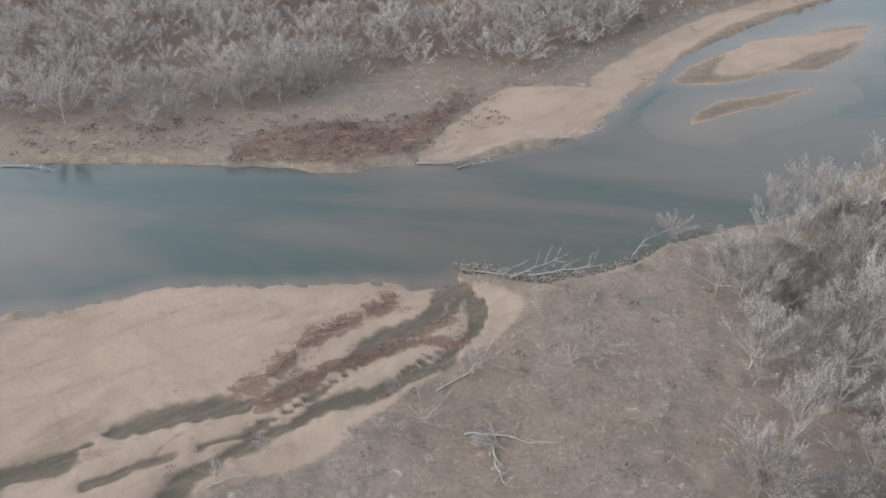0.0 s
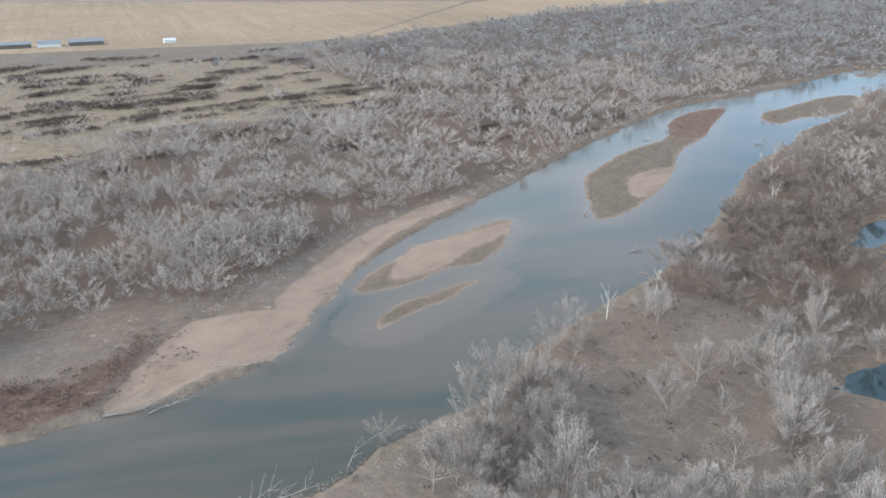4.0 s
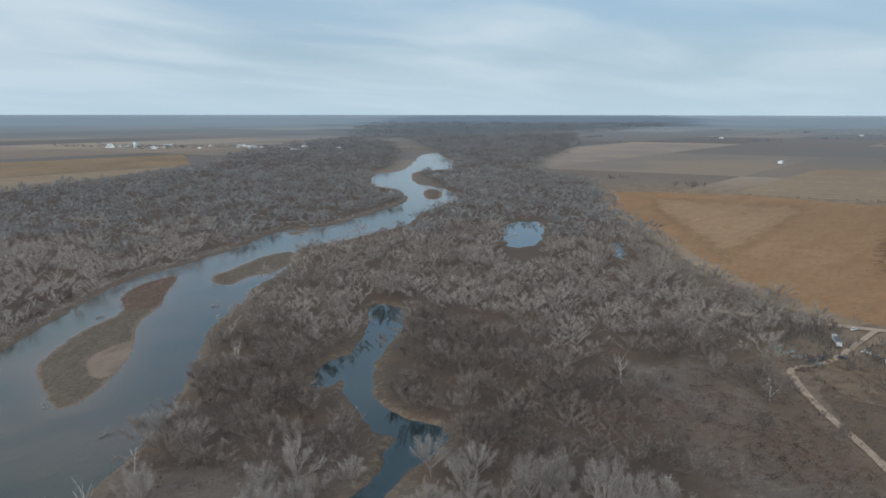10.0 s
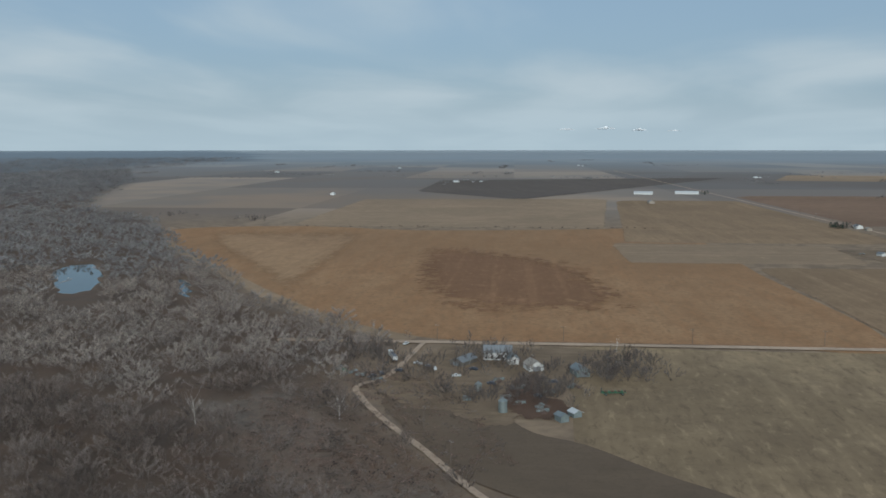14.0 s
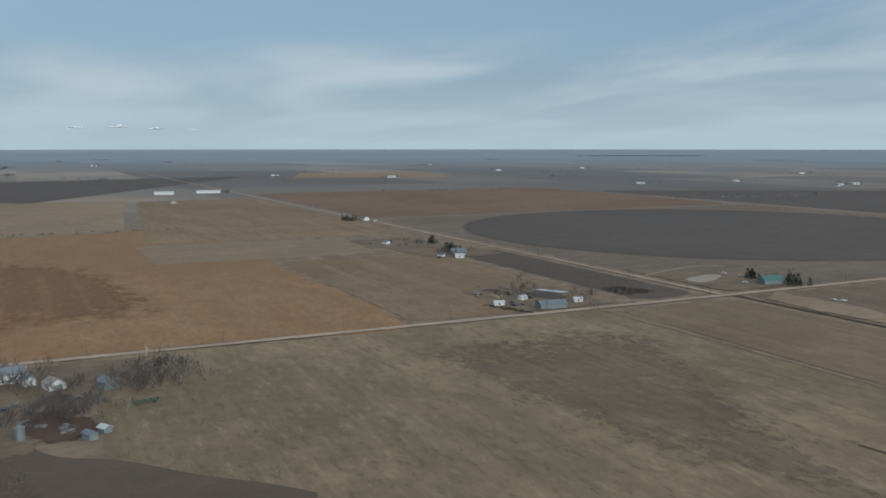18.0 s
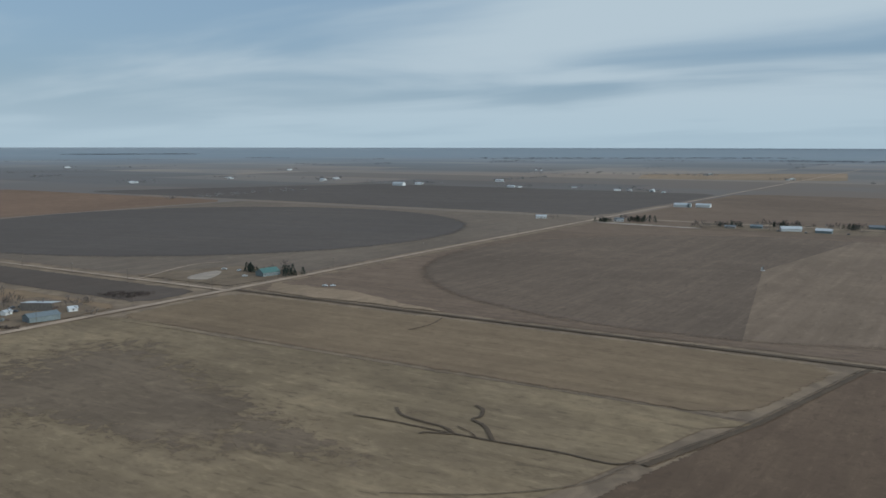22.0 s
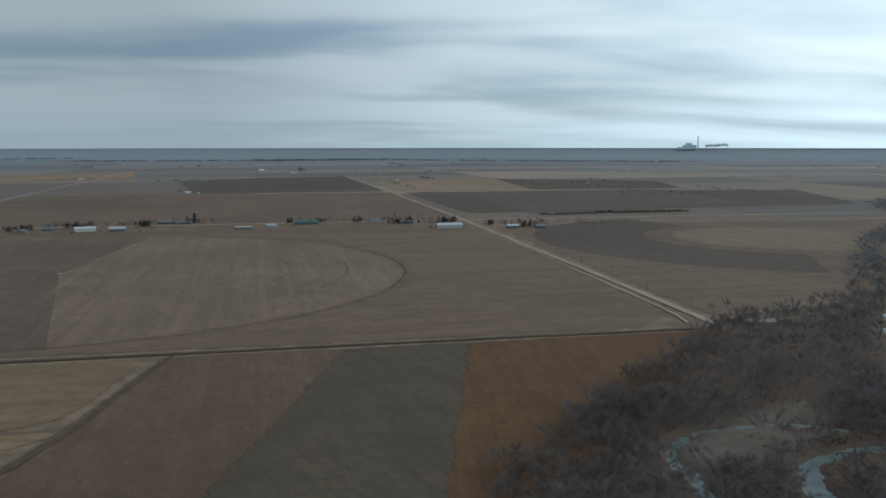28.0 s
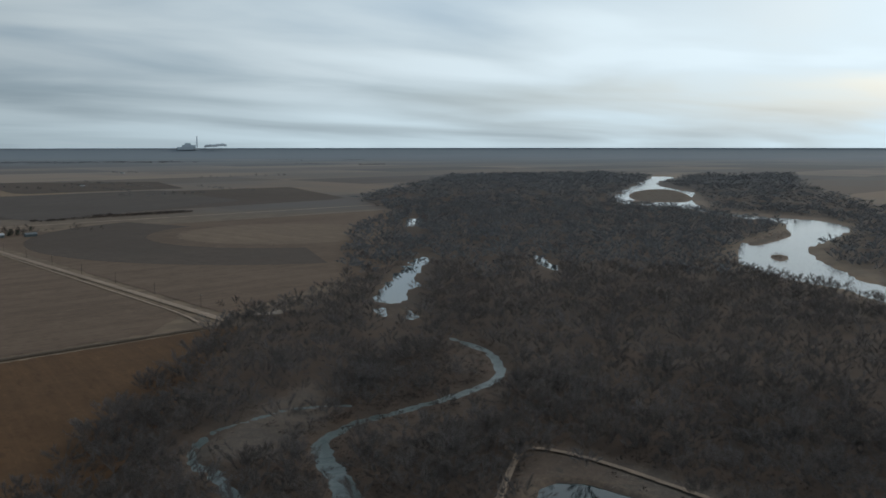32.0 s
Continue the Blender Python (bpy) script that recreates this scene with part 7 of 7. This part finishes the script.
# village beyond the north woods
for _i in range(44):
    _t = _rng.random()
    _x, _y = 1760 + _t * 330 + _rng.uniform(-110, 110), 2520 - _t * 720 + _rng.uniform(-110, 110)
    put_copy(_fh if _rng.random() < 0.8 else _fb, _x, _y, _rng.uniform(0, 180), 0, _rng.uniform(0.55, 0.95))
_el = put(silo(6, 17, CONCRETE, "pale concrete grain elevator of the far village"), 1816, 2332)
put_copy(_el, 1830, 2340)

# ---- farm trees ----
CEDARS = [put(conifer(400 + k, 6.5 + k, 2.2 + 0.25 * k), *p) for k, p in enumerate(((848, -419), (838, -428), (560, -570), (470, -1262)))]
GROVES = [(848, -422, 10, 5), (560, -570, 8, 5), (518, -574, 9, 6), (1275, -459, 12, 9), (928, -436, 8, 3), (440, -1264, 22, 9), (485, -1228, 14, 6), (155, -1290, 12, 5), (90, -1335, 8, 5), (-51, -1302, 5, 4), (-94, -1302, 4, 3), (-150, -1290, 5, 3), (-210, -1262, 22, 11), (-277, -1266, 16, 8), (-331, -1212, 8, 4), (-372, -1170, 10, 9), (300, -1255, 16, 18), (240, -1285, 14, 14), (106, 1977, 14, 14), (510, 1900, 12, 18), (2150, -450, 6, 10)]
for _x, _y, _n, _s in GROVES:
    for _ in range(_n):
        put_copy(CEDARS[_rng.randrange(4)], _x + _rng.gauss(0, _s), _y + _rng.gauss(0, _s * 0.6), _rng.uniform(0, 360), -0.2, _rng.uniform(0.7, 1.15))


def yard_trees():
    spots = []
    rng = np.random.RandomState(44)
    for x, y, n, s in ((430, -50, 40, 9), (455, -62, 36, 9), (470, 20, 18, 14), (400, -8, 34, 12), (425, 50, 26, 14), (385, 25, 14, 9), (450, 80, 24, 12), (440, 0, 26, 14), (395, -25, 18, 8), (480, 80, 26, 14), (504, -367, 2, 2), (545, -590, 5, 6), (570, -345, 6, 12), (245, -1270, 36, 22), (160, -1285, 26, 24), (95, -1320, 18, 18), (330, -1222, 20, 18), (-190, -1280, 30, 26), (-260, -1240, 16, 18), (-90, -1290, 14, 24), (-360, -1190, 24, 22), (-440, -1180, 14, 26), (460, -1260, 18, 20), (590, -1240, 8, 14), (840, -425, 10, 10), (815, -400, 8, 10), (540, -372, 6, 8), (925, -400, 10, 16), (600, -360, 8, 12), (1265, -470, 6, 10), (-318, -545, 3, 6), (1323, 400, 14, 16), (1396, 557, 10, 20)):
        spots.append(np.array([x, y]) + rng.normal(0, s, (n, 2)))
    drift("yard_trees", np.concatenate(spots), 6.5, 12, YARD_BARK, "bare trees round the farmsteads", 12, MID_T, "trees", 0.7)
    far_spots = [np.array(p) + rng.normal(0, 30, (7, 2)) for p in FAR_FARMS]
    far_spots.append(np.stack([rng.uniform(1700, 2150, 260), np.zeros(260)], 1))
    far_spots[-1][:, 1] = 2520 - (far_spots[-1][:, 0] - 1700) * 1.65 + rng.normal(0, 100, 260)
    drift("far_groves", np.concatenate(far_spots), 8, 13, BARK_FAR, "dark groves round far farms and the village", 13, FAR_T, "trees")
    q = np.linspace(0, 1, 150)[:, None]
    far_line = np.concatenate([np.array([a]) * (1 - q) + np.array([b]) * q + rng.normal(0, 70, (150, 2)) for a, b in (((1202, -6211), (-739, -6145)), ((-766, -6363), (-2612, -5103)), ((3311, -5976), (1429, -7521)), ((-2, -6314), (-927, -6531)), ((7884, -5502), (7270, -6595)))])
    drift("far_tree_line", far_line, 9, 15, WEST_FAR, "line of woods far across the plain, painted blue-grey for haze", 19, FAR_T, "trees", 4.0)
    hedge = np.array([(-455, -1352)]) * (1 - q) + np.array([(-720, -1372)]) * q + rng.normal(0, 3.5, (150, 2))
    hedge2 = np.array([(-560, -1385)]) * (1 - q) + np.array([(-720, -1378)]) * q + rng.normal(0, 5, (150, 2))
    line = np.array([(1240, 300)]) * (1 - q) + np.array([(1236, -200)]) * q + rng.normal(0, 4, (150, 2))
    drift("hedge_dark", np.concatenate([hedge, hedge2]), 3.0, 6.0, THICKET, "long dark hedge along the field", 14, MID_T, "hedge")
    drift("fence_scrub", line[::4], 2.0, 4.5, THICKET, "thin scrub along a far fence line", 15, MID_T, "hedge")
    pit = np.array([(590, -335)]) + rng.uniform(-1, 1, (60, 2)) * (16, 5)
    row = np.array([(508, -315)]) * (1 - q) + np.array([(545, -300)]) * q + rng.normal(0, 1.2, (150, 2))
    lot = strew(np.array([(574, -420), (573, -434), (557, -444), (546, -453), (537, -443), (541, -420), (560, -417)], float), 260, 61)
    drift("corral_scrub", np.concatenate([pit, row[::2], lot]), 1.0, 2.6, THICKET, "dark scrub round the corrals", 16)
    ditch = np.array([(495, -494)]) * (1 - q) + np.array([(-280, -494)]) * q + rng.normal(0, 1.6, (150, 2))
    drift("ditch_weeds", np.concatenate([ditch, ditch + (2.5, 0.5), ditch + (-2.5, 0.3)]), 0.5, 1.3, THICKET, "dark dead weeds along the ditch", 17)


yard_trees()


def shelter_belts():
    """Rows of bare trees along the roads and field edges of the far plain."""
    rng = np.random.RandomState(77)
    rows = []
    for k in range(90):
        az = math.radians(rng.uniform(-222, -62))
        r = rng.uniform(1900, 7500)
        c = np.array([-math.sin(az) * r, math.cos(az) * r])
        along = np.array([(1.0, 0.0), (0.0, 1.0)][k % 2])
        n = rng.randint(8, 26)
        rows.append(c + along * np.linspace(-1, 1, n)[:, None] * rng.uniform(60, 260) + rng.normal(0, 8, (n, 2)))
    P = np.concatenate(rows)
    for Z in WOOD_ZONES:
        P = P[~inside(Z, P[:, 0], P[:, 1])]
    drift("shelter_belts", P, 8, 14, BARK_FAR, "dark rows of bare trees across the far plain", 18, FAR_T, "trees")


shelter_belts()

# ---- poles, bales, irrigation ----
_p = put(utility_pole(), 347, 36, 40)
for _k in range(16):
    put_copy(_p, 513, 120 - 75 * _k, 90)
for _x, _y in ((429, -52), (395, 62), (306, 22), (440, -10), (124, 156)):
    put_copy(_p, _x, _y, 40)
for _k in range(10):
    put_copy(_p, -300 - 1.6 * _k, -560 - 75 * _k, 90)
for _k in range(14):
    put_copy(_p, 540 + 75 * _k, -481, 0)


def bale():
    t = thing("hay_bale", "weathered round hay bale", "hay bale", "hay bales in the yard")
    bm = drum(bmesh.new(), 0.85, 0.85, 0, 1.4, 18, axis="X")
    bmesh.ops.bevel(bm, geom=[e for e in bm.edges if e.calc_face_angle(0) > 1], offset=0.1, segments=1, affect="EDGES")
    for v in bm.verts:
        v.co.z += 0.85
    part("roll", bm, HAY, t)
    bm = bmesh.new()
    for x in (-0.45, 0.0, 0.45):
        drum(bm, 0.87, 0.87, 0, 0.05, 18, axis="X")
        for v in bm.verts[-36:]:
            v.co += Vector((x, 0, 0.85))
    part("twine", bm, RUST_METAL, t)
    return t


_b = put(bale(), 572, -328, 20, 0.15)
for _k in range(12):
    put_copy(_b, 566 + 2.2 * (_k % 6) + 0.4 * _k, -322 - 1.9 * (_k // 6), 20, 0.15)


def scrap():
    t = thing("scrap_pile", "heap of rusty farm scrap", "scrap pile", "scrap heaps")
    rng = random.Random(3)
    for k in range(9):
        x, y = rng.uniform(-2.2, 2.2), rng.uniform(-1.6, 1.6)
        w, h = rng.uniform(0.5, 1.5), rng.uniform(0.3, 1.1)
        bm = box(bmesh.new(), -w, -w * 0.5, 0, w, w * 0.5, h, 0.06)
        o = part("scrap_piece", bm, (RUST_METAL, DARK_WALL, BIN_STEEL)[k % 3], t)
        o.matrix_basis = pose(x, y, 0, rng.uniform(-12, 12), rng.uniform(-12, 12), rng.uniform(0, 180))
    return t


_s = put(scrap(), 384, -4, 0, 0.2)
for _x, _y, _t in ((392, 2, 40), (380, -14, 90), (402, -18, 10), (410, -6, 70), (390, 20, 130), (422, 6, 20), (432, 80, 60), (426, 76, 10), (440, 88, 100), (418, 66, 30), (414, -30, 80), (372, -14, 20), (590, -318, 40), (575, -360, 90), (604, -350, 15), (540, -325, 60), (962, -372, 10), (920, -392, 70), (900, -440, 30)):
    put_copy(_s, _x, _y, _t, 0.2, 1.2)


def pivot_post():
    t = thing("pivot_tower", "white irrigation pivot post in the field's centre", "irrigation pivot")
    for k in range(4):
        a = radians(45 + 90 * k)
        bm = bmesh.new()
        bmesh.ops.create_cone(bm, cap_ends=True, segments=6, radius1=0.09, radius2=0.07, depth=4.2, matrix=Matrix.Translation((0.7 * math.cos(a), 0.7 * math.sin(a), 2.0)) @ Matrix.Rotation(radians(18), 4, Vector((-math.sin(a), math.cos(a), 0))))
        part("leg", bm, BIN_STEEL, t)
    part("riser", drum(bmesh.new(), 0.14, 0.14, 0, 4.6, 10), BIN_STEEL, t)
    part("control_box", box(bmesh.new(), 0.5, -0.6, 1.0, 1.5, 0.6, 2.6, 0.06), WHITE_PAINT, t)
    part("pad", box(bmesh.new(), -1.6, -1.6, -0.2, 1.8, 1.6, 0.35), CONCRETE, t)
    return t


put(pivot_post(), 172, -830, 0, 0.2)

# ---- horizon: power station, small bright clouds ----
# concrete paled towards blue, distance haze painted into its colour
HAZE_GREY = plain("hazed_concrete", (0.75, 0.8, 0.82), 0.9, vary=0.1, scale=0.01)
STEAM = plain("white_steam", (0.62, 0.62, 0.62), 1.0, vary=0.03, scale=0.02)


PLUME = plain("distant_steam", (0.9, 0.9, 0.9), 1.0, vary=0.03, scale=0.02)


def power_station():
    t = thing("power_station", "hazy power station with one tall stack on the horizon", "power station")
    part("boiler_house", box(bmesh.new(), -60, -15, 0, 10, 15, 24), HAZE_GREY, t)
    part("turbine_hall", box(bmesh.new(), -85, -15, 0, -60, 15, 14), HAZE_GREY, t)
    part("upper_house", box(bmesh.new(), -45, -12, 24, -15, 12, 34), HAZE_GREY, t)
    part("stack", drum(bmesh.new(), 3.4, 2.4, 0, 72, 16, 18), HAZE_GREY, t)
    bm = bmesh.new()
    rng = random.Random(2)
    for k in range(22):
        bmesh.ops.create_icosphere(bm, subdivisions=2, radius=rng.uniform(5, 8), matrix=Matrix.Translation((62 + 5.0 * k, rng.uniform(-4, 4), 20 + rng.uniform(-2, 3) + k * 0.2)))
    part("steam", bm, PLUME, t, "low white plume of steam")
    return t


_az = radians(151.94)
_ps = power_station()
_ps.matrix_basis = Matrix.Translation((-math.sin(_az) * 4880, math.cos(_az) * 4880, EYE - 28)) @ Matrix.Rotation(_az, 4, "Z")


def cloud(seed, length, thick):
    t = thing("backdrop_cloud", "small bright cumulus cloud low on the horizon", "cloud", "horizon clouds")
    rng = random.Random(seed)
    bm = bmesh.new()
    for k in range(34):
        u = rng.uniform(-1, 1)
        r = thick * (1.05 - abs(u)) * rng.uniform(0.25, 0.75)
        bmesh.ops.create_icosphere(bm, subdivisions=2, radius=r, matrix=Matrix.Translation((u * length / 2, rng.uniform(-8, 8), r * rng.uniform(0.4, 1.0))) @ Matrix.Diagonal((1.3, 1, 0.75, 1)))
    part("puff", bm, STEAM, t)
    t["kind"] = "structure"
    return t


for _k, (_a, _e, _l, _h) in enumerate(((-93.3, 1.05, 110, 11), (-95.8, 1.1, 120, 15), (-97.9, 1.0, 90, 12), (-100.0, 0.95, 100, 8))):
    _c = cloud(_k, _l, _h)
    _a = radians(_a)
    _c.matrix_basis = Matrix.Translation((-math.sin(_a) * 4900, math.cos(_a) * 4900, EYE + 4900 * math.tan(radians(_e)))) @ Matrix.Rotation(_a, 4, "Z")
